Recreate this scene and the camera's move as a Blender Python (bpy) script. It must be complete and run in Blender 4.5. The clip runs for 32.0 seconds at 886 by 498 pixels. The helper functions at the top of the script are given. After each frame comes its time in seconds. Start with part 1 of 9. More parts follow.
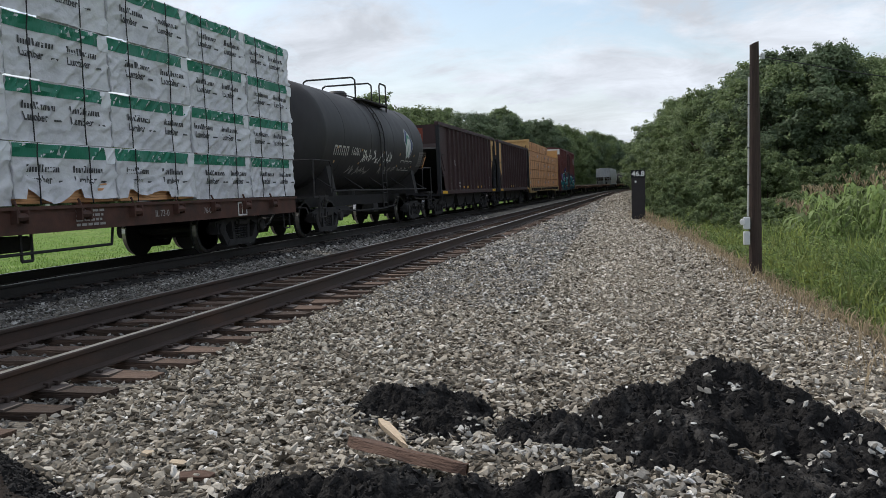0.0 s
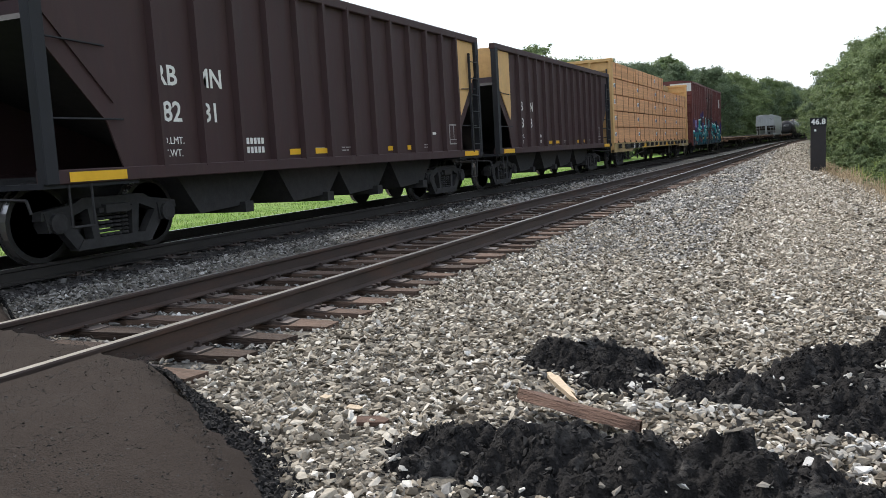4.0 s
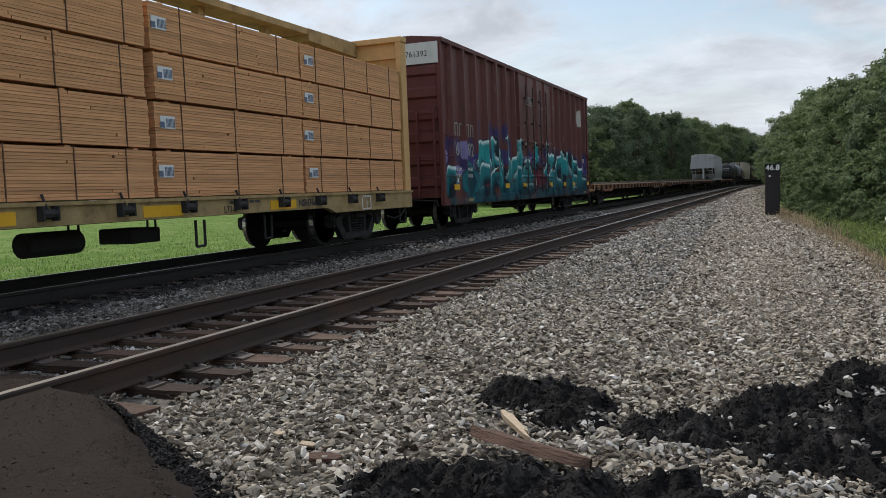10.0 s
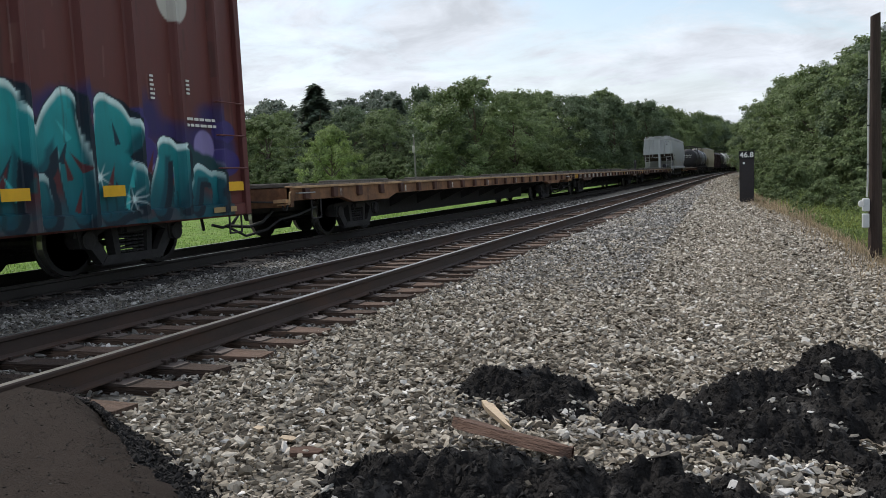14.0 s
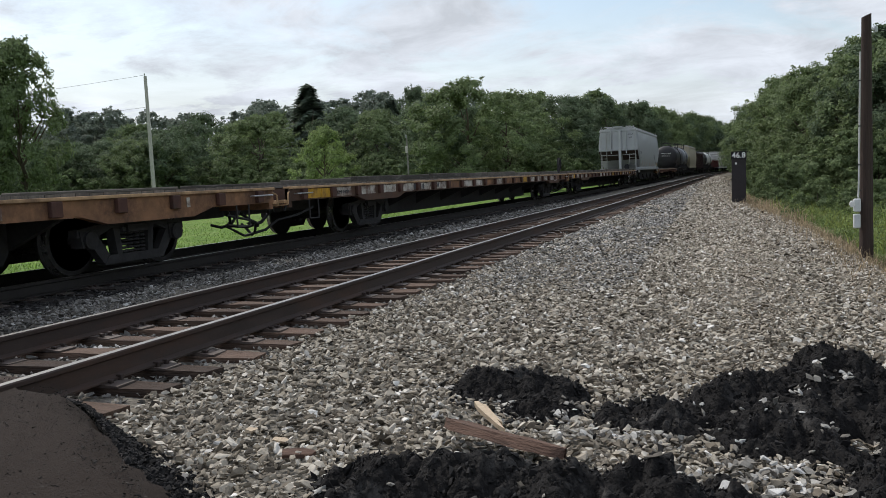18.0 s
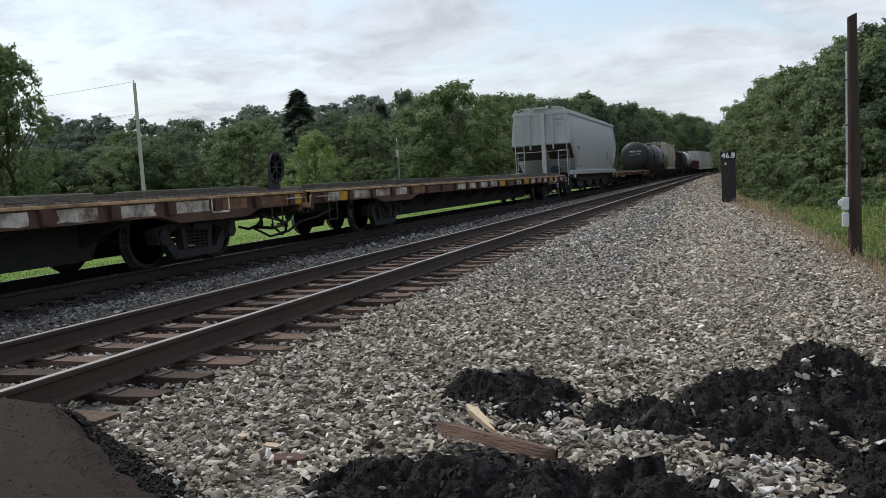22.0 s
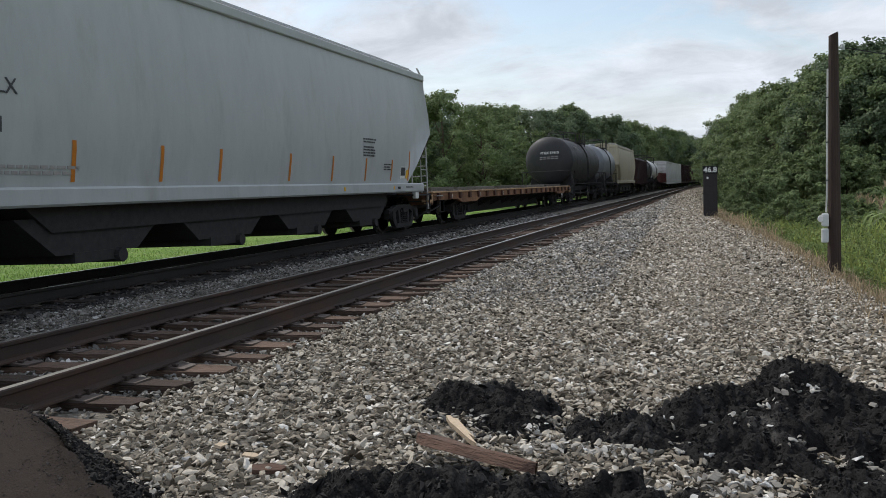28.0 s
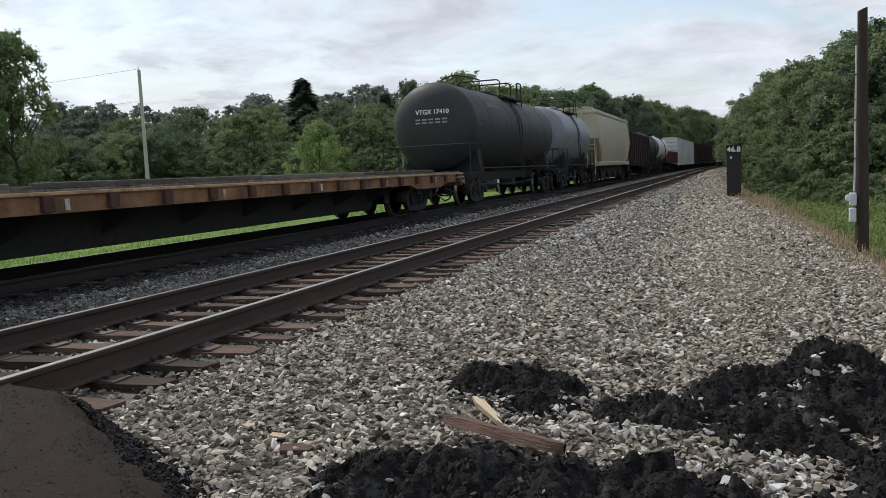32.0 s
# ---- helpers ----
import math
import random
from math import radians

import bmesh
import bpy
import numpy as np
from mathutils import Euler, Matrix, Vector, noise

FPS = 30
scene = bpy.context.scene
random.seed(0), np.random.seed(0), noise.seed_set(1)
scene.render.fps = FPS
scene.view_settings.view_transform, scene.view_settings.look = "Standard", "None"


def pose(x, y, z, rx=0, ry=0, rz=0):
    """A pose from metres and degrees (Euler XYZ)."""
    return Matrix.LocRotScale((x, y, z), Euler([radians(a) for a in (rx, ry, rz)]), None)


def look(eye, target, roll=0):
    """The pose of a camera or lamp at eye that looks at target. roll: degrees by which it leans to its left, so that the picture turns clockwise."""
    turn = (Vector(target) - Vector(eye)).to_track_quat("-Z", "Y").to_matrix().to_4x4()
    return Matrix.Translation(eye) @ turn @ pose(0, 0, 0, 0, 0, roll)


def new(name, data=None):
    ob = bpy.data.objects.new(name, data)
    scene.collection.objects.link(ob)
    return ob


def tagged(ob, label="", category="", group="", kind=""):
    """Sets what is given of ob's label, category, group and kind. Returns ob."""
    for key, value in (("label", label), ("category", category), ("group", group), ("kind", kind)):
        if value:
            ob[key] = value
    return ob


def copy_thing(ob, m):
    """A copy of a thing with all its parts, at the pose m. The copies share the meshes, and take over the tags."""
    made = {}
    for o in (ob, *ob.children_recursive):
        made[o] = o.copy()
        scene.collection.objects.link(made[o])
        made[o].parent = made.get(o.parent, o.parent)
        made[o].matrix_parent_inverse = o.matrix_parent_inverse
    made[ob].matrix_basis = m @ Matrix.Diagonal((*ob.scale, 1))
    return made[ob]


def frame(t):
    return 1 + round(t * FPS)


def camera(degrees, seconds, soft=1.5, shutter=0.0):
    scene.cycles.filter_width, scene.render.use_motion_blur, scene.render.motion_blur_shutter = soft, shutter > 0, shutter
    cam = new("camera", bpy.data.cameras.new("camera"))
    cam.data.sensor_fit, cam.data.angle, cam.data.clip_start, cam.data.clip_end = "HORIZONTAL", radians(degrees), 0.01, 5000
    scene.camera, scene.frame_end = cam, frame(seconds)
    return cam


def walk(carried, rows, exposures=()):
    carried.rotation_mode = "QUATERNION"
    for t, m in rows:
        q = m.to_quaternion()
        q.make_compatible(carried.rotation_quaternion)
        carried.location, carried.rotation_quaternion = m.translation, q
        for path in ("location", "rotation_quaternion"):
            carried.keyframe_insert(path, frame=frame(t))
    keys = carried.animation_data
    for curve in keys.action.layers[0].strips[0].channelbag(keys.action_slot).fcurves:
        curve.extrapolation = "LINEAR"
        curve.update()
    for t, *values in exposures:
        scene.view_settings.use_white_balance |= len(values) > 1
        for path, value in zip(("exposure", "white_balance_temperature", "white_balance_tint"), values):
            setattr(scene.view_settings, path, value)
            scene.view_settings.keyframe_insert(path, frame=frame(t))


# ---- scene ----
cam = camera(54.8, 32.0, soft=0.5)
PATH = [
    (0, (4.945, -0.002, 1.285), (4.488, 1.941, 1.151), -2.40),
    (0.5, (4.942, 0.001, 1.283), (4.470, 1.939, 1.143), -2.34),
    (1, (4.949, 0.002, 1.286), (4.482, 1.941, 1.140), -2.54),
    (1.5, (4.953, 0.005, 1.283), (4.489, 1.945, 1.137), -2.91),
    (2, (4.955, 0.012, 1.284), (4.475, 1.948, 1.133), -2.90),
    (2.5, (4.940, 0.020, 1.277), (4.383, 1.935, 1.119), -2.55),
    (3, (4.906, 0.012, 1.278), (4.194, 1.872, 1.097), -3.00),
    (3.5, (4.888, 0.022, 1.276), (4.111, 1.851, 1.050), -3.33),
    (5.5, (4.857, 0.011, 1.262), (3.967, 1.793, 1.080), -2.74),
    (6, (4.856, 0.011, 1.263), (3.953, 1.786, 1.087), -2.39),
    (6.5, (4.865, 0.009, 1.269), (3.966, 1.788, 1.098), -2.48),
    (7, (4.873, 0.014, 1.265), (3.998, 1.806, 1.098), -2.77),
    (7.5, (4.877, 0.012, 1.265), (4.006, 1.804, 1.094), -2.85),
    (8, (4.888, 0.009, 1.262), (4.013, 1.799, 1.085), -2.52),
    (8.5, (4.899, -0.003, 1.265), (4.032, 1.795, 1.137), -2.04),
    (9, (4.917, -0.017, 1.284), (4.098, 1.806, 1.224), -2.19),
    (9.5, (4.934, -0.014, 1.278), (4.187, 1.839, 1.182), -2.50),
    (10, (4.929, -0.015, 1.272), (4.201, 1.843, 1.136), -2.19),
    (10.5, (4.925, -0.017, 1.268), (4.194, 1.840, 1.129), -2.28),
    (11, (4.911, -0.010, 1.266), (4.173, 1.843, 1.123), -2.32),
    (11.5, (4.907, -0.007, 1.267), (4.166, 1.845, 1.121), -2.36),
    (12, (4.903, 0.001, 1.267), (4.157, 1.851, 1.123), -2.30),
    (12.5, (4.911, -0.003, 1.271), (4.163, 1.847, 1.132), -2.43),
    (13, (4.914, 0.000, 1.269), (4.188, 1.859, 1.129), -2.61),
    (13.5, (4.917, -0.002, 1.270), (4.212, 1.864, 1.116), -2.72),
    (14, (4.914, 0.006, 1.269), (4.235, 1.880, 1.110), -2.91),
    (14.5, (4.908, 0.011, 1.265), (4.216, 1.881, 1.103), -2.82),
    (15, (4.906, 0.007, 1.266), (4.210, 1.876, 1.111), -2.71),
    (15.5, (4.922, 0.004, 1.271), (4.263, 1.886, 1.115), -3.15),
    (17.5, (4.915, 0.006, 1.269), (4.256, 1.886, 1.088), -2.78),
    (18, (4.917, 0.007, 1.273), (4.253, 1.887, 1.114), -2.94),
    (18.5, (4.937, 0.005, 1.279), (4.290, 1.892, 1.136), -3.08),
    (19, (4.950, 0.000, 1.280), (4.317, 1.892, 1.140), -3.30),
    (19.5, (4.939, 0.006, 1.272), (4.301, 1.896, 1.128), -3.21),
    (20, (4.935, 0.008, 1.270), (4.282, 1.892, 1.108), -3.45),
    (20.5, (4.923, 0.008, 1.271), (4.252, 1.885, 1.109), -3.43),
    (21, (4.912, 0.006, 1.276), (4.202, 1.870, 1.141), -3.44),
    (21.5, (4.915, 0.004, 1.277), (4.217, 1.873, 1.149), -3.44),
    (22, (4.934, 0.003, 1.272), (4.288, 1.889, 1.120), -3.60),
    (22.5, (4.940, -0.000, 1.274), (4.312, 1.891, 1.104), -3.67),
    (23, (4.930, 0.007, 1.274), (4.291, 1.895, 1.106), -3.69),
    (23.5, (4.943, 0.007, 1.278), (4.296, 1.893, 1.124), -3.67),
    (24, (4.967, -0.001, 1.281), (4.320, 1.885, 1.126), -3.65),
    (24.5, (4.981, 0.003, 1.275), (4.329, 1.886, 1.103), -3.84),
    (25, (4.974, 0.005, 1.273), (4.293, 1.878, 1.109), -4.07),
    (25.5, (4.939, 0.008, 1.269), (4.236, 1.875, 1.122), -4.10),
    (26, (4.934, 0.009, 1.287), (4.303, 1.904, 1.176), -3.75),
    (26.5, (4.937, 0.010, 1.288), (4.372, 1.926, 1.195), -2.78),
    (28.5, (4.932, 0.004, 1.279), (4.312, 1.900, 1.132), -2.69),
    (29, (4.964, -0.004, 1.277), (4.333, 1.888, 1.126), -2.93),
    (29.5, (4.961, -0.002, 1.285), (4.285, 1.876, 1.160), -3.40),
    (30, (4.939, 0.009, 1.286), (4.221, 1.872, 1.171), -3.65),
    (30.5, (4.918, 0.034, 1.283), (4.216, 1.901, 1.142), -3.53),
    (31, (4.904, 0.050, 1.267), (4.223, 1.922, 1.082), -3.47),
    (31.5, (4.902, 0.047, 1.267), (4.251, 1.930, 1.085), -3.44),
    (32, (4.891, 0.028, 1.272), (4.238, 1.911, 1.099), -2.96),
]
EXPOSURES = [(0.0, 0.05), (2.5, 0.12), (3.5, 0.58), (5.5, 0.84), (6.2, 0.75), (7.0, 0.5), (8.0, 0.42), (8.8, 0.12), (9.5, 0.05), (10.0, -0.08), (11.0, 0.15), (12.0, 0.36), (13.0, 0.3), (14.0, 0.1), (15.0, -0.25), (16.0, -0.15), (18.0, 0.0), (32.0, 0.0)]
walk(cam, [(t, look(eye, target, roll)) for t, eye, target, roll in PATH], EXPOSURES)

# ---- light ----
SUN_AZ, SUN_EL = 62.0, 52.0     # degrees left of the line of the track, and above the horizon


def build_world():
    w = bpy.data.worlds.new("sky")
    scene.world = w
    w.use_nodes = True
    nt = w.node_tree
    nt.nodes.clear()
    N = nt.nodes.new
    out, bg, sky = N("ShaderNodeOutputWorld"), N("ShaderNodeBackground"), N("ShaderNodeTexSky")
    sky.sky_type, sky.sun_disc = "NISHITA", False
    sky.sun_elevation, sky.sun_rotation = radians(SUN_EL), radians(-SUN_AZ)
    sky.air_density, sky.dust_density, sky.ozone_density = 1.0, 1.6, 1.0
    # a broken deck of high cloud, bright and closed towards the horizon, with gaps of blue overhead
    tc, sp = N("ShaderNodeTexCoord"), N("ShaderNodeSeparateXYZ")
    L = nt.links.new
    L(tc.outputs["Generated"], sp.inputs[0])
    up = N("ShaderNodeMath")
    up.operation = "MAXIMUM"
    up.inputs[1].default_value = 0.0
    L(sp.outputs["Z"], up.inputs[0])
    hi = N("ShaderNodeMath")
    hi.inputs[1].default_value = 0.16
    L(up.outputs[0], hi.inputs[0])
    deck = N("ShaderNodeCombineXYZ")
    for k in ("X", "Y"):
        dv = N("ShaderNodeMath")
        dv.operation = "DIVIDE"
        L(sp.outputs[k], dv.inputs[0]); L(hi.outputs[0], dv.inputs[1])
        L(dv.outputs[0], deck.inputs[k])

    def layer(scale, detail, rough, warp, lo, hi_, a, b, seed):
        n, r = N("ShaderNodeTexNoise"), N("ShaderNodeMapRange")
        n.noise_dimensions = "4D"
        for k, v in (("Scale", scale), ("Detail", detail), ("Roughness", rough), ("Distortion", warp), ("W", seed)):
            n.inputs[k].default_value = v
        for k, v in zip(("From Min", "From Max", "To Min", "To Max"), (lo, hi_, a, b)):
            r.inputs[k].default_value = v
        L(deck.outputs[0], n.inputs["Vector"]); L(n.outputs[0], r.inputs[0])
        return r.outputs[0]
    cover = layer(1.5, 10, 0.64, 0.5, 0.40, 0.58, 0.1, 1.0, 2.4)
    shade = layer(2.3, 10, 0.6, 0.6, 0.36, 0.64, 0.76, 1.08, 7.7)
    low = N("ShaderNodeMapRange")
    for k, v in zip(("From Min", "From Max", "To Min", "To Max"), (0.06, 0.2, 0.9, 0.0)):
        low.inputs[k].default_value = v
    L(up.outputs[0], low.inputs[0])
    cov = N("ShaderNodeMath")
    cov.operation = "MAXIMUM"
    L(cover, cov.inputs[0]); L(low.outputs[0], cov.inputs[1])
    cloud, mix, blue = N("ShaderNodeMixRGB"), N("ShaderNodeMixRGB"), N("ShaderNodeMixRGB")
    cloud.blend_type, blue.blend_type = "MULTIPLY", "MULTIPLY"
    cloud.inputs[0].default_value, blue.inputs[0].default_value = 1.0, 1.0
    cloud.inputs[1].default_value = (6.75, 7.2, 7.95, 1)
    blue.inputs[2].default_value = (1.5, 1.45, 1.35, 1)
    L(sky.outputs[0], blue.inputs[1])
    L(shade, cloud.inputs[2])
    L(cov.outputs[0], mix.inputs[0]); L(blue.outputs[0], mix.inputs[1]); L(cloud.outputs[0], mix.inputs[2])
    L(mix.outputs[0], bg.inputs[0]); L(bg.outputs[0], out.inputs[0])
    bg.inputs[1].default_value = 0.115
    sun = new("sun", bpy.data.lights.new("sun", "SUN"))
    sun.data.energy, sun.data.angle, sun.data.color = 2.5, radians(3), (1.0, 0.96, 0.9)
    a, e = radians(SUN_AZ), radians(SUN_EL)
    d = Vector((-math.sin(a) * math.cos(e), math.cos(a) * math.cos(e), math.sin(e)))
    sun.matrix_world = look(d * 50, (0, 0, 0))


build_world()

# ---- materials ----
def mat(name, base, rough=0.7, metal=0.0, var=0.15, scale=6.0, dirt=None, dirt_amt=0.0, dirt_scale=1.2, bump=0.2, bump_scale=40.0,
        random_by=None, random_amt=0.0, spec=0.35, stretch=(1, 1, 1), coords="Object", bump_dist=0.01):
    """A surface: base colour with fine grain, a second coarse layer of dirt, a fine relief, and a spread from piece to piece."""
    m = bpy.data.materials.new(name)
    m.use_nodes = True
    nt = m.node_tree
    b = nt.nodes["Principled BSDF"]
    N, L = nt.nodes.new, nt.links.new
    b.inputs["Metallic"].default_value = metal
    b.inputs["Specular IOR Level"].default_value = spec
    tc, mp = N("ShaderNodeTexCoord"), N("ShaderNodeMapping")
    mp.inputs["Scale"].default_value = stretch
    L(tc.outputs[coords], mp.inputs[0])
    n1 = N("ShaderNodeTexNoise")
    n1.inputs["Scale"].default_value, n1.inputs["Detail"].default_value, n1.inputs["Roughness"].default_value = scale, 6, 0.65
    L(mp.outputs[0], n1.inputs["Vector"])
    ramp = N("ShaderNodeMapRange")
    for k, v in zip(("From Min", "From Max", "To Min", "To Max"), (0.25, 0.75, 1 - var, 1 + var)):
        ramp.inputs[k].default_value = v
    L(n1.outputs[0], ramp.inputs[0])
    mul = N("ShaderNodeMixRGB")
    mul.blend_type = "MULTIPLY"
    mul.inputs[0].default_value = 1.0
    mul.inputs[1].default_value = (*base, 1)
    L(ramp.outputs[0], mul.inputs[2])
    col = mul.outputs[0]
    if random_by:
        g = N("ShaderNodeNewGeometry") if random_by == "island" else N("ShaderNodeObjectInfo")
        rr = N("ShaderNodeMapRange")
        for k, v in zip(("To Min", "To Max"), (1 - random_amt, 1 + random_amt)):
            rr.inputs[k].default_value = v
        L(g.outputs["Random Per Island" if random_by == "island" else "Random"], rr.inputs[0])
        m2 = N("ShaderNodeMixRGB")
        m2.blend_type = "MULTIPLY"
        m2.inputs[0].default_value = 1.0
        L(col, m2.inputs[1]); L(rr.outputs[0], m2.inputs[2])
        col = m2.outputs[0]
    if dirt:
        n2 = N("ShaderNodeTexNoise")
        n2.inputs["Scale"].default_value, n2.inputs["Detail"].default_value, n2.inputs["Roughness"].default_value = dirt_scale, 8, 0.7
        L(mp.outputs[0], n2.inputs["Vector"])
        r2 = N("ShaderNodeMapRange")
        for k, v in zip(("From Min", "From Max", "To Min", "To Max"), (0.62 - 0.4 * dirt_amt, 0.82 - 0.4 * dirt_amt, 0.0, min(1.0, 0.4 + dirt_amt))):
            r2.inputs[k].default_value = v
        L(n2.outputs[0], r2.inputs[0])
        m3 = N("ShaderNodeMixRGB")
        L(r2.outputs[0], m3.inputs[0]); L(col, m3.inputs[1])
        m3.inputs[2].default_value = (*dirt, 1)
        col = m3.outputs[0]
    L(col, b.inputs["Base Color"])
    rr = N("ShaderNodeMapRange")
    for k, v in zip(("From Min", "From Max", "To Min", "To Max"), (0.2, 0.8, max(0.03, rough - 0.12), min(1, rough + 0.12))):
        rr.inputs[k].default_value = v
    L(n1.outputs[0], rr.inputs[0]); L(rr.outputs[0], b.inputs["Roughness"])
    if bump:
        n3, bp = N("ShaderNodeTexNoise"), N("ShaderNodeBump")
        n3.inputs["Scale"].default_value, n3.inputs["Detail"].default_value = bump_scale, 5
        bp.inputs["Strength"].default_value, bp.inputs["Distance"].default_value = bump, bump_dist
        L(mp.outputs[0], n3.inputs["Vector"]); L(n3.outputs[0], bp.inputs["Height"]); L(bp.outputs[0], b.inputs["Normal"])
    return m


M = {}


def stone_mat(name, stops):
    """Broken stone: each piece takes its colour from a range, with grain and dust."""
    m = mat(name, (1, 1, 1), 0.9, var=0.25, scale=45, spec=0.2, bump=0.35, bump_scale=70)
    nt = m.node_tree
    g, cr = nt.nodes.new("ShaderNodeNewGeometry"), nt.nodes.new("ShaderNodeValToRGB")
    nt.links.new(g.outputs["Random Per Island"], cr.inputs[0])
    e = cr.color_ramp.elements
    while len(e) < len(stops):
        e.new(0.5)
    for k, (p, c) in enumerate(stops):
        e[k].position, e[k].color = p, (*c, 1)
    mul = next(n for n in nt.nodes if n.type == "MIX_RGB")
    nt.links.new(cr.outputs[0], mul.inputs[1])
    return m


M["stone"] = stone_mat("limestone", ((0.0, (0.055, 0.046, 0.036)), (0.22, (0.165, 0.14, 0.108)), (0.5, (0.3, 0.262, 0.207)), (0.78, (0.43, 0.385, 0.318)), (0.94, (0.54, 0.5, 0.433)), (1.0, (0.76, 0.73, 0.68))))
M["stone_grey"] = stone_mat("grey stone", ((0.0, (0.055, 0.05, 0.045)), (0.35, (0.15, 0.141, 0.127)), (0.7, (0.25, 0.237, 0.218)), (0.92, (0.36, 0.345, 0.322)), (1.0, (0.54, 0.525, 0.5))))
M["stone_blue"] = stone_mat("clean grey ballast", ((0.0, (0.06, 0.056, 0.05)), (0.3, (0.16, 0.15, 0.136)), (0.6, (0.28, 0.266, 0.243)), (0.85, (0.39, 0.372, 0.345)), (1.0, (0.6, 0.585, 0.56))))
M["stone_tan"] = stone_mat("tan path gravel", ((0.0, (0.125, 0.103, 0.078)), (0.3, (0.275, 0.235, 0.182)), (0.6, (0.425, 0.372, 0.297)), (0.88, (0.57, 0.515, 0.43)), (1.0, (0.76, 0.725, 0.67))))
M["stone_pale"] = stone_mat("pale dusty stone", ((0.0, (0.11, 0.098, 0.082)), (0.4, (0.25, 0.232, 0.204)), (0.8, (0.4, 0.385, 0.355)), (1.0, (0.66, 0.65, 0.63))))
# oily stone, its colour lowered further for shade beneath the cars
M["stone_dark"] = stone_mat("oily ballast stone, shade in colour", ((0.0, (0.026, 0.025, 0.025)), (0.5, (0.05, 0.047, 0.046)), (0.9, (0.09, 0.085, 0.081)), (1.0, (0.16, 0.155, 0.15))))
# oil, plus the shade under the train put into the colour
M["oily_bed"] = mat("oily ballast bed, shade in colour", (0.032, 0.029, 0.028), 0.9, var=0.4, scale=20, dirt=(0.055, 0.05, 0.046), dirt_amt=0.2, dirt_scale=1.0, bump=1.0, bump_scale=24, bump_dist=0.03, spec=0.15)
M["grit"] = mat("asphalt grit", (0.04, 0.036, 0.033), 0.9, var=0.4, scale=40, random_by="island", random_amt=0.7, bump=0, spec=0.15)
M["gravel_bed"] = mat("gravel bed", (0.16, 0.145, 0.122), 0.95, var=0.75, scale=26, dirt=(0.07, 0.062, 0.052), dirt_amt=0.25, dirt_scale=0.5, bump=1.0, bump_scale=24, bump_dist=0.04, spec=0.15)
M["grass"] = mat("mown grass", (0.13, 0.215, 0.045), 0.9, var=0.5, scale=2.2, dirt=(0.24, 0.29, 0.095), dirt_amt=0.34, dirt_scale=0.4, bump=1.0, bump_scale=30, bump_dist=0.05, spec=0.1)
M["asphalt"] = mat("fresh asphalt", (0.036, 0.028, 0.0235), 0.92, var=0.75, scale=150, dirt=(0.052, 0.042, 0.036), dirt_amt=0.3, dirt_scale=0.8, bump=1.0, bump_scale=130, bump_dist=0.012, spec=0.08)
M["black_soil"] = mat("black millings", (0.012, 0.0108, 0.0105), 0.95, var=0.6, scale=30, dirt=(0.17, 0.16, 0.15), dirt_amt=0.2, dirt_scale=3.6, bump=1.0, bump_scale=35, bump_dist=0.03, spec=0.25)
M["crumb"] = mat("asphalt crumbs", (0.011, 0.01, 0.01), 0.85, var=0.4, scale=40, random_by="island", random_amt=0.5, bump=0, spec=0.35)
M["rail"] = mat("rusty rail steel", (0.046, 0.032, 0.027), 0.75, 0.0, var=0.35, scale=8, stretch=(1, 0.25, 1), dirt=(0.085, 0.04, 0.024), dirt_amt=0.3, dirt_scale=2.5, bump=0.25, bump_scale=60)
# far track's steel and wood: grime and oil, with the train's shadow coloured in
M["rail_grimy_shade"] = mat("grimy rail steel, shade in colour", (0.028, 0.024, 0.022), 0.75, 0.1, var=0.3, scale=8, dirt=(0.018, 0.015, 0.014), dirt_amt=0.35, dirt_scale=3, bump=0.25, bump_scale=60)
M["tie_oily_shade"] = mat("oily tie wood, shade in colour", (0.03, 0.024, 0.021), 0.9, var=0.4, scale=5, stretch=(1, 9, 9), dirt=(0.05, 0.04, 0.034), dirt_amt=0.2, dirt_scale=2, random_by="object", random_amt=0.35, bump=0.6, bump_scale=14, bump_dist=0.012)
M["railtop"] = mat("dulled rail head", (0.3, 0.285, 0.265), 0.36, 0.8, var=0.15, scale=6, stretch=(3, 0.1, 1), bump=0)
M["tie"] = mat("weathered tie wood", (0.088, 0.058, 0.043), 0.92, var=0.6, scale=5, stretch=(1, 9, 9), dirt=(0.125, 0.08, 0.052), dirt_amt=0.22, dirt_scale=2, random_by="object", random_amt=0.5, bump=1.0, bump_scale=9, bump_dist=0.02)
M["tie_red"] = mat("split reddish tie wood", (0.13, 0.078, 0.057), 0.9, var=0.4, scale=5, stretch=(1, 9, 9), dirt=(0.035, 0.025, 0.021), dirt_amt=0.35, dirt_scale=3, bump=0.9, bump_scale=14, bump_dist=0.012)
M["plate"] = mat("rusty tie plate", (0.12, 0.1, 0.09), 0.65, 0.3, var=0.3, scale=14, dirt=(0.08, 0.055, 0.045), dirt_amt=0.4, dirt_scale=6, bump=0.3, bump_scale=60)
M["chipwood"] = mat("fresh split wood", (0.52, 0.41, 0.29), 0.8, var=0.25, scale=12, stretch=(9, 1, 9), bump=0.4)
M["pole_wood"] = mat("creosoted pole", (0.05, 0.034, 0.028), 0.9, var=0.45, scale=6, stretch=(9, 9, 0.6), dirt=(0.075, 0.053, 0.043), dirt_amt=0.3, bump=0.6, bump_scale=20)
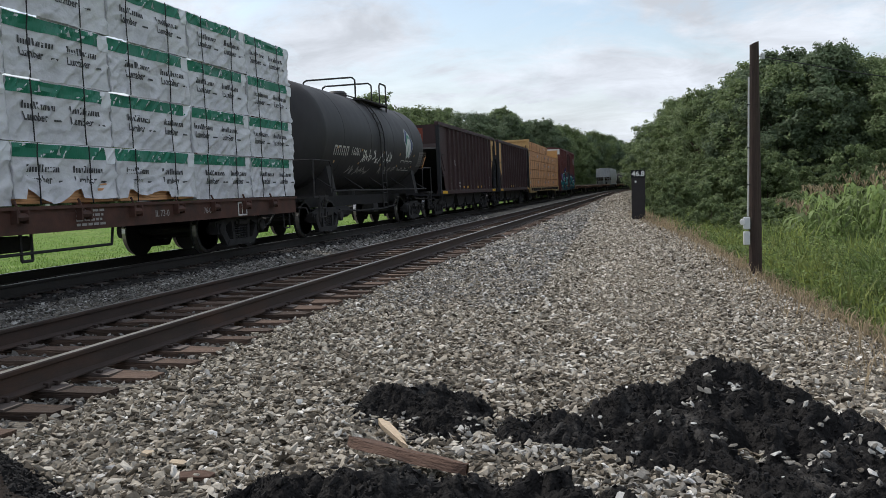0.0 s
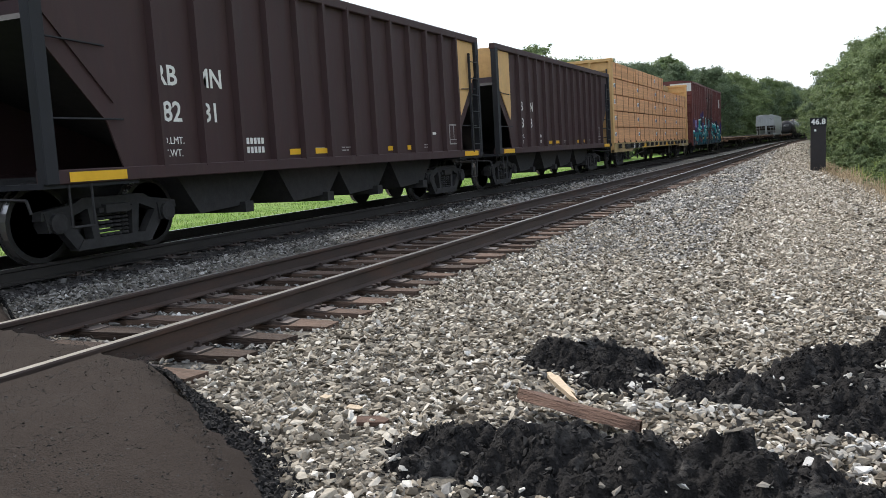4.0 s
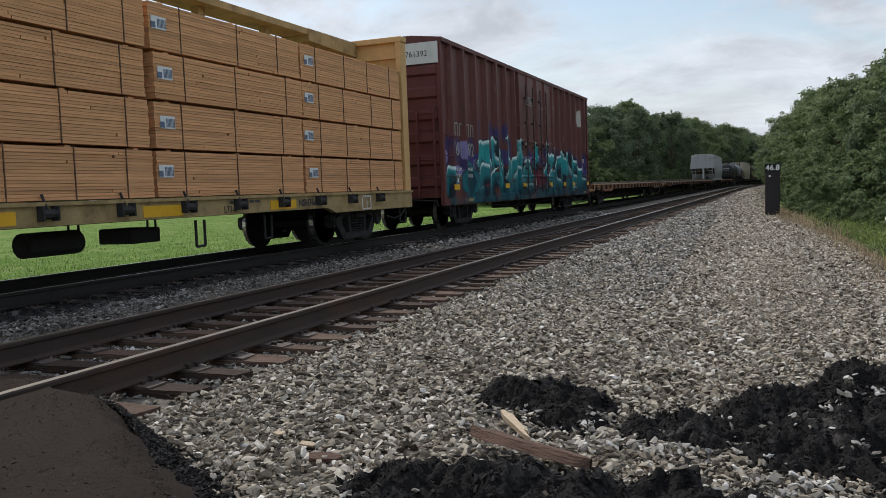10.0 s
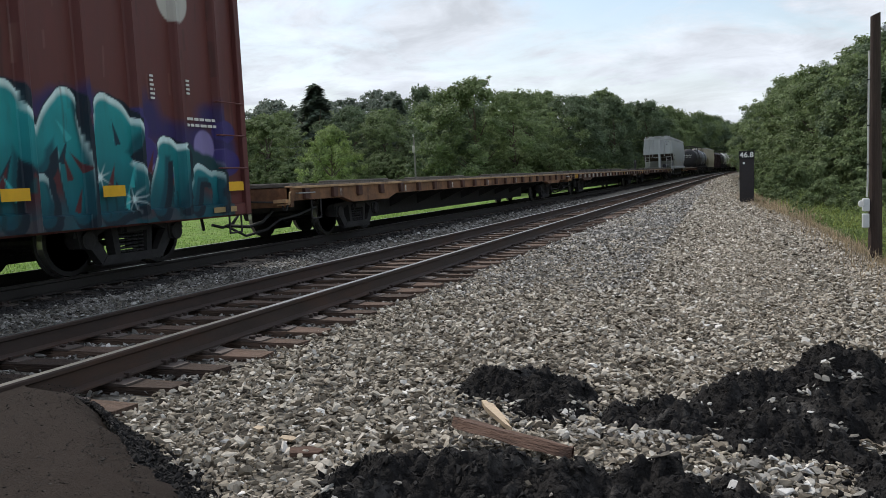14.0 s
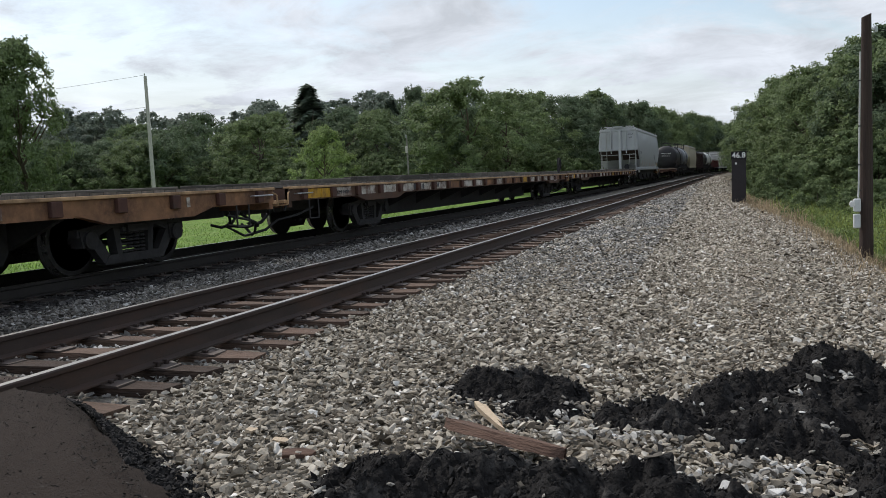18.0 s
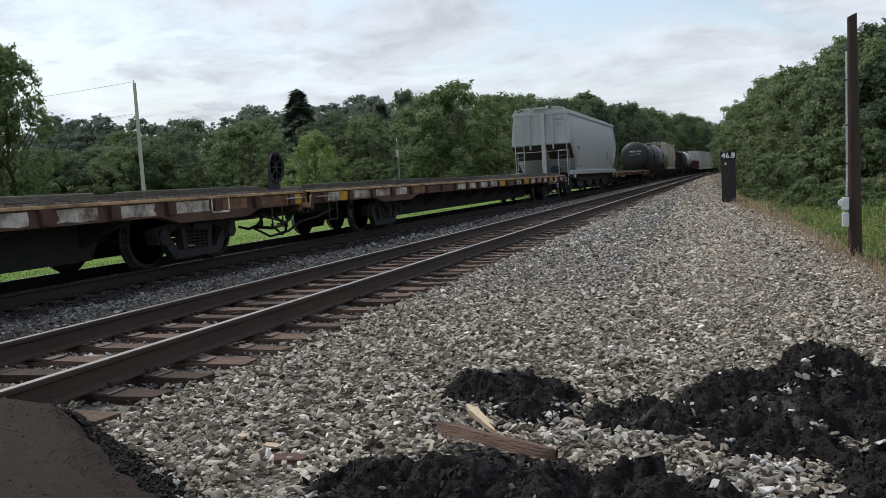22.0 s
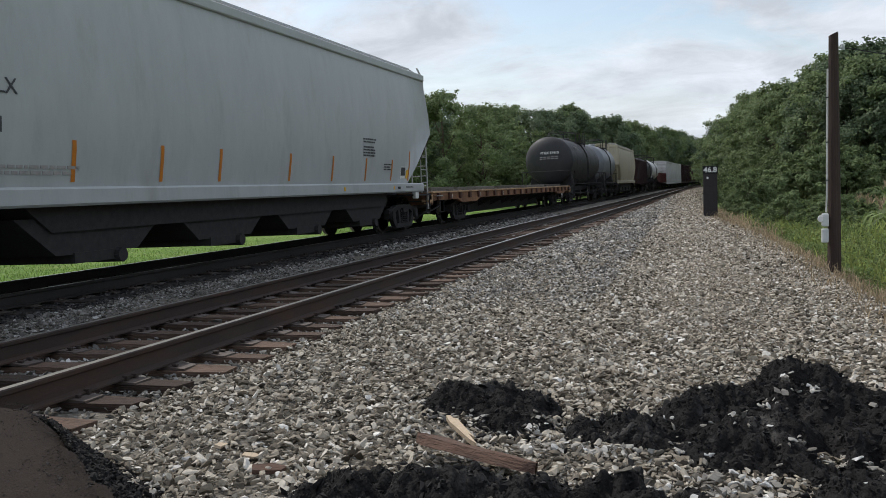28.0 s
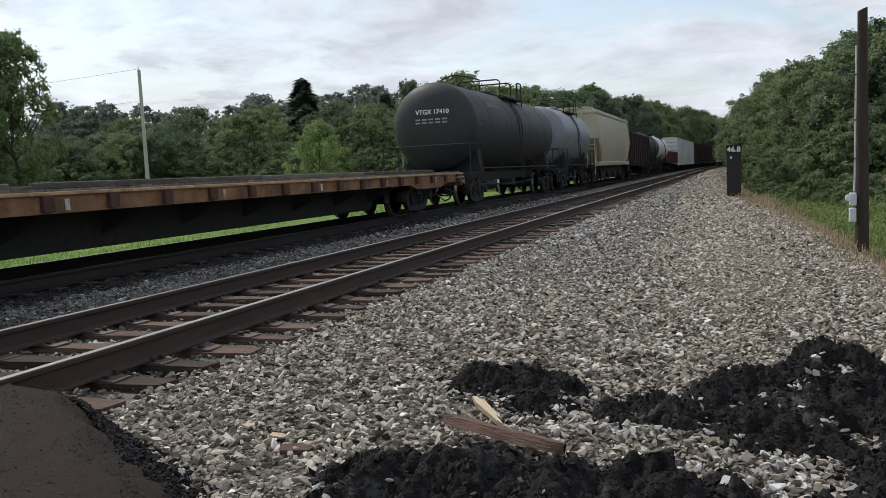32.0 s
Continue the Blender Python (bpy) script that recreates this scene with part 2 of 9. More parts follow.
M["pole_grey"] = mat("weathered grey pole", (0.42, 0.4, 0.37), 0.9, var=0.25, scale=4, stretch=(6, 6, 0.5), bump=0.3)
M["conduit"] = mat("grey conduit", (0.55, 0.54, 0.52), 0.5, var=0.1, scale=8, bump=0)
M["metalbox"] = mat("painted meter box", (0.6, 0.62, 0.62), 0.5, 0.1, var=0.12, scale=8, dirt=(0.35, 0.33, 0.3), dirt_amt=0.2, bump=0.05)
M["signpost"] = mat("dark brown post", (0.03, 0.026, 0.027), 0.75, var=0.3, scale=5, dirt=(0.05, 0.04, 0.036), dirt_amt=0.3, bump=0.2)
M["black"] = mat("black paint", (0.01, 0.01, 0.011), 0.6, var=0.2, bump=0.05)
M["white"] = mat("white paint", (0.75, 0.75, 0.73), 0.6, var=0.12, scale=9, bump=0.05)
M["bark"] = mat("bark", (0.1, 0.08, 0.06), 0.95, var=0.4, scale=5, stretch=(6, 6, 1), bump=0.6)
M["pole_dim"] = mat("dull grey pole", (0.2, 0.19, 0.175), 0.9, var=0.25, scale=4, stretch=(6, 6, 0.5), bump=0.3)
M["wire"] = mat("wire", (0.03, 0.03, 0.03), 0.6, bump=0)


def leaf_mat(name, base, amt=0.45):
    m = mat(name, base, 0.65, var=0.3, scale=0.6, random_by="island", random_amt=amt, bump=0, spec=0.25)
    b = m.node_tree.nodes["Principled BSDF"]
    b.inputs["Transmission Weight"].default_value = 0.0
    # thin leaves let some light through
    nt = m.node_tree
    tr, mx = nt.nodes.new("ShaderNodeBsdfTranslucent"), nt.nodes.new("ShaderNodeMixShader")
    mx.inputs[0].default_value = 0.42
    col = b.inputs["Base Color"].links[0].from_socket
    nt.links.new(col, tr.inputs[0])
    nt.links.new(b.outputs[0], mx.inputs[1]); nt.links.new(tr.outputs[0], mx.inputs[2])
    nt.links.new(mx.outputs[0], nt.nodes["Material Output"].inputs[0])
    return m


M["leaf_mid"] = leaf_mat("green leaves", (0.165, 0.215, 0.098), 0.32)
M["leaf_dark"] = leaf_mat("dark green leaves", (0.125, 0.168, 0.095), 0.32)
M["leaf_light"] = leaf_mat("light green leaves", (0.24, 0.31, 0.12))
M["leaf_spruce"] = leaf_mat("dark needles", (0.14, 0.18, 0.13))
# haze of distance is put into this paler, greyer leaf colour
M["leaf_far"] = leaf_mat("far leaves, haze in colour", (0.19, 0.225, 0.18), 0.25)
M["weed"] = leaf_mat("roadside weeds", (0.15, 0.205, 0.068))
M["tall_weed"] = leaf_mat("yellow green weeds", (0.25, 0.29, 0.085), 0.5)
M["meadow"] = leaf_mat("meadow grass", (0.17, 0.27, 0.06))
M["broadleaf"] = leaf_mat("broad weed leaves", (0.17, 0.225, 0.075), 0.55)
M["dry_grass"] = leaf_mat("dry grass", (0.34, 0.265, 0.17))
M["corn"] = leaf_mat("corn leaves", (0.2, 0.265, 0.1), 0.55)
M["tassel"] = leaf_mat("corn tassels", (0.3, 0.235, 0.15))


# ---- mesh helpers ----
def link(name, me, parent=None, label="", m=None):
    ob = new(name, me)
    if parent is not None:
        ob.parent = parent
    if label:
        ob["label"] = label
    if m is not None:
        ob.matrix_basis = m
    return ob


def mesh_of(name, bm, material, smooth=False):
    me = bpy.data.meshes.new(name)
    bm.normal_update()
    bm.to_mesh(me)
    bm.free()
    for x in (material if isinstance(material, (list, tuple)) else [material]):
        me.materials.append(x)
    if smooth:
        me.polygons.foreach_set("use_smooth", [True] * len(me.polygons))
    return me


def part(name, bm, material, parent, label="", smooth=False, m=None):
    """One bmesh as one mesh object under a thing or under a part."""
    return link(name, mesh_of(name, bm, material, smooth), parent, label, m)


def thing(name, label, category, m=None, group="", kind=""):
    ob = new(name)
    ob.empty_display_size = 0.3
    if m is not None:
        ob.matrix_basis = m
    return tagged(ob, label, category, group, kind)


def box(bm, x0, x1, y0, y1, z0, z1, bevel=0.0, mi=0):
    v = [bm.verts.new(p) for p in ((x0, y0, z0), (x1, y0, z0), (x1, y1, z0), (x0, y1, z0), (x0, y0, z1), (x1, y0, z1), (x1, y1, z1), (x0, y1, z1))]
    fs = [bm.faces.new([v[i] for i in q]) for q in ((3, 2, 1, 0), (4, 5, 6, 7), (0, 1, 5, 4), (1, 2, 6, 5), (2, 3, 7, 6), (3, 0, 4, 7))]
    for f in fs:
        f.material_index = mi
    if bevel:
        es = list({e for f in fs for e in f.edges})
        bmesh.ops.bevel(bm, geom=es, offset=bevel, segments=1, affect="EDGES", profile=0.5)
    return fs


def prism(bm, pts, axis, a, b, mi=0):
    """A polygon drawn in the plane across an axis, drawn out from a to b along it. Points are (x, z), (y, z) or (x, y)."""
    def place(p, s):
        return (s, p[0], p[1]) if axis == "x" else (p[0], s, p[1]) if axis == "y" else (p[0], p[1], s)
    v0, v1 = [bm.verts.new(place(p, a)) for p in pts], [bm.verts.new(place(p, b)) for p in pts]
    fs = [bm.faces.new(v0[::-1]), bm.faces.new(v1)]
    n = len(pts)
    fs += [bm.faces.new((v0[i], v0[(i + 1) % n], v1[(i + 1) % n], v1[i])) for i in range(n)]
    for f in fs:
        f.material_index = mi
    bmesh.ops.recalc_face_normals(bm, faces=fs)
    return fs


def rod(bm, a, b, r, n=6, r2=None, mi=0):
    """A round bar from a to b."""
    a, b = Vector(a), Vector(b)
    d = (b - a).normalized()
    u = d.orthogonal().normalized()
    w = d.cross(u)
    r2 = r if r2 is None else r2
    ra = [bm.verts.new(a + (u * math.cos(t) + w * math.sin(t)) * r) for t in (2 * math.pi * i / n for i in range(n))]
    rb = [bm.verts.new(b + (u * math.cos(t) + w * math.sin(t)) * r2) for t in (2 * math.pi * i / n for i in range(n))]
    fs = [bm.faces.new((ra[i], ra[(i + 1) % n], rb[(i + 1) % n], rb[i])) for i in range(n)]
    fs += [bm.faces.new(ra[::-1]), bm.faces.new(rb)]
    for f in fs:
        f.material_index = mi


def tube(bm, pts, r, n=6, mi=0):
    for a, b in zip(pts, pts[1:]):
        rod(bm, a, b, r, n, mi=mi)


def lathe(bm, prof, axis="y", n=24, centre=(0, 0, 0), mi=0):
    """A profile of (place along the axis, radius) turned round the axis."""
    rings = []
    for s, r in prof:
        ring = []
        for i in range(n):
            t = 2 * math.pi * i / n
            c, q = r * math.cos(t), r * math.sin(t)
            p = (c, s, q) if axis == "y" else (s, c, q) if axis == "x" else (c, q, s)
            ring.append(bm.verts.new((p[0] + centre[0], p[1] + centre[1], p[2] + centre[2])))
        rings.append(ring)
    fs = [bm.faces.new((a[i], a[(i + 1) % n], b[(i + 1) % n], b[i])) for a, b in zip(rings, rings[1:]) for i in range(n)]
    if prof[0][1] > 1e-4:
        fs.append(bm.faces.new(rings[0][::-1]))
    if prof[-1][1] > 1e-4:
        fs.append(bm.faces.new(rings[-1]))
    for f in fs:
        f.material_index = mi
    bmesh.ops.recalc_face_normals(bm, faces=fs)


def raw_mesh(name, verts, faces, material, smooth=False):
    """A mesh from arrays of places and of triangles or quads."""
    me = bpy.data.meshes.new(name)
    verts, faces = np.asarray(verts, np.float32), np.asarray(faces, np.int32)
    k = faces.shape[1]
    me.vertices.add(len(verts)); me.loops.add(faces.size); me.polygons.add(len(faces))
    me.vertices.foreach_set("co", verts.ravel())
    me.loops.foreach_set("vertex_index", faces.ravel())
    me.polygons.foreach_set("loop_start", np.arange(0, faces.size, k, dtype=np.int32))
    me.polygons.foreach_set("use_smooth", np.full(len(faces), smooth))
    me.update(calc_edges=True)
    me.materials.append(material)
    return me


def words(text, size, parent, m, material, name="lettering", label="", shear=0.0, extrude=0.002, bold=0.0, space=1.0):
    """Painted letters as a thin mesh under a thing."""
    cu = bpy.data.curves.new("text", "FONT")
    cu.body, cu.size, cu.extrude, cu.align_x, cu.align_y, cu.shear, cu.offset, cu.space_character = text, size, extrude, "CENTER", "CENTER", shear, bold, space
    cu.resolution_u = 2
    tmp = bpy.data.objects.new("text", cu)
    me = bpy.data.meshes.new_from_object(tmp)
    bpy.data.objects.remove(tmp)
    bpy.data.curves.remove(cu)
    me.materials.clear()
    me.materials.append(material)
    return link(name, me, parent, label, m)


SIDE = pose(0, 0, 0, 90, 0, 90)       # letters on a wall that faces +x, reading along +y


def on_side(x, y, z):
    return Matrix.Translation((x, y, z)) @ SIDE


# ---- the line of the track, ground, ballast ----
CURVE_START, CURVE_R = 120.0, 1500.0
FAR_D = 4.14                # the far track's centre is at x = -FAR_D
FAR_RAIL, NEAR_RAIL = 0.28, 0.205     # heights of the rail heads; the near ties' tops are at z = 0


def bend(y):
    """How far the line has swung to the right at y, and its heading."""
    if y <= CURVE_START:
        return 0.0, 0.0
    d = y - CURVE_START
    return d * d / (2 * CURVE_R), math.atan2(d, CURVE_R)


def edge_right(y):
    """Where the gravel ends on the right."""
    ys = (-40, 8, 12, 18, 25, 31, 40, 60, 90, 2000)
    xs = (7.3, 6.9, 6.55, 6.3, 5.9, 5.3, 4.7, 3.9, 3.4, 3.2)
    return float(np.interp(y, ys, xs))


def ballast_profile(y):
    e = edge_right(y)
    return [(-8.6, -0.75), (-7.4, -0.35), (-6.2, 0.03), (-5.6, 0.05), (-2.7, 0.05), (-2.15, 0.02), (-1.8, -0.08), (-1.45, -0.09), (-1.3, -0.06), (0, -0.06), (1.3, -0.06),
            (1.6, -0.05), (2.6, -0.1), (3.5 if e > 4 else e - 0.45, -0.12), ((e + 3.5) / 2 if e > 4 else e - 0.3, -0.15), (e, -0.22), (e + 0.5, -0.42), (e + 1.4, -0.85)]


def ballast_height(x, y):
    p = ballast_profile(y)
    return float(np.interp(x, [q[0] for q in p], [q[1] for q in p]))


def build_ground():
    # one sheet out to the horizon: meadow on the far side of the line, rising wooded ground on the near side
    xs = np.unique(np.concatenate([np.linspace(-900, -100, 9), np.linspace(-100, -8, 24), np.linspace(-8, 14, 45), np.linspace(14, 120, 30), np.linspace(120, 900, 9)]))
    ys = np.unique(np.concatenate([np.linspace(-300, -10, 8), np.linspace(-10, 60, 71), np.linspace(60, 400, 60), np.linspace(400, 3000, 12)]))
    rng = np.random.default_rng(3)
    verts = []
    for y in ys:
        c, _ = bend(min(y, 900))
        for x in xs:
            u = x - c
            if u < -9:
                z = -0.62 + 0.012 * min(40, -9 - u) + 0.05 * math.sin(x * 0.31) * math.sin(y * 0.23)
                z += 0.10 * max(0.0, -u - 110) + 0.02 * max(0.0, y - 260)
                z = min(z, 26)
            elif u < 9:
                z = -0.66
            else:
                z = -0.66 - 0.1 * math.sin(y * 0.3) - 0.35 * min(1, (u - 9) / 6) + 0.30 * max(0.0, u - 24) * min(1.0, max(0.0, (y - 18) / 30))
                z = min(z, 34)
            verts.append((x, y, z + rng.normal(0, 0.02)))
    nx = len(xs)
    i, j = np.meshgrid(np.arange(nx - 1), np.arange(len(ys) - 1))
    a = (j * nx + i).ravel()
    faces = np.stack([a, a + 1, a + 1 + nx, a + nx], 1)
    tagged(link("ground", raw_mesh("ground", verts, faces, M["grass"], True)), "wide green meadow and rough grass ground", "ground", kind="structure")
    # the ballast bed under both tracks and the gravel beside them
    ys = np.unique(np.concatenate([np.arange(-25, 30, 0.5), np.arange(30, 120, 2.0), np.arange(120, 700, 8.0)]))
    verts, prev = [], len(ballast_profile(0))
    k = 0
    cols = 60
    for y in ys:
        p = ballast_profile(y)
        px, pz = [q[0] for q in p], [q[1] for q in p]
        c, h = bend(y)
        for x in np.linspace(px[0], px[-1], cols):
            z = float(np.interp(x, px, pz)) + 0.025 * noise.noise((x * 1.3, y * 1.3, 0)) + 0.012 * noise.noise((x * 4, y * 4, 3))
            verts.append((x + c, y, z))
    i, j = np.meshgrid(np.arange(cols - 1), np.arange(len(ys) - 1))
    a = (j * cols + i).ravel()
    faces = np.stack([a, a + 1, a + 1 + cols, a + cols], 1)
    tagged(link("ballast_bed", raw_mesh("ballast_bed", verts, faces, M["gravel_bed"], True)), "grey crushed stone ballast bed under both tracks", "gravel", kind="structure")


def build_oily_shade_bed():
    # the far track's bed: black with oil and dust, and with the train's shade painted in
    ys = np.concatenate([np.arange(-20, 40, 0.4), np.arange(40, 120, 3.0), np.arange(120, 700, 8.0)])
    verts, cols = [], 16
    for y in ys:
        c, _ = bend(y)
        for i in range(cols):
            x = -5.75 + 3.15 * i / (cols - 1) + (0.12 * noise.noise((y * 1.7, i, 2)) if i in (0, cols - 1) else 0)
            z = ballast_height(x, y) + 0.025 * noise.noise((x * 1.3, y * 1.3, 0)) + 0.012 * noise.noise((x * 4, y * 4, 3)) + (0.012 if 0 < i < cols - 1 else -0.004)
            verts.append((x + c, y, z))
    i, j = np.meshgrid(np.arange(cols - 1), np.arange(len(ys) - 1))
    a = (j * cols + i).ravel()
    tagged(link("oily_bed", raw_mesh("oily_bed", verts, np.stack([a, a + 1, a + 1 + cols, a + cols], 1), M["oily_bed"], True)), "oily strip of ballast under the far track, blackened for the train's shade", "gravel", kind="structure")


def stone_shapes(n=14, points=7):
    """Broken stones: hulls of a few points, so that they have flat faces and sharp edges."""
    rng = np.random.default_rng(11)
    out = []
    for _ in range(n):
        bm = bmesh.new()
        scale = rng.uniform((0.95, 0.6, 0.34), (1.4, 0.92, 0.6))
        for _ in range(points):
            d = rng.normal(size=3)
            d /= np.max(np.abs(d)) ** 0.6 * np.linalg.norm(d) ** 0.4
            bm.verts.new(d * scale * 0.95)
        r = bmesh.ops.convex_hull(bm, input=list(bm.verts))
        loose = [v for v in bm.verts if not v.link_faces]
        bmesh.ops.delete(bm, geom=loose, context="VERTS")
        bmesh.ops.triangulate(bm, faces=list(bm.faces))
        bmesh.ops.recalc_face_normals(bm, faces=list(bm.faces))
        bm.verts.index_update()
        out.append((np.array([v.co[:] for v in bm.verts]), np.array([[v.index for v in f.verts] for f in bm.faces])))
        bm.free()
    return out


STONES, NEAR_STONES = stone_shapes(16, 8), stone_shapes(22, 10)


def scatter(name, places, sizes, material, seed, label, category="gravel", sink=0.3, tilt=0.42, shapes=None):
    """Very many broken stones as one object."""
    rng = np.random.default_rng(seed)
    shapes = shapes or STONES
    places, sizes = np.asarray(places), np.asarray(sizes)
    n = len(places)
    a, b, c = rng.uniform(0, 2 * np.pi, n), rng.normal(0, tilt, n), rng.normal(0, tilt, n)
    ca, sa, cb, sb, cc, sc = np.cos(a), np.sin(a), np.cos(b), np.sin(b), np.cos(c), np.sin(c)
    o, i = np.zeros(n), np.ones(n)
    Rz = np.stack([ca, -sa, o, sa, ca, o, o, o, i], 1).reshape(n, 3, 3)
    Rx = np.stack([i, o, o, o, cb, -sb, o, sb, cb], 1).reshape(n, 3, 3)
    Ry = np.stack([cc, o, sc, o, i, o, -sc, o, cc], 1).reshape(n, 3, 3)
    R = Ry @ Rx @ Rz
    which = rng.integers(0, len(shapes), n)
    V, F, base = [], [], 0
    for k, (sv, sf) in enumerate(shapes):
        pick = np.nonzero(which == k)[0]
        if not len(pick):
            continue
        v = np.einsum("nij,kj->nki", R[pick], sv) * sizes[pick][:, None, None] + places[pick][:, None, :]
        v[:, :, 2] += sizes[pick][:, None] * (0.5 - sink)
        V.append(v.reshape(-1, 3))
        F.append((sf[None] + (np.arange(len(pick)) * len(sv))[:, None, None]).reshape(-1, 3) + base)
        base += len(pick) * len(sv)
    return tagged(link(name, raw_mesh(name, np.concatenate(V), np.concatenate(F), material)), label, category, kind="stuff")


def heap_height(x, y):
    """Piles of black millings beside the crossing."""
    z = 0.0
    for hx, hy, r, h, st in HEAPS:
        d = math.hypot((x - hx), (y - hy) * st)
        if d < r:
            z = max(z, h * (1 - (d / r) ** 1.15))
    for hx, hy, r in HOLLOWS:
        d = math.hypot(x - hx, (y - hy) * 0.8)
        if d < r:
            z *= 0.12 + 0.88 * (d / r) ** 3
    return z


HEAPS = [(5.4, 5.3, 0.5, 0.43, 1.0), (5.62, 5.2, 0.5, 0.3, 1.0), (5.15, 5.1, 0.55, 0.24, 1.0), (4.86, 5.08, 0.36, 0.27, 1.0), (5.72, 4.9, 0.7, 0.22, 1.0), (5.25, 4.75, 0.7, 0.18, 1.0),
         (4.55, 4.85, 0.5, 0.13, 1.2), (4.28, 4.78, 0.32, 0.09, 1.2), (5.95, 4.35, 0.75, 0.17, 1.0), (6.3, 4.0, 0.6, 0.1, 1.0), (5.65, 3.75, 0.55, 0.12, 1.0),
         (3.38, 5.3, 0.36, 0.21, 1.0), (3.72, 5.15, 0.36, 0.18, 1.1), (3.8, 4.85, 0.32, 0.12, 1.1),
         (3.75, 3.48, 0.5, 0.22, 1.2), (3.38, 3.45, 0.44, 0.17, 1.2), (4.2, 3.4, 0.52, 0.22, 1.2), (4.5, 3.55, 0.38, 0.22, 1.4), (4.72, 3.4, 0.45, 0.2, 1.1), (4.95, 3.15, 0.5, 0.15, 1.0), (5.45, 3.35, 0.55, 0.17, 1.0), (5.9, 3.3, 0.6, 0.15, 1.0), (5.52, 3.92, 0.34, 0.16, 1.0), (6.0, 3.8, 0.5, 0.18, 1.0), (5.75, 4.25, 0.4, 0.16, 1.0)]
HOLLOWS = [(5.12, 4.0, 0.27), (4.82, 3.86, 0.17), (5.45, 4.55, 0.12)]      # where stones lie bare between the heaps


STONE_POCKETS = [(4.97, 3.96, 0.27, 0.27, 110, 0.024), (4.62, 3.92, 0.12, 0.12, 18, 0.026), (4.15, 4.42, 0.34, 0.13, 70, 0.021), (4.45, 4.42, 0.2, 0.12, 36, 0.022), (3.95, 4.75, 0.12, 0.2, 36, 0.018),
                 (5.33, 5.1, 0.13, 0.12, 16, 0.021), (5.22, 4.95, 0.1, 0.1, 8, 0.02), (5.04, 4.75, 0.1, 0.08, 6, 0.018), (5.42, 4.5, 0.24, 0.08, 16, 0.018), (5.62, 4.42, 0.14, 0.08, 8, 0.019),
                 (5.85, 4.2, 0.26, 0.16, 26, 0.018), (4.5, 5.0, 0.1, 0.08, 4, 0.018), (5.95, 4.75, 0.2, 0.12, 10, 0.017)]     # middle, reach, number and size


def build_gravel():
    rng = np.random.default_rng(5)
    def bare(x, y):
        return heap_height(x, y) > 0.035 or y < asphalt_edge(x) + 0.05
    near, path, clean = ([], []), ([], []), ([], [])
    zones = ((1.2, 7.2, 2.2, 8.0, 1300, 0.0185), (3.6, 7.2, 4.0, 10.0, 520, 0.011), (1.2, 7.0, 8.0, 14.0, 1150, 0.019), (1.2, 6.8, 14.0, 26.0, 560, 0.025), (1.2, 6.0, 26.0, 60.0, 130, 0.038), (1.2, 4.2, 60.0, 130.0, 34, 0.06))
    for x0, x1, y0, y1, dens, size in zones:
        n = int((x1 - x0) * (y1 - y0) * dens)
        for x, y, s in zip(rng.uniform(x0, x1, n), rng.uniform(y0, y1, n), rng.lognormal(0, 0.42, n)):
            if x > edge_right(y) + 0.3 or bare(x, y) or x < 1.32 and (y - 4.69) % 0.515 < 0.3:
                continue
            mix = rng.random() + 0.5 * noise.noise((x * 0.9, y * 0.5, 6))
            # clean new ballast on the shoulder further along, a trodden tan path beside it
            f, g = min(1.0, max(0.0, (y - 7.5) / 7)), min(1.0, max(0.0, (y - 5.5) / 5))
            kind = clean if x < 3.9 - 0.03 * y and mix < 0.75 * f else path if abs(x - 4.95 + 0.03 * (y - 8)) < 0.75 and mix < 0.95 * g or x > edge_right(y) - 0.7 and mix < 0.7 else near
            loose = y < 8.0 and size > 0.015
            kind[0].append((x, y, ballast_height(x, y) + (rng.uniform(-0.018, 0.03) if loose else rng.uniform(-0.012, 0.022))))
            kind[1].append(size * min(s, 2.0) * (0.82 if kind is path else 1.0))
    scatter("gravel_shoulder", *near, M["stone"], 21, "loose pale grey crushed limestone gravel beside the track", shapes=NEAR_STONES, tilt=0.4)
    scatter("gravel_path", *path, M["stone_tan"], 28, "trodden tan gravel of the service path along the track")
    scatter("clean_ballast", *clean, M["stone_blue"], 29, "clean grey ballast on the track's shoulder")
    P, S, P2, S2 = [], [], [], []
    for x0, x1, y0, y1, dens, size in ((-3.0, -1.25, 4.6, 16, 900, 0.021), (-3.0, -1.25, 16, 40, 130, 0.04), (-1.3, 1.3, 4.4, 12, 330, 0.026), (-1.3, 1.3, 12, 30, 100, 0.038), (-6.2, -3.0, 6, 20, 130, 0.035), (-6.2, -3.0, 20, 40, 60, 0.045)):
        n = int((x1 - x0) * (y1 - y0) * dens)
        for x, y, s in zip(rng.uniform(x0, x1, n), rng.uniform(y0, y1, n), rng.lognormal(0, 0.28, n)):
            if y < asphalt_edge(x) + 0.05:
                continue
            z = ballast_height(x, y) + rng.uniform(-0.015, 0.015)
            # stones near the far track take the oily colour with shade painted in
            dark = x < -2.62 + 0.12 * noise.noise((x * 2, y * 1.5, 0)) + rng.normal(0, 0.07)
            (P2 if dark else P).append((x, y, z))
            (S2 if dark else S).append(size * s)
    scatter("oily_shade_stones", P2, S2, M["stone_dark"], 26, "oily ballast stones under the far track, darkened for the train's shade")
    scatter("ballast_stones", P, S, M["stone_grey"], 22, "dusty grey ballast stones between the ties and the tracks")


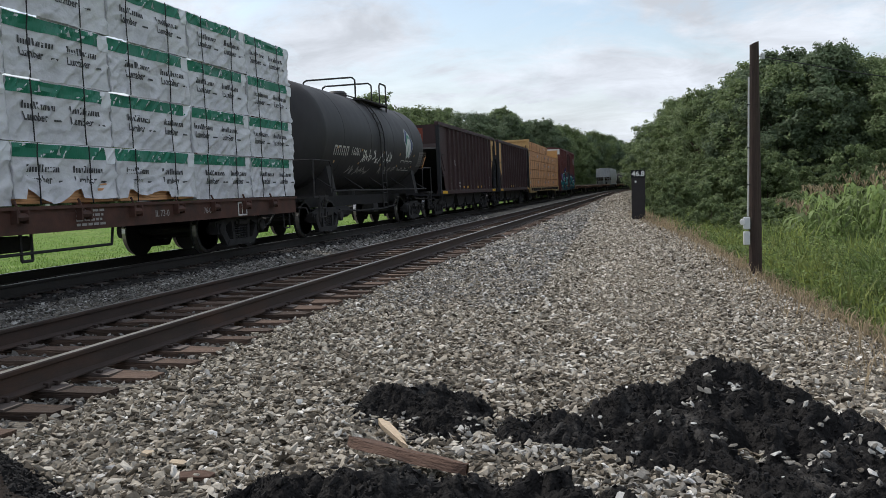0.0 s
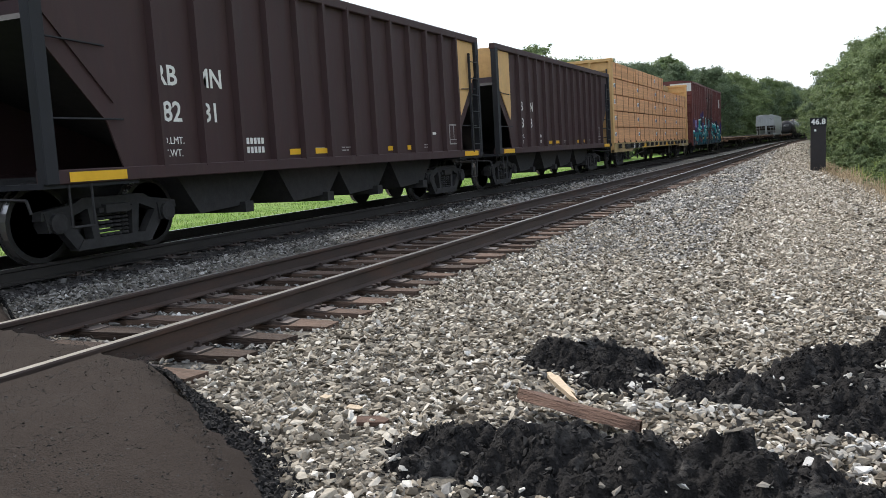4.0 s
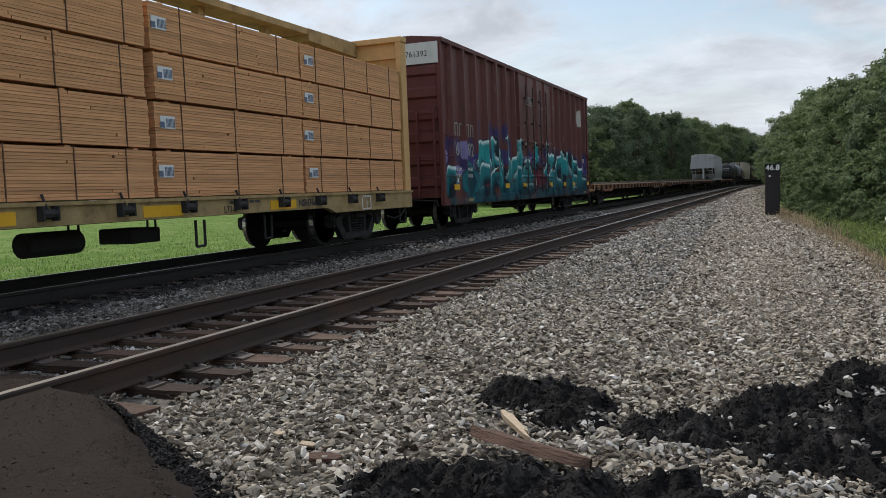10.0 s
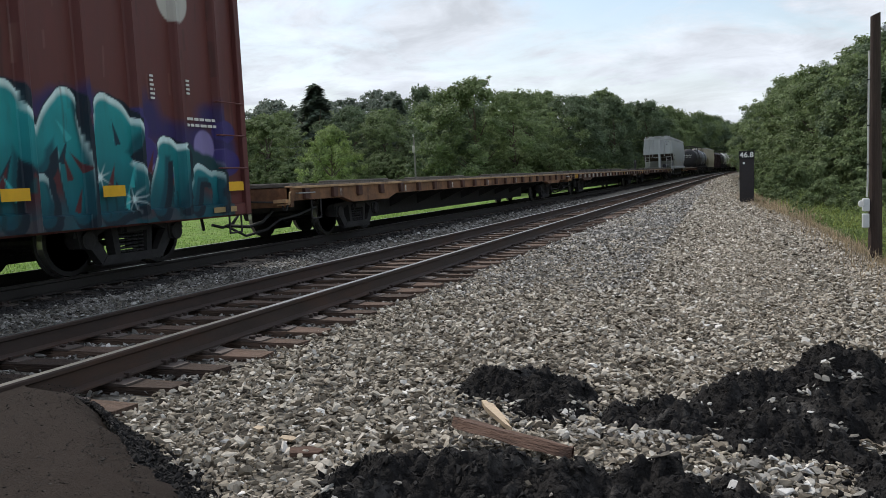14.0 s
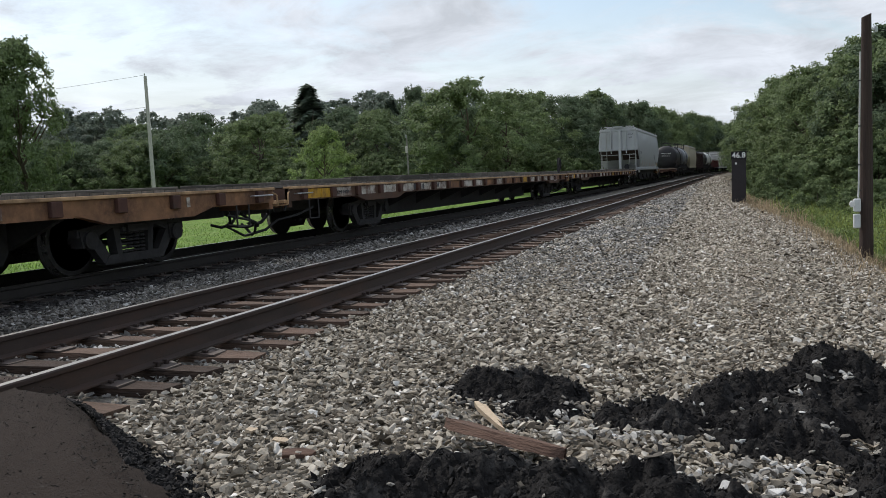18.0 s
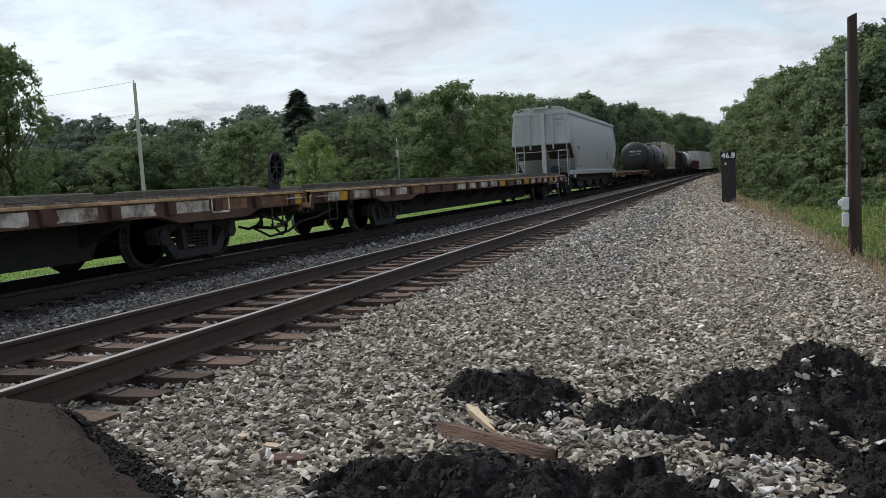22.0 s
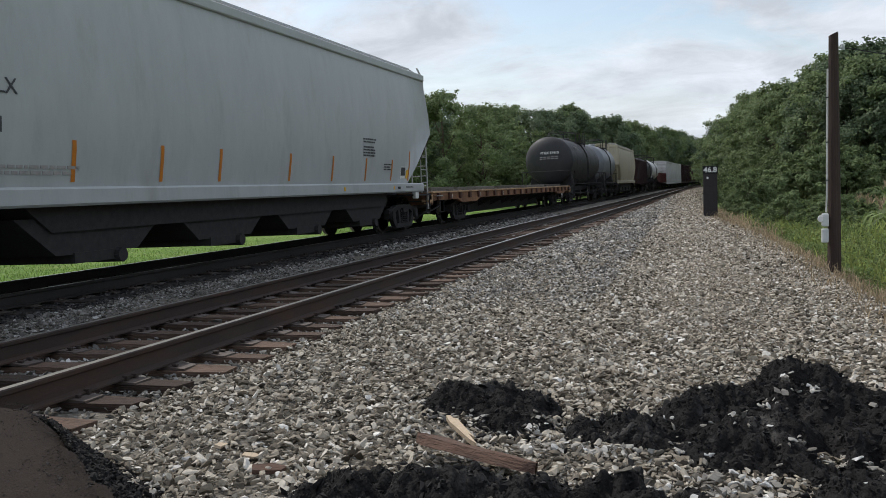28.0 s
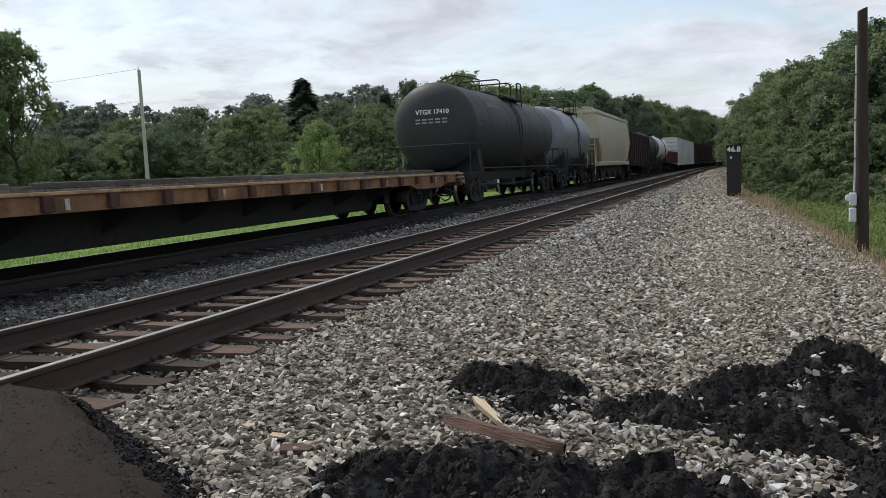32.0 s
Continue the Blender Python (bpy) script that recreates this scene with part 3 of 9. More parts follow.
ASPHALT = [(-9, 8.6), (-5.2, 7.2), (-2.6, 5.9), (-1.42, 5.15), (-0.6, 4.55), (0.5, 4.2), (1.27, 3.95), (1.8, 3.55), (2.53, 2.95), (2.9, 2.6), (3.1, 2.2), (3.3, 1.2), (3.5, 0.0), (3.6, -3.0), (9, -4)]


def asphalt_edge(x):
    return float(np.interp(x, [p[0] for p in ASPHALT], [p[1] for p in ASPHALT]))


def build_asphalt():
    # the paved crossing: a sheet with a rough sloping edge, cut by four flangeways
    rng = np.random.default_rng(8)
    bands = [(-8.6, -FAR_D - 0.84), (-FAR_D - 0.66, -FAR_D + 0.66), (-FAR_D + 0.84, -0.84), (-0.64, 0.66), (0.80, 4.6)]
    for n, (a, b) in enumerate(bands):
        xs = np.linspace(a, b, max(14, int((b - a) / 0.06)))
        ss = np.concatenate([[0, 0.02, 0.05, 0.09, 0.14, 0.2, 0.3, 0.45, 0.7], np.linspace(1, 9, 24)])
        verts = []
        for s in ss:
            for x in xs:
                wob = 0.07 * noise.noise((x * 2.6, 4.0, 1)) + 0.04 * noise.noise((x * 9, 1, 2))
                y = asphalt_edge(x) + wob - s + float(np.interp(x, (1.3, 2.3, 3.2), (0.0, 0.18, 0.26)))
                top = float(np.interp(x, (-7, -5, -3.2, -1, 1.2, 2.4, 3.2, 4.6), (0.0, FAR_RAIL - 0.02, FAR_RAIL - 0.03, NEAR_RAIL - 0.025, NEAR_RAIL - 0.03, 0.1, 0.03, -0.06)))
                low = ballast_height(x, y) - 0.05
                f = min(1.0, s / float(np.interp(x, (1.3, 2.4, 3.2), (0.2, 0.4, 0.5)))) ** 0.7
                z = low + (top - low) * f + 0.012 * noise.noise((x * 7, y * 7, 5)) * (1 if s < 0.3 else 0.25)
                verts.append((x, y, z))
        k = len(xs)
        i, j = np.meshgrid(np.arange(k - 1), np.arange(len(ss) - 1))
        q = (j * k + i).ravel()
        faces = np.stack([q, q + k, q + k + 1, q + 1], 1)
        ob = link("asphalt_road", raw_mesh("asphalt_road", verts, faces, M["asphalt"], True))
        tagged(ob, "fresh black asphalt of the level crossing", "road", kind="structure")
    P, S = [], []
    for _ in range(20000):
        x = rng.uniform(0.9, 3.3) if rng.random() < 0.85 else rng.uniform(-3, 1)
        wide = float(np.interp(x, (0.9, 1.6, 2.3, 3.3), (0.05, 0.16, 0.34, 0.42)))
        d = rng.uniform(-0.12, 1.0) * wide * rng.uniform(0.3, 1.1)
        y = asphalt_edge(x) + d - 0.02
        if -0.85 < x < -0.6 or 0.62 < x < 0.86:
            continue
        low = ballast_height(x, y)
        P.append((x, y, low + 0.13 * max(0.0, 1 - max(0.0, d) / wide) * float(np.interp(x, (1.2, 2.6, 3.3), (1, 0.55, 0.3)))))
        S.append(rng.lognormal(math.log(0.0085), 0.4))
    G, T = [], []
    for _ in range(15000):
        x = rng.uniform(0.92, 3.0) if rng.random() < 0.8 else rng.uniform(-0.55, 0.6)
        s = rng.uniform(0.1, 1.7)
        y = asphalt_edge(x) - s
        if y < 1.6:
            continue
        top = float(np.interp(x, (-1, 1.2, 2.4, 3.2, 4.6), (NEAR_RAIL - 0.025, NEAR_RAIL - 0.03, 0.1, 0.03, -0.06)))
        G.append((x, y, top - 0.001))
        T.append(rng.lognormal(math.log(0.0035), 0.4))
    scatter("asphalt_grit", G, T, M["grit"], 27, "fine grit on the fresh asphalt", "debris", 0.4)
    scatter("asphalt_crumbs", P, S, M["crumb"], 23, "loose black asphalt crumbs along the crossing's edge", "debris", 0.3, 1.2)


def lumps(x, y):
    return 0.13 * (0.32 - abs(noise.noise((x * 3.1, y * 3.1, 9)))) + 0.085 * noise.noise((x * 7.3, y * 7.3, 4)) + 0.06 * (0.25 - abs(noise.noise((x * 13.0, y * 13.0, 6)))) - 0.03


def build_heaps():
    rng = np.random.default_rng(9)
    xs, ys = np.arange(2.6, 7.3, 0.0145), np.arange(2.4, 6.5, 0.0145)
    verts = []
    for y in ys:
        for x in xs:
            h = heap_height(x, y)
            z = ballast_height(x, y) - 0.06 + h
            if h > 0:
                z += lumps(x, y) * min(1.0, h / 0.08) + 0.04 * noise.noise((x * 23, y * 23, 2)) + 0.02 * noise.noise((x * 55, y * 55, 5)) + min(0.05, h)
            verts.append((x, y, z))
    k = len(xs)
    i, j = np.meshgrid(np.arange(k - 1), np.arange(len(ys) - 1))
    q = (j * k + i).ravel()
    heap = tagged(link("millings_heap", raw_mesh("millings_heap", verts, np.stack([q, q + 1, q + 1 + k, q + k], 1), M["black_soil"], True)), "piles of black asphalt millings dumped on the gravel", "heap", kind="stuff")
    P, S, P2, S2 = [], [], [], []
    for _ in range(90000):
        x, y = rng.uniform(2.7, 7.2), rng.uniform(2.1, 6.4)
        h = heap_height(x, y)
        if h < 0.02:
            continue
        z = ballast_height(x, y) - 0.06 + h + lumps(x, y) * min(1.0, h / 0.08) + min(0.05, h)
        P.append((x, y, z))
        S.append(min(0.03, rng.lognormal(math.log(0.0062), 0.55)))
        if rng.random() < 0.004 or (rng.random() < 0.05 and h < 0.05) or (rng.random() < 0.02 and x > 5.7 and y < 4.7):
            P2.append((x, y, z + 0.012))
            S2.append(min(0.035, rng.lognormal(math.log(0.018), 0.4)))
    # pockets of pale stone on and between the heaps
    for cx, cy, rx, ry, n, size in STONE_POCKETS:
        for _ in range(n):
            a, q = rng.uniform(0, 2 * math.pi), rng.random() ** 0.6
            x, y = cx + rx * q * math.cos(a), cy + ry * q * math.sin(a)
            h = heap_height(x, y)
            top = ballast_height(x, y) + (h - 0.06 + lumps(x, y) * min(1.0, h / 0.08) + min(0.05, h) if h > 0.02 else 0.0)
            P2.append((x, y, top + rng.uniform(0.0, 0.03) + 0.03 * (1 - q)))
            S2.append(size * min(1.45, rng.lognormal(0, 0.3)))
    for hx, hy, r, h, st in HEAPS:
        for _ in range(160):
            a, d = rng.uniform(0, 2 * math.pi), r * rng.uniform(0.75, 1.35)
            x, y = hx + d * math.cos(a), hy + d * math.sin(a)
            if heap_height(x, y) < 0.05:
                P.append((x, y, ballast_height(x, y) + 0.015))
                S.append(rng.lognormal(math.log(0.009), 0.5))
    scatter("millings_clods", P, S, M["crumb"], 24, "crumbly black clods on the heaps", "debris", 0.3, 1.4)
    scatter("heap_stones", P2, S2, M["stone_pale"], 25, "pale stones scattered over the black heaps", shapes=NEAR_STONES)


build_ground()
build_oily_shade_bed()
build_gravel()
build_asphalt()
build_heaps()

# ---- the two tracks ----
def rail_mesh(z_top, x0, ys):
    h = 0.178
    prof = [(-0.07, 0), (0.07, 0), (0.07, 0.012), (0.012, 0.03), (0.009, 0.13), (0.034, 0.142), (0.037, 0.168), (0.03, h), (-0.03, h), (-0.037, 0.168), (-0.034, 0.142), (-0.009, 0.13), (-0.012, 0.03), (-0.07, 0.012)]
    n = len(prof)
    verts, faces, mi = [], [], []
    for y in ys:
        c, a = bend(y)
        for px, pz in prof:
            verts.append((c + (x0 + px) * math.cos(a), y - (x0 + px) * math.sin(a), z_top - h + pz))
    for j in range(len(ys) - 1):
        for i in range(n):
            k = (i + 1) % n
            faces.append((j * n + i, j * n + k, (j + 1) * n + k, (j + 1) * n + i))
            mi.append(1 if i == 7 else 0)
    me = raw_mesh("rail", verts, faces, M["rail"])
    me.materials.append(M["railtop"])
    me.polygons.foreach_set("material_index", mi)
    me.update()
    return me


def tie_mesh(seed, w=0.225, h=0.17, ln=2.6):
    rng = np.random.default_rng(seed)
    bm = bmesh.new()
    box(bm, -ln / 2, ln / 2, -w / 2, w / 2, -h, 0)
    bmesh.ops.subdivide_edges(bm, edges=[e for e in bm.edges if abs(e.verts[0].co.x - e.verts[1].co.x) > 1], cuts=5)
    for v in bm.verts:
        v.co += Vector(rng.normal(0, (0.012, 0.008, 0.006))) - Vector((0, 0, 0.012 * max(0.0, abs(v.co.x) - 1.2) * rng.random() * 8))
    return mesh_of("tie", bm, M["tie"])


def plate_mesh():
    bm = bmesh.new()
    prism(bm, [(-0.2, 0), (0.2, 0), (0.2, 0.012), (0.075, 0.02), (0.075, 0.028), (-0.075, 0.028), (-0.075, 0.02), (-0.2, 0.012)], "y", -0.095, 0.095)
    return mesh_of("tie_plate", bm, M["plate"])


def spike_mesh():
    bm = bmesh.new()
    box(bm, -0.02, 0.014, -0.013, 0.013, 0.0, 0.05, 0.004)
    box(bm, -0.032, 0.016, -0.017, 0.017, 0.045, 0.062, 0.004)
    return mesh_of("spike", bm, M["rail"])


def build_track(name, x0, z_rail, y_first, count, label, far_to=640.0, grimy=False):
    tr = thing(name, label, "railway track", Matrix(), kind="structure")
    ys = np.concatenate([np.arange(-30, 120, 10.0), np.arange(120, far_to, 6.0)])
    for s, nm in ((1, "near"), (-1, "far")):
        me = rail_mesh(z_rail, x0 + 0.7525 * s, ys)
        # grimy: the steel colour also holds the passing train's shadow
        if grimy:
            me.materials[0] = M["rail_grimy_shade"]
        link("rail", me, tr)
    ties, plate, spike = [tie_mesh(70 + i) for i in range(5)], plate_mesh(), spike_mesh()
    # likewise ties: oil and painted shade together
    if grimy:
        for me in ties:
            me.materials[0] = M["tie_oily_shade"]
    rng = np.random.default_rng(int(abs(x0) * 10) + 4)
    zt = z_rail - 0.178 - 0.028
    y = y_first
    V, F = [], []
    for i in range(count):
        tie = link("tie", ties[rng.integers(5)], tr, m=pose(x0 + rng.normal(0, 0.03), y, zt - 0.001, rng.normal(0, 0.5), rng.normal(0, 0.2), rng.normal(0, 0.8)))
        for s in (1, -1):
            if i < 60:
                p = link("tie_plate", plate, tie, m=pose(0.7525 * s, rng.normal(0, 0.01), 0.0))
                if i < 26:
                    for dx, dy, r in ((0.1, 0.05, 0), (0.1, -0.05, 0), (-0.1, 0.05, 180), (-0.1, -0.055, 180)):
                        if rng.random() < 0.8:
                            link("spike", spike, tie, m=pose(0.7525 * s + dx, dy, -0.018 + rng.uniform(-0.006, 0.014), 0, 0, r))
        y += 0.515 + rng.normal(0, 0.015)
    # ties further off, in one piece
    while y < 420:
        c, a = bend(y)
        b = len(V)
        for dx in (-1.3, 1.3):
            for dy in (-0.112, 0.112):
                for dz in (-0.17, rng.uniform(-0.01, 0.01)):
                    V.append((x0 + c + dx * math.cos(a), y + dy - dx * math.sin(a), zt + dz))
        F += [(b + i, b + j, b + k, b + l) for i, j, k, l in ((1, 3, 7, 5), (0, 4, 6, 2), (0, 1, 5, 4), (2, 6, 7, 3), (4, 5, 7, 6), (0, 2, 3, 1))]
        y += 0.53
    tagged(link("far_ties", raw_mesh("far_ties", V, F, M["tie_oily_shade" if grimy else "tie"]), tr), kind="stuff")
    return tr


build_track("near_track", 0.0, NEAR_RAIL, 4.18, 110, "empty rusty track on weathered wooden ties")
build_track("far_track", -FAR_D, FAR_RAIL, 7.6, 70, "dark track under the passing freight train", grimy=True)


# ---- the freight train: how it moves ----
SPEED = [(0, 6.45), (8, 6.32), (15, 6.27), (22, 6.22), (26, 6.25), (29, 6.15), (30.5, 5.75), (32, 5.5)]


def travelled(t):
    """Metres that the train has moved since 16 s."""
    ts = np.linspace(min(16, t), max(16, t), 200)
    v = np.interp(ts, [s[0] for s in SPEED], [s[1] for s in SPEED])
    return float(np.sum((v[1:] + v[:-1]) / 2 * np.diff(ts))) * (1 if t > 16 else -1)


def on_line(s):
    """The place and heading of the far track at s metres along it from y = 0."""
    if s <= CURVE_START:
        return -FAR_D, s
    a = (s - CURVE_START) / CURVE_R
    return -FAR_D + (CURVE_R + FAR_D) * (1 - math.cos(a)), CURVE_START + (CURVE_R + FAR_D) * math.sin(a)


def car_pose(s, half):
    (x0, y0), (x1, y1) = on_line(s - half), on_line(s + half)
    return pose((x0 + x1) / 2, (y0 + y1) / 2, FAR_RAIL, 0, 0, math.degrees(math.atan2(-(x1 - x0), y1 - y0)))


CARS, LOADS, WHEELS = [], [], []        # what moves: (thing, middle of its car, half its wheelbase, place on the car)

# paint and steel of the cars
M["truck"] = mat("grimy cast steel", (0.036, 0.034, 0.035), 0.85, 0.0, var=0.4, scale=9, spec=0.25, dirt=(0.052, 0.044, 0.039), dirt_amt=0.25, dirt_scale=4, bump=0.3, bump_scale=50)
M["wheel"] = mat("worn wheel steel", (0.02, 0.018, 0.018), 0.6, 0.1, var=0.3, scale=12, dirt=(0.08, 0.055, 0.045), dirt_amt=0.2, dirt_scale=5, bump=0.1)
M["tread"] = mat("polished wheel tread", (0.5, 0.48, 0.46), 0.3, 0.9, var=0.15, bump=0)
M["hopper"] = mat("dull maroon brown paint", (0.044, 0.0215, 0.0225), 0.66, 0.0, var=0.22, scale=4, stretch=(1, 1.5, 0.35), dirt=(0.055, 0.031, 0.028), dirt_amt=0.25, dirt_scale=2.2, bump=0.12, bump_scale=16)
M["hopper_in"] = mat("dark end paint", (0.02, 0.02, 0.024), 0.7, 0.1, var=0.3, scale=5, bump=0.1)
M["yellow"] = mat("faded yellow paint", (0.58, 0.355, 0.15), 0.65, var=0.15, scale=6, dirt=(0.3, 0.18, 0.08), dirt_amt=0.18, dirt_scale=3, bump=0.06)
M["reflect"] = mat("yellow reflector", (0.75, 0.42, 0.03), 0.35, var=0.1, bump=0)
M["redplate"] = mat("orange red plate", (0.2, 0.042, 0.025), 0.6, var=0.15, bump=0)
M["tankblack"] = mat("dusty black tank paint", (0.031, 0.03, 0.032), 0.6, 0.0, var=0.3, scale=3, stretch=(1, 1, 0.4), dirt=(0.055, 0.05, 0.047), dirt_amt=0.2, dirt_scale=1.2, bump=0.05)
M["tankgrey"] = mat("grey tank paint", (0.2, 0.21, 0.23), 0.45, var=0.15, scale=3, dirt=(0.1, 0.095, 0.09), dirt_amt=0.25, dirt_scale=1.5, bump=0.05)
M["brown"] = mat("rusty brown steel", (0.085, 0.04, 0.03), 0.75, 0.1, var=0.35, scale=5, dirt=(0.04, 0.026, 0.022), dirt_amt=0.35, dirt_scale=2, bump=0.25)
M["boxred"] = mat("oxide red boxcar paint", (0.125, 0.038, 0.035), 0.6, var=0.2, scale=3, stretch=(1, 1.5, 0.3), dirt=(0.075, 0.03, 0.028), dirt_amt=0.25, dirt_scale=1.6, bump=0.08)
M["greycar"] = mat("pale grey hopper paint", (0.4, 0.415, 0.42), 0.5, var=0.1, scale=3, stretch=(1, 1, 0.3), dirt=(0.29, 0.285, 0.27), dirt_amt=0.22, dirt_scale=1.4, bump=0.03)
M["end_stain"] = mat("brown weathered primer", (0.05, 0.034, 0.028), 0.75, var=0.3, scale=4, dirt=(0.03, 0.022, 0.02), dirt_amt=0.3, dirt_scale=2, bump=0.05)
M["tancar"] = mat("tan hopper paint", (0.48, 0.43, 0.32), 0.55, var=0.15, scale=3, stretch=(1, 1, 0.3), dirt=(0.25, 0.21, 0.16), dirt_amt=0.3, dirt_scale=1.5, bump=0.05)
M["whitecar"] = mat("dirty white car paint", (0.62, 0.62, 0.6), 0.55, var=0.15, scale=3, stretch=(1, 1, 0.3), dirt=(0.3, 0.28, 0.26), dirt_amt=0.25, dirt_scale=1.5, bump=0.05)
M["flat_paint"] = mat("worn white over rusty brown paint", (0.09, 0.05, 0.033), 0.75, var=0.35, scale=4, dirt=(0.05, 0.028, 0.022), dirt_amt=0.4, dirt_scale=1.6, bump=0.25)
M["flat_rust"] = mat("orange brown rusted side", (0.235, 0.12, 0.062), 0.75, var=0.4, scale=4, dirt=(0.05, 0.027, 0.021), dirt_amt=0.42, dirt_scale=1.5, bump=0.25)
M["flat_edge"] = mat("worn tan steel deck edge", (0.42, 0.27, 0.15), 0.7, var=0.35, scale=5, dirt=(0.09, 0.05, 0.032), dirt_amt=0.36, dirt_scale=1.8, bump=0.2)
M["flat_white"] = mat("chipped white paint", (0.52, 0.49, 0.44), 0.7, var=0.25, scale=8, dirt=(0.1, 0.045, 0.03), dirt_amt=0.5, dirt_scale=3.0, bump=0.2)
M["flat_yellow"] = mat("worn yellow paint", (0.5, 0.28, 0.03), 0.6, var=0.25, scale=9, dirt=(0.12, 0.055, 0.03), dirt_amt=0.4, dirt_scale=4, bump=0.1)
M["rackwood"] = mat("weathered loose planks", (0.1, 0.088, 0.076), 0.9, var=0.4, scale=6, stretch=(4, 1, 4), dirt=(0.2, 0.18, 0.155), dirt_amt=0.25, dirt_scale=1.5, bump=0.5, random_by="object", random_amt=0.5)
M["deckwood"] = mat("grey deck boards", (0.15, 0.135, 0.12), 0.9, var=0.4, scale=6, stretch=(1, 6, 1), dirt=(0.28, 0.26, 0.23), dirt_amt=0.25, bump=0.4, random_by="object", random_amt=0.3)
M["plastic"] = mat("white lumber wrap", (0.6, 0.6, 0.63), 0.38, var=0.12, scale=3, dirt=(0.42, 0.42, 0.45), dirt_amt=0.3, bump=0.5, bump_scale=7, bump_dist=0.04, stretch=(1, 0.8, 1.3))
M["black_strap"] = mat("black strap", (0.02, 0.02, 0.022), 0.6, bump=0)
M["greenband"] = mat("green printed wrap", (0.01, 0.16, 0.095), 0.42, var=0.12, scale=4, bump=0.3, bump_scale=6, bump_dist=0.03)
M["print"] = mat("black print", (0.055, 0.055, 0.06), 0.6, var=0.1, bump=0)
M["boards"] = mat("sawn spruce boards", (0.64, 0.335, 0.165), 0.75, var=0.22, scale=5, stretch=(1, 0.5, 8), dirt=(0.46, 0.215, 0.095), dirt_amt=0.25, dirt_scale=2, random_by="object", random_amt=0.13, bump=0.25, bump_scale=20)
M["strap"] = mat("dark band", (0.12, 0.07, 0.04), 0.6, var=0.2, bump=0)
M["tag"] = mat("white paper tag", (0.7, 0.72, 0.75), 0.6, var=0.08, bump=0)
M["tagprint"] = mat("blue grey tag print", (0.12, 0.16, 0.24), 0.6, bump=0)
M["tansill"] = mat("stained tan yellow sill", (0.36, 0.26, 0.12), 0.65, var=0.25, scale=5, dirt=(0.1, 0.05, 0.03), dirt_amt=0.3, dirt_scale=2.4, bump=0.15)
M["chrome"] = mat("galvanised rung", (0.4, 0.4, 0.4), 0.4, 0.7, var=0.15, bump=0)
M["letter"] = mat("white stencil paint", (0.72, 0.71, 0.68), 0.6, var=0.12, scale=12, bump=0)
M["letter_dim"] = mat("faded white stencil paint", (0.33, 0.31, 0.3), 0.65, var=0.2, scale=12, bump=0)
M["orange"] = mat("orange reflector strip", (0.5, 0.17, 0.02), 0.45, var=0.1, bump=0)
M["logo_blue"] = mat("blue decal", (0.02, 0.035, 0.13), 0.5, bump=0)
M["logo_white"] = mat("white decal", (0.6, 0.62, 0.6), 0.5, bump=0)
M["logo_green"] = mat("green decal", (0.03, 0.22, 0.13), 0.5, bump=0)
M["hose"] = mat("black rubber hose", (0.012, 0.012, 0.012), 0.6, bump=0)


def wheelset_mesh():
    bm = bmesh.new()
    r = 0.457
    for s in (1, -1):
        lathe(bm, [(s * 0.66, 0.09), (s * 0.672, r + 0.028), (s * 0.70, r + 0.03), (s * 0.712, r)], "x", 28)
        lathe(bm, [(s * 0.712, r), (s * 0.80, r - 0.006)], "x", 28, mi=1)
        lathe(bm, [(s * 0.80, r - 0.006), (s * 0.806, r - 0.06), (s * 0.775, r - 0.1), (s * 0.755, 0.2), (s * 0.79, 0.16), (s * 0.8, 0.1)], "x", 28)
        lathe(bm, [(s * 0.8, 0.09), (s * 1.08, 0.085), (s * 1.1, 0.07)], "x", 10)
        for k in range(3):
            a = 2.094 * k
            rod(bm, (s * 1.09, 0.045 * math.cos(a), 0.045 * math.sin(a)), (s * 1.125, 0.045 * math.cos(a), 0.045 * math.sin(a)), 0.016, 5)
    rod(bm, (-0.7, 0, 0), (0.7, 0, 0), 0.085, 10)
    return mesh_of("wheelset", bm, [M["wheel"], M["tread"]])


def side_frame_mesh():
    bm = bmesh.new()
    a, b = 0.93, 1.07
    prism(bm, [(-1.1, 0.5), (-1.08, 0.6), (-0.62, 0.66), (-0.5, 0.72), (0.5, 0.72), (0.62, 0.66), (1.08, 0.6), (1.1, 0.5), (0.7, 0.5), (0.45, 0.59), (-0.45, 0.59), (-0.7, 0.5)], "x", a, b)
    for s in (1, -1):
        prism(bm, [(s * 0.95, 0.52), (s * 0.72, 0.52), (s * 0.42, 0.13), (s * 0.62, 0.13)], "x", a + 0.01, b - 0.01)
        prism(bm, [(s * 0.42, 0.6), (s * 0.3, 0.6), (s * 0.26, 0.2), (s * 0.36, 0.2)], "x", a, b)
        prism(bm, [(s * 0.77, 0.36), (s * 1.02, 0.36), (s * 1.06, 0.58), (s * 0.73, 0.58)], "x", a - 0.03, b + 0.02)
        lathe(bm, [(b, 0.125), (b + 0.06, 0.12), (b + 0.07, 0.08)], "x", 12, (0, s * 0.889, 0.457))
    prism(bm, [(-0.62, 0.11), (0.62, 0.11), (0.52, 0.23), (-0.52, 0.23)], "x", a, b)
    return mesh_of("side_frame", bm, M["truck"])


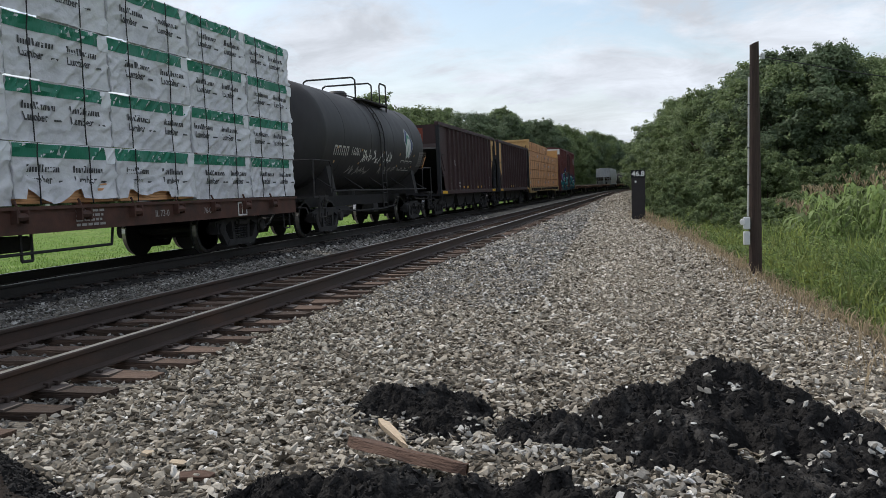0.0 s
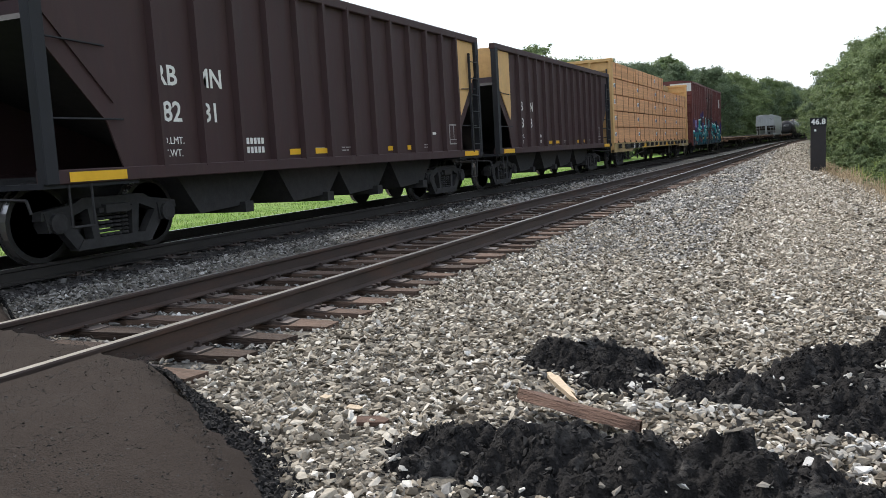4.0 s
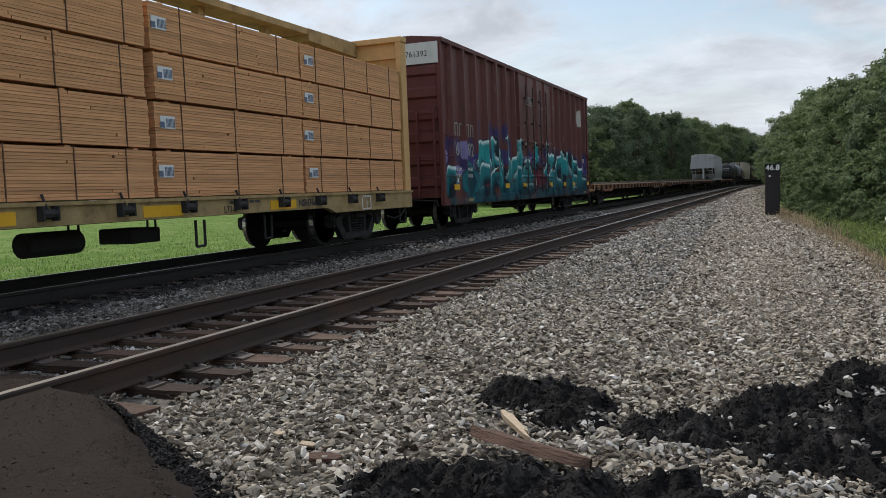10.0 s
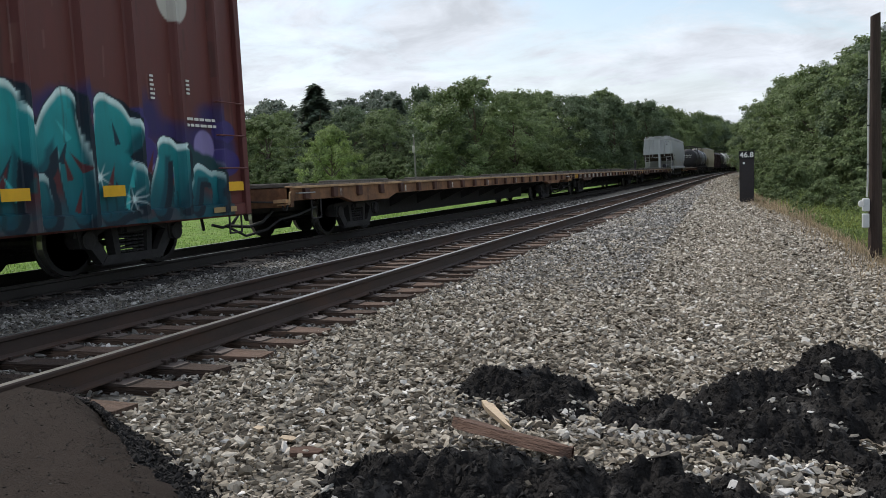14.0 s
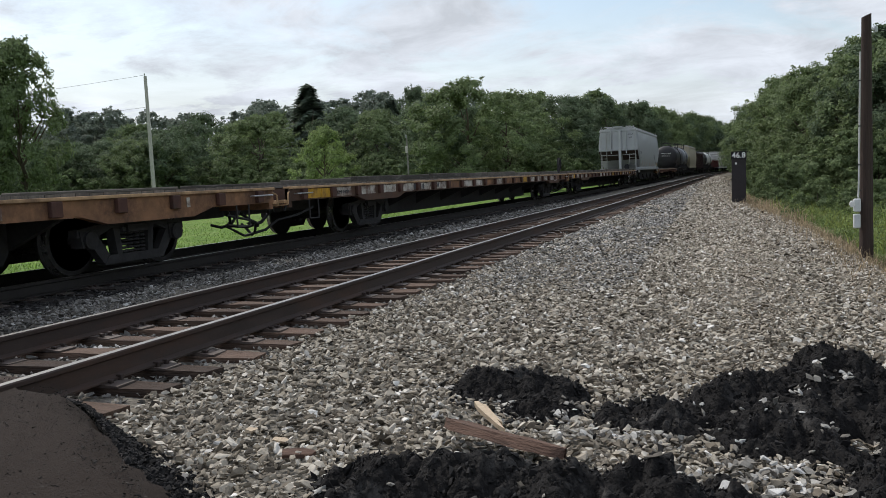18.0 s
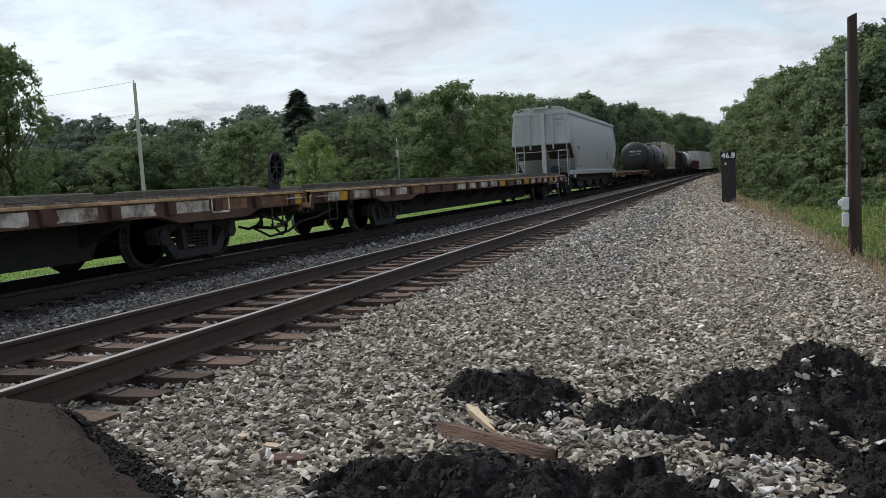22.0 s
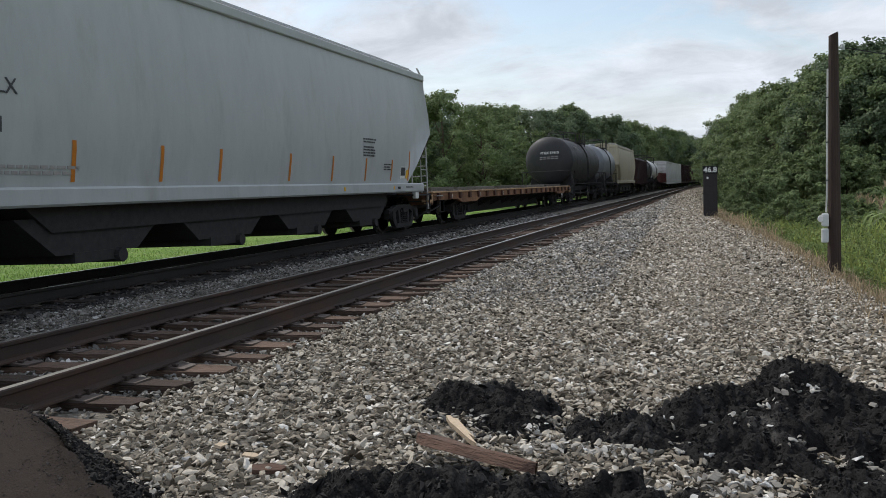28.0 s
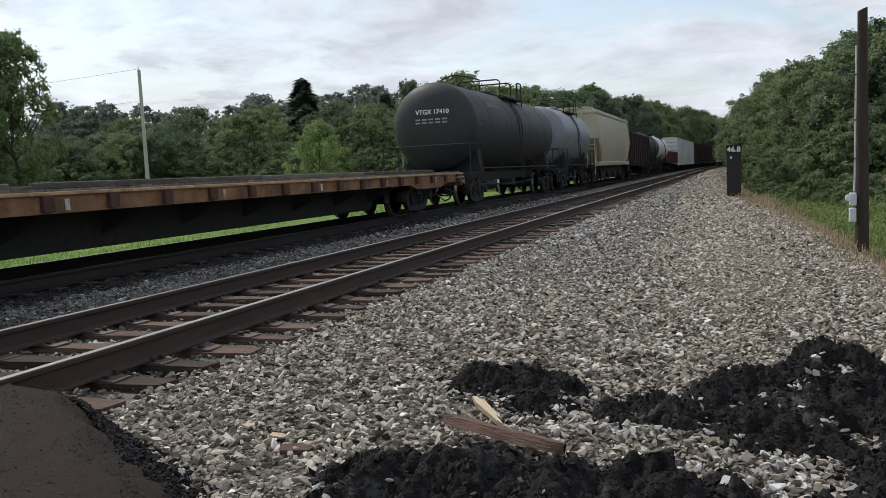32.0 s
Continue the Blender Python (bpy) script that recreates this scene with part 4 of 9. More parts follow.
def springs_mesh():
    bm = bmesh.new()
    for y in (-0.19, -0.065, 0.065, 0.19):
        for k in range(6):
            lathe(bm, [(0.235 + 0.05 * k, 0.05), (0.245 + 0.05 * k, 0.066), (0.26 + 0.05 * k, 0.066), (0.27 + 0.05 * k, 0.05)], "z", 10, (1.0, y, 0))
    box(bm, 0.9, 1.1, -0.27, 0.27, 0.53, 0.585)
    return mesh_of("spring_nest", bm, M["truck"])


def bolster_mesh():
    bm = bmesh.new()
    prism(bm, [(-1.14, 0.52), (-0.5, 0.42), (0.5, 0.42), (1.14, 0.52), (1.14, 0.62), (0.5, 0.7), (-0.5, 0.7), (-1.14, 0.62)], "y", -0.2, 0.2)
    lathe(bm, [(0.7, 0.2), (0.76, 0.2)], "z", 14)
    for s in (1, -1):
        box(bm, -0.85, 0.85, s * 0.38 - 0.05, s * 0.38 + 0.05, 0.3, 0.38)
        box(bm, 0.62, 0.8, s * 0.4 - 0.05, s * 0.4 + 0.03, 0.28, 0.55)
        box(bm, -0.8, -0.62, s * 0.4 - 0.05, s * 0.4 + 0.03, 0.28, 0.55)
    return mesh_of("truck", bm, M["truck"])


WHEELSET, SIDE_FRAME, SPRINGS, BOLSTER = wheelset_mesh(), side_frame_mesh(), springs_mesh(), bolster_mesh()


def truck(car, y, turning):
    t = link("truck", BOLSTER, car, m=pose(0, y, 0))
    for r in (0, 180):
        link("side_frame", SIDE_FRAME, t, m=pose(0, 0, 0, 0, 0, r))
        link("spring_nest", SPRINGS, t, m=pose(0, 0, 0, 0, 0, r))
    for s in (-0.889, 0.889):
        w = link("wheelset", WHEELSET, t, m=pose(0, s, 0.457))
        if turning:
            WHEELS.append((w, s))


def coupler(car, y, s):
    """A knuckle coupler and its air hose at the end y of a car; s is +1 at the rear end."""
    bm = bmesh.new()
    box(bm, -0.075, 0.075, min(y - 0.15 * s, y + 0.34 * s), max(y - 0.15 * s, y + 0.34 * s), 0.78, 0.95, 0.015)
    box(bm, -0.14, 0.16, min(y + 0.3 * s, y + 0.56 * s), max(y + 0.3 * s, y + 0.56 * s), 0.72, 1.0, 0.04)
    box(bm, 0.02, 0.2, min(y + 0.46 * s, y + 0.62 * s), max(y + 0.46 * s, y + 0.62 * s), 0.74, 0.98, 0.03)
    part("coupler", bm, M["truck"], car)
    bm = bmesh.new()
    tube(bm, [(0.42, y, 0.75), (0.42, y + 0.12 * s, 0.6), (0.36, y + 0.26 * s, 0.42), (0.25, y + 0.42 * s, 0.36), (0.12, y + 0.56 * s, 0.42)], 0.026, 6)
    rod(bm, (0.42, y - 0.1 * s, 0.85), (0.42, y, 0.75), 0.035, 6)
    part("air_hose", bm, M["hose"], car)
    bm = bmesh.new()
    tube(bm, [(0.15, y + 0.2 * s, 0.9), (0.7, y + 0.12 * s, 0.78), (1.25, y + 0.05 * s, 0.75), (1.3, y + 0.05 * s, 0.6)], 0.018, 5)
    part("cut_lever", bm, M["truck"], car)


def car_base(name, a, b, label, category, truck_in, turning=True, sill=(0.72, 1.0), sill_w=0.33, ends=True):
    car = thing(name, label, category, group="cars of the freight train")
    mid, h = (a + b) / 2, (b - a) / 2
    front, rear = truck_in if isinstance(truck_in, tuple) else (truck_in, truck_in)
    truck(car, -h + front, turning)
    truck(car, h - rear, turning)
    bm = bmesh.new()
    box(bm, -sill_w, sill_w, -h, h, *sill)
    part("centre_sill", bm, M["truck"], car)
    coupler(car, -h, -1)
    coupler(car, h, 1)
    CARS.append((car, mid, h - (front + rear) / 2))
    return car, h


def ladder(car, x, y0, y1, z0, z1, n, material, face="x", name="ladder"):
    bm = bmesh.new()
    if face == "x":
        for y in (y0, y1):
            box(bm, x - 0.02, x + 0.03, y - 0.025, y + 0.025, z0, z1)
        for k in range(n):
            z = z0 + (z1 - z0) * (k + 0.5) / n
            rod(bm, (x + 0.03, y0, z), (x + 0.03, y1, z), 0.013, 5)
    else:
        for xx in (y0, y1):
            box(bm, xx - 0.025, xx + 0.025, x - 0.025, x + 0.025, z0, z1)
        for k in range(n):
            z = z0 + (z1 - z0) * (k + 0.5) / n
            rod(bm, (y0, x, z), (y1, x, z), 0.013, 5)
    return part(name, bm, material, car)


def stirrup(car, x, y, z0, z1, w=0.32):
    bm = bmesh.new()
    tube(bm, [(x, y - w / 2, z1), (x, y - w / 2, z0), (x, y + w / 2, z0), (x, y + w / 2, z1)], 0.016, 5)
    part("sill_step", bm, M["truck"], car)


def bars(car, x, rows, material, name="stencil", d=0.004):
    """Unreadable small writing as plain bars: rows of (y, z, width, height)."""
    bm = bmesh.new()
    for y, z, w, h in rows:
        box(bm, x, x + d, y, y + w, z, z + h)
    return part(name, bm, material, car)


def text_rows(rng, y, z, w, n, h=0.035, gap=0.03):
    out = []
    for k in range(n):
        u = y
        end = y + w * rng.uniform(0.7, 1.0)
        while u < end:
            q = rng.uniform(0.05, 0.16)
            out.append((u, z - k * (h + gap), min(q, end - u), h))
            u += q + 0.03
    return out


def reflectors(car, x, ys, z, material=None, w=0.3, h=0.1):
    for y in ys:
        bm = bmesh.new()
        box(bm, x, x + 0.005, y - w / 2, y + w / 2, z, z + h)
        part("reflector", bm, material or M["reflect"], car)


# ---- loads: bundles of lumber ----
def ride(ob, car_index, m):
    """A thing that lies on a car and goes with it."""
    LOADS.append((ob, car_index, m))


def wrapped_bundle(n, ln, h, rng, torn):
    t = thing("wrapped_lumber_bundle", "lumber bundle in torn white plastic wrap with a green band" if torn else "lumber bundle in white printed plastic wrap with a green band", "lumber bundle", group="wrapped bundles on the centre beam car")

    def crease(y, z, a, seed):
        u, v = y * math.cos(a) + z * math.sin(a), z * math.cos(a) - y * math.sin(a)
        return max(0.0, 1 - 5.0 * abs(noise.noise((u * 1.1 + seed, v * 4.2, seed)))) ** 2

    def skin(y, z):
        """How far the wrap stands off the boards: it sags between the straps and pulls into slanting creases."""
        return 0.028 * noise.noise((y * 1.7 + n * 7.1, z * 2.3, n)) + 0.03 * crease(y, z, 0.75, n * 3.3) + 0.022 * crease(y, z, 0.35, n * 5.7 + 9) - 0.01

    def tear(y):
        return max(0.0, min(0.3, 0.16 + 0.25 * noise.noise((y * 1.3, n, 4)))) * (1 if -0.42 * ln < y < 0.1 * ln else 0.35) if torn else 0.0

    bm = bmesh.new()
    ny, nz = 56, 22
    grid = []
    for j in range(nz + 1):
        row = []
        for i in range(ny + 1):
            y, f = ln * (i / ny - 0.5), j / nz
            lo = tear(y)
            z = lo + (h - lo) * f
            edge = 0.05 * (1 - f) ** 6 if torn else 0.012 * (1 - f) ** 8
            row.append(bm.verts.new((1.28 + skin(y, z) + edge * (1 + noise.noise((y * 5, n, 8))), y, z)))
        grid.append(row)
    for j in range(nz):
        for i in range(ny):
            bm.faces.new((grid[j][i], grid[j][i + 1], grid[j + 1][i + 1], grid[j + 1][i])).smooth = True
    # folded over the top and round both ends
    for i in range(ny):
        a, c = grid[nz][i], grid[nz][i + 1]
        bm.faces.new((a, c, bm.verts.new((0.1, c.co.y, h)), bm.verts.new((0.1, a.co.y, h))))
    for col_, flip in ((0, False), (ny, True)):
        for j in range(nz):
            a, c = grid[j][col_], grid[j + 1][col_]
            q = [a, c, bm.verts.new((0.1, c.co.y, c.co.z)), bm.verts.new((0.1, a.co.y, a.co.z))]
            bm.faces.new(q[::-1] if flip else q)
    bmesh.ops.remove_doubles(bm, verts=[v for v in bm.verts if v.co.x < 0.11], dist=0.0005)
    part("wrap", bm, M["plastic"], t)

    def drape(ob, lift):
        """Lays a flat print onto the creased wrap."""
        ob.data.transform(ob.matrix_basis)
        ob.matrix_basis = Matrix()
        for v in ob.data.vertices:
            v.co.x = 1.28 + skin(v.co.y, v.co.z) + lift
        return ob
    bm = bmesh.new()
    a, b = -ln / 2 + 0.01, ln / 2 - 0.2
    m = 40
    rows = [[bm.verts.new((1.3, a + (b - a) * i / m, z)) for i in range(m + 1)] for z in (h - 0.19, h - 0.13, h - 0.07, h - 0.012)]
    for lo, hi in zip(rows, rows[1:]):
        for i in range(m):
            bm.faces.new((lo[i], lo[i + 1], hi[i + 1], hi[i]))
    drape(part("green_band", bm, M["greenband"], t), 0.006)
    bm = bmesh.new()
    tag = [[bm.verts.new((1.3, ln / 2 - 0.23 + 0.22 * i / 4 + (0.02 if k else 0) * rng.uniform(-1, 1), h - 0.24 + 0.23 * k / 4)) for i in range(5)] for k in range(5)]
    for lo, hi in zip(tag, tag[1:]):
        for i in range(4):
            bm.faces.new((lo[i], lo[i + 1], hi[i + 1], hi[i]))
    drape(part("corner_label", bm, M["tag"], t), 0.011)
    y = rng.uniform(-0.22, 0.2) * ln
    bm = bmesh.new()
    prism(bm, [(y - 0.04, h - 0.15), (y + 0.04, h - 0.15), (y, h - 0.05)], "x", 1.3, 1.301)
    drape(part("print_mark", bm, M["tag"], t), 0.012)
    shift = rng.uniform(-0.05, 0.12) * ln
    for y in (-ln * 0.42 + shift, ln * 0.02 + shift):
        rows, u = [], y
        for k in range(12):
            tall = k in (0, 4, 5)
            rows.append((u, h * 0.53, 0.036, 0.1 if tall else 0.068))
            u += 0.056
        drape(bars(t, 1.3, rows, M["print"], "lettering", 0.001), 0.006)
        drape(words("Lumber", 0.155, t, on_side(1.3, y + 0.25, h * 0.4), M["print"], bold=0.004, extrude=0.0), 0.006)
        drape(bars(t, 1.3, [(y + 0.62, h * 0.36, 0.15, 0.028)], M["print"], "print_bar", 0.001), 0.006)
    if torn:
        for z in (0.02, 0.06, 0.1, 0.14, 0.18, 0.22, 0.26):
            bm = bmesh.new()
            box(bm, 0.2, 1.255 + rng.uniform(-0.015, 0.01), -ln / 2 + 0.06, ln / 2 - 0.06, z, z + 0.036)
            part("board", bm, M["boards"], t)
    for y in (-ln * 0.3, ln * 0.2):
        bm = bmesh.new()
        pts = [(1.318 + skin(y, q * h) * 0.6, y, q * h) for q in (0, 0.2, 0.4, 0.6, 0.8, 1.0)]
        tube(bm, pts, 0.009, 4)
        part("strap", bm, M["black_strap"], t)
    return t


def board_bundle(ln, h, rng, tag_at, n_strap):
    t = thing("lumber_bundle", "strapped bundle of bare sawn softwood boards", "lumber bundle", group="bare bundles on the centre beam car")
    n = int(round(h / 0.04))
    for k in range(n):
        z = 0.006 + k * (h - 0.03) / n
        cut = [-ln / 2] + ([rng.uniform(-0.3, 0.3) * ln] if rng.random() < 0.25 else []) + [ln / 2]
        for a, b in zip(cut, cut[1:]):
            d = rng.uniform(-0.008, 0.004)
            bm = bmesh.new()
            box(bm, 0.1, 1.3 + d, a + rng.uniform(0, 0.02), b - rng.uniform(0.002, 0.02), z, z + (h - 0.03) / n - 0.0035)
            part("board", bm, M["boards"], t)
    for s in (-0.42, 0.0, 0.4):
        bm = bmesh.new()
        box(bm, 0.15, 1.27, s * ln - 0.045, s * ln + 0.045, h - 0.024, h - 0.004)
        part("spacer", bm, M["boards"], t)
    for k in range(n_strap):
        y = ln * ((k + 0.5) / n_strap - 0.5) + rng.uniform(-0.1, 0.1)
        bm = bmesh.new()
        box(bm, 1.3, 1.311, y - 0.007, y + 0.007, 0.0, h - 0.01)
        part("strap", bm, M["strap"], t)
    if tag_at is not None:
        bm = bmesh.new()
        box(bm, 1.308, 1.314, tag_at - 0.15, tag_at + 0.15, h * 0.4 + 0.01, h * 0.4 + 0.18)
        tag = part("tag", bm, M["tag"], t)
        bm = bmesh.new()
        for u in range(7):
            box(bm, 1.315, 1.317, tag_at - 0.03 + u * 0.026, tag_at - 0.015 + u * 0.026, h * 0.4 + 0.03, h * 0.4 + 0.15)
        box(bm, 1.315, 1.317, tag_at - 0.16, tag_at - 0.07, h * 0.4 + 0.02, h * 0.4 + 0.1)
        part("tag_print", bm, M["tagprint"], tag)
    return t


def centre_beam(a, b, sill, wrapped):
    """A centre beam car: a deck, two end walls, and a truss along the middle."""
    name = "centre_beam_car"
    label = "rusty brown centre beam railcar loaded with wrapped lumber" if wrapped else "yellow centre beam railcar loaded with bare lumber"
    car, h = car_base(name, a, b, label, "railcar", (2.6, 2.1))
    bm = bmesh.new()
    box(bm, -1.32, 1.32, -h, h, 0.94, 1.03)
    part("deck", bm, M["truck"], car)
    for s in (1, -1):
        bm = bmesh.new()
        box(bm, min(s * 1.3, s * 1.42), max(s * 1.3, s * 1.42), -h + 0.05, h - 0.05, 0.76 if not wrapped else 0.68, 1.03)
        box(bm, min(s * 1.3, s * 1.46), max(s * 1.3, s * 1.46), -h + 0.05, h - 0.05, 0.99, 1.035)
        part("side_sill", bm, sill, car)
    # truss rods hung under the middle
    for s in (1, -1):
        bm = bmesh.new()
        if wrapped:
            tube(bm, [(s * 1.2, -4.2, 0.68), (s * 1.2, -4.15, 0.42), (s * 1.2, 4.15, 0.42), (s * 1.2, 4.2, 0.68)], 0.022, 5)
        else:
            tube(bm, [(s * 1.2, -3.0, 0.62), (s * 1.2, -7.0, 0.34), (s * 1.2, -8.2, 0.62)], 0.022, 5)
        part("safety_rail", bm, M["truck"], car)
        for y in (-3.2, -0.6, 2.3) if wrapped else (-6.9, -4.8, 3.2, 5.0):
            bm = bmesh.new()
            tube(bm, [(s * 1.2, y - 0.1, 0.7), (s * 1.2, y - 0.1, 0.32), (s * 1.2, y + 0.1, 0.32), (s * 1.2, y + 0.1, 0.7)], 0.022, 5)
            part("rail_hanger", bm, M["truck"], car)
    bm = bmesh.new()
    lathe(bm, [(-0.45, 0.16), (0.45, 0.16)], "y", 12, (0.3, h * 0.12, 0.5))
    part("brake_cylinder", bm, M["truck"], car)
    bm = bmesh.new()
    box(bm, -0.1, 0.5, h * 0.24, h * 0.3, 0.4, 0.62, 0.02)
    part("brake_valve", bm, M["truck"], car)
    body = M["tansill"] if not wrapped else M["brown"]
    for s in (-1, 1):
        y0, y1 = sorted((s * (h - 0.02), s * (h - 0.3)))
        paint = M["yellow"] if not wrapped else M["brown"]
        half = 1.3 if not wrapped else 0.95
        bm = bmesh.new()
        box(bm, -half, half, y0 + 0.1, y1 - 0.1, 1.03, 4.33 if not wrapped else 4.2)
        part("end_wall", bm, paint, car)
        if not wrapped:
            for x in (-1.4, 1.26):
                bm = bmesh.new()
                box(bm, x, x + 0.14, y0, y1, 0.66, 4.3, 0.012)
                part("end_post", bm, paint, car)
            for x in (-0.55, 0.45):
                bm = bmesh.new()
                box(bm, x, x + 0.1, min(s * (h - 0.14), s * (h - 0.03)), max(s * (h - 0.14), s * (h - 0.03)), 1.03, 4.3)
                part("end_stiffener", bm, paint, car)
            bm = bmesh.new()
            prism(bm, [(s * (h - 0.02), 0.66), (s * (h - 3.6), 0.66), (s * (h - 4.0), 0.78), (s * (h - 0.02), 0.78)], "x", 1.3, 1.41)
            part("end_sill_web", bm, sill, car)
            bm = bmesh.new()
            box(bm, -1.42, 1.42, y0, y1, 4.3, 4.42, 0.01)
            part("end_cap", bm, paint, car)
        for z in (1.6, 2.4, 3.2, 3.95):
            bm = bmesh.new()
            box(bm, -half + 0.04, half - 0.04, y0 + 0.02, y1 - 0.02, z, z + 0.09)
            part("end_brace", bm, paint, car)
        if not wrapped:
            ladder(car, s * (h + 0.02), 0.75, 1.2, 1.1, 4.0, 8, M["truck"], "y")
        stirrup(car, 1.38, s * (h - 0.5), 0.35, 0.7)
        bm = bmesh.new()
        y0, y1 = sorted((s * (h - 0.3), s * (h - 3.2)))
        prism(bm, [(s * (h - 0.3), 4.05), (s * (h - 2.4), 4.12), (s * (h - 2.4), 4.36), (s * (h - 0.3), 4.36)], "x", -0.32, 0.32)
        part("gusset", bm, M["tansill"] if not wrapped else M["brown"], car)
    bm = bmesh.new()
    box(bm, -0.3, 0.3, -h + 0.3, h - 0.3, 4.24, 4.36)
    part("top_chord", bm, body, car)
    for k in range(10):
        y = (k / 9 - 0.5) * (2 * h - 3)
        bm = bmesh.new()
        box(bm, -0.07, 0.07, y - 0.09, y + 0.09, 1.03, 4.24)
        part("beam_post", bm, body, car)
    # load winches along the sill
    n = 16
    for k in range(n):
        y = (k + 0.5) / n * (2 * h - 1.4) - (h - 0.7) - (0 if wrapped else 0.46)
        bm = bmesh.new()
        lathe(bm, [(-0.1, 0.055), (0.1, 0.055)], "y", 8, (1.47, y, 0.9))
        box(bm, 1.42, 1.52, y - 0.12, y - 0.09, 0.82, 0.99)
        box(bm, 1.42, 1.52, y + 0.09, y + 0.12, 0.82, 0.99)
        rod(bm, (1.48, y - 0.02, 0.93), (1.40, y - 0.02, 1.12), 0.018, 5)
        part("winch", bm, M["truck"] if not wrapped else M["brown"], car)
    return car, h


RNG = np.random.default_rng(44)
# wrapped lumber car
carA, hA = centre_beam(-104.9, -83.2, M["brown"], True)
iA = len(CARS) - 1
midA = CARS[iA][1]
edges = [-83.1, -85.29, -87.57, -89.92, -92.12, -94.4, -96.7, -99.0]
for k, (e0, e1) in enumerate(zip(edges, edges[1:])):
    for tier in range(4):
        t = wrapped_bundle(k * 4 + tier, e0 - e1 - 0.02, 0.815, RNG, tier == 0 and k in (2, 3))
        ride(t, iA, pose(0.08 + RNG.uniform(-0.02, 0.02), (e0 + e1) / 2 - midA, 1.05 + 0.828 * tier))
words("IL 73-0", 0.15, carA, on_side(1.425, -88.8 - midA, 0.84), M["letter_dim"])
words("76-0", 0.15, carA, on_side(1.425, -87.3 - midA, 0.84), M["letter_dim"])
bars(carA, 1.424, text_rows(RNG, -91.0 - midA, 0.93, 0.8, 4), M["letter_dim"])
bars(carA, 1.424, [(-86.1 - midA, 0.7, 0.38, 0.03), (-86.1 - midA, 0.94, 0.38, 0.03), (-86.1 - midA, 0.7, 0.03, 0.27), (-85.75 - midA, 0.7, 0.03, 0.27), (-85.93 - midA, 0.7, 0.02, 0.27)], M["letter"])

# ---- black tank car with a painted diamond ----
def tank_car(a, b, shell_mat, label, r=1.43, zc=2.62, detail=True, overhang=0.5, turning=True):
    car, h = car_base("tank_car", a, b, label, "tank car", (1.85, 1.3), turning, (0.72, 1.02), 0.4)
    L = h - overhang
    bm = bmesh.new()
    prof = [(-L, 0.001)] + [(-L + 0.62 * (1 - math.cos(t)), r * math.sin(t)) for t in (0.25, 0.5, 0.75, 1.0, 1.25, 1.45, 1.5708)]
    prof += [(-y, q) for y, q in prof[::-1]]
    lathe(bm, prof, "y", 40, (0, 0, zc))
    shell = part("shell", bm, shell_mat, car, smooth=True)
    # weld seams
    for k in range(4):
        y = (k + 0.5) / 4 * 2 * (L - 0.8) - (L - 0.8)
        bm = bmesh.new()
        lathe(bm, [(y - 0.02, r), (y - 0.01, r + 0.006), (y + 0.01, r + 0.006), (y + 0.02, r)], "y", 40, (0, 0, zc))
        part("seam", bm, shell_mat, shell, smooth=True)
    for s in (-1, 1):
        bm = bmesh.new()
        prism(bm, [(-1.3, 1.0), (1.3, 1.0), (1.15, 1.9), (0.9, 1.5), (0.4, 1.28), (-0.4, 1.28), (-0.9, 1.5), (-1.15, 1.9)], "y", s * (h - 1.8) - 0.18, s * (h - 1.8) + 0.18)
        part("saddle", bm, M["truck"], car)
        bm = bmesh.new()
        y0, y1 = sorted((s * h, s * (h - 0.95)))
        box(bm, -1.45, 1.45, y0, y1, 0.98, 1.03)
        part("end_platform", bm, M["truck"], car)
        bm = bmesh.new()
        y = s * (h - 0.08)
        tube(bm, [(1.42, y - s * 1.1, 1.9), (1.42, y, 1.9), (-1.42, y, 1.9), (-1.42, y - s * 1.1, 1.9)], 0.02, 6)
        for x in (-1.42, 1.42):
            rod(bm, (x, y, 1.0), (x, y, 1.9), 0.02, 6)
            tube(bm, [(x, y - s * 1.1, 1.9), (x, y - s * 1.25, 1.75), (x, y - s * 1.25, 1.02)], 0.02, 6)
        part("end_rail", bm, M["truck"], car)
        ladder(car, 1.44, s * (h - 0.5) - 0.2, s * (h - 0.5) + 0.2, 0.4, 1.05, 3, M["truck"])
    for s in (-1, 1):
        bm = bmesh.new()
        tube(bm, [(s * 1.5, -h + 1.2, 1.14), (s * 1.5, h - 1.2, 1.14)], 0.026, 6)
        for k in range(5):
            y = (k / 4 - 0.5) * (2 * h - 2.8)
            rod(bm, (s * 1.5, y, 1.14), (s * 0.8, y, 1.6), 0.02, 5)
        part("running_rail", bm, M["truck"], car)
    # side platform at the top with hoop rails, dome fittings, side ladder
    bm = bmesh.new()
    box(bm, 0.35, 1.0, -0.55, 2.1, zc + r - 0.2, zc + r - 0.15)
    plat = part("top_platform", bm, M["truck"], car)
    top = zc + r + 0.5
    low = zc + r - 0.18
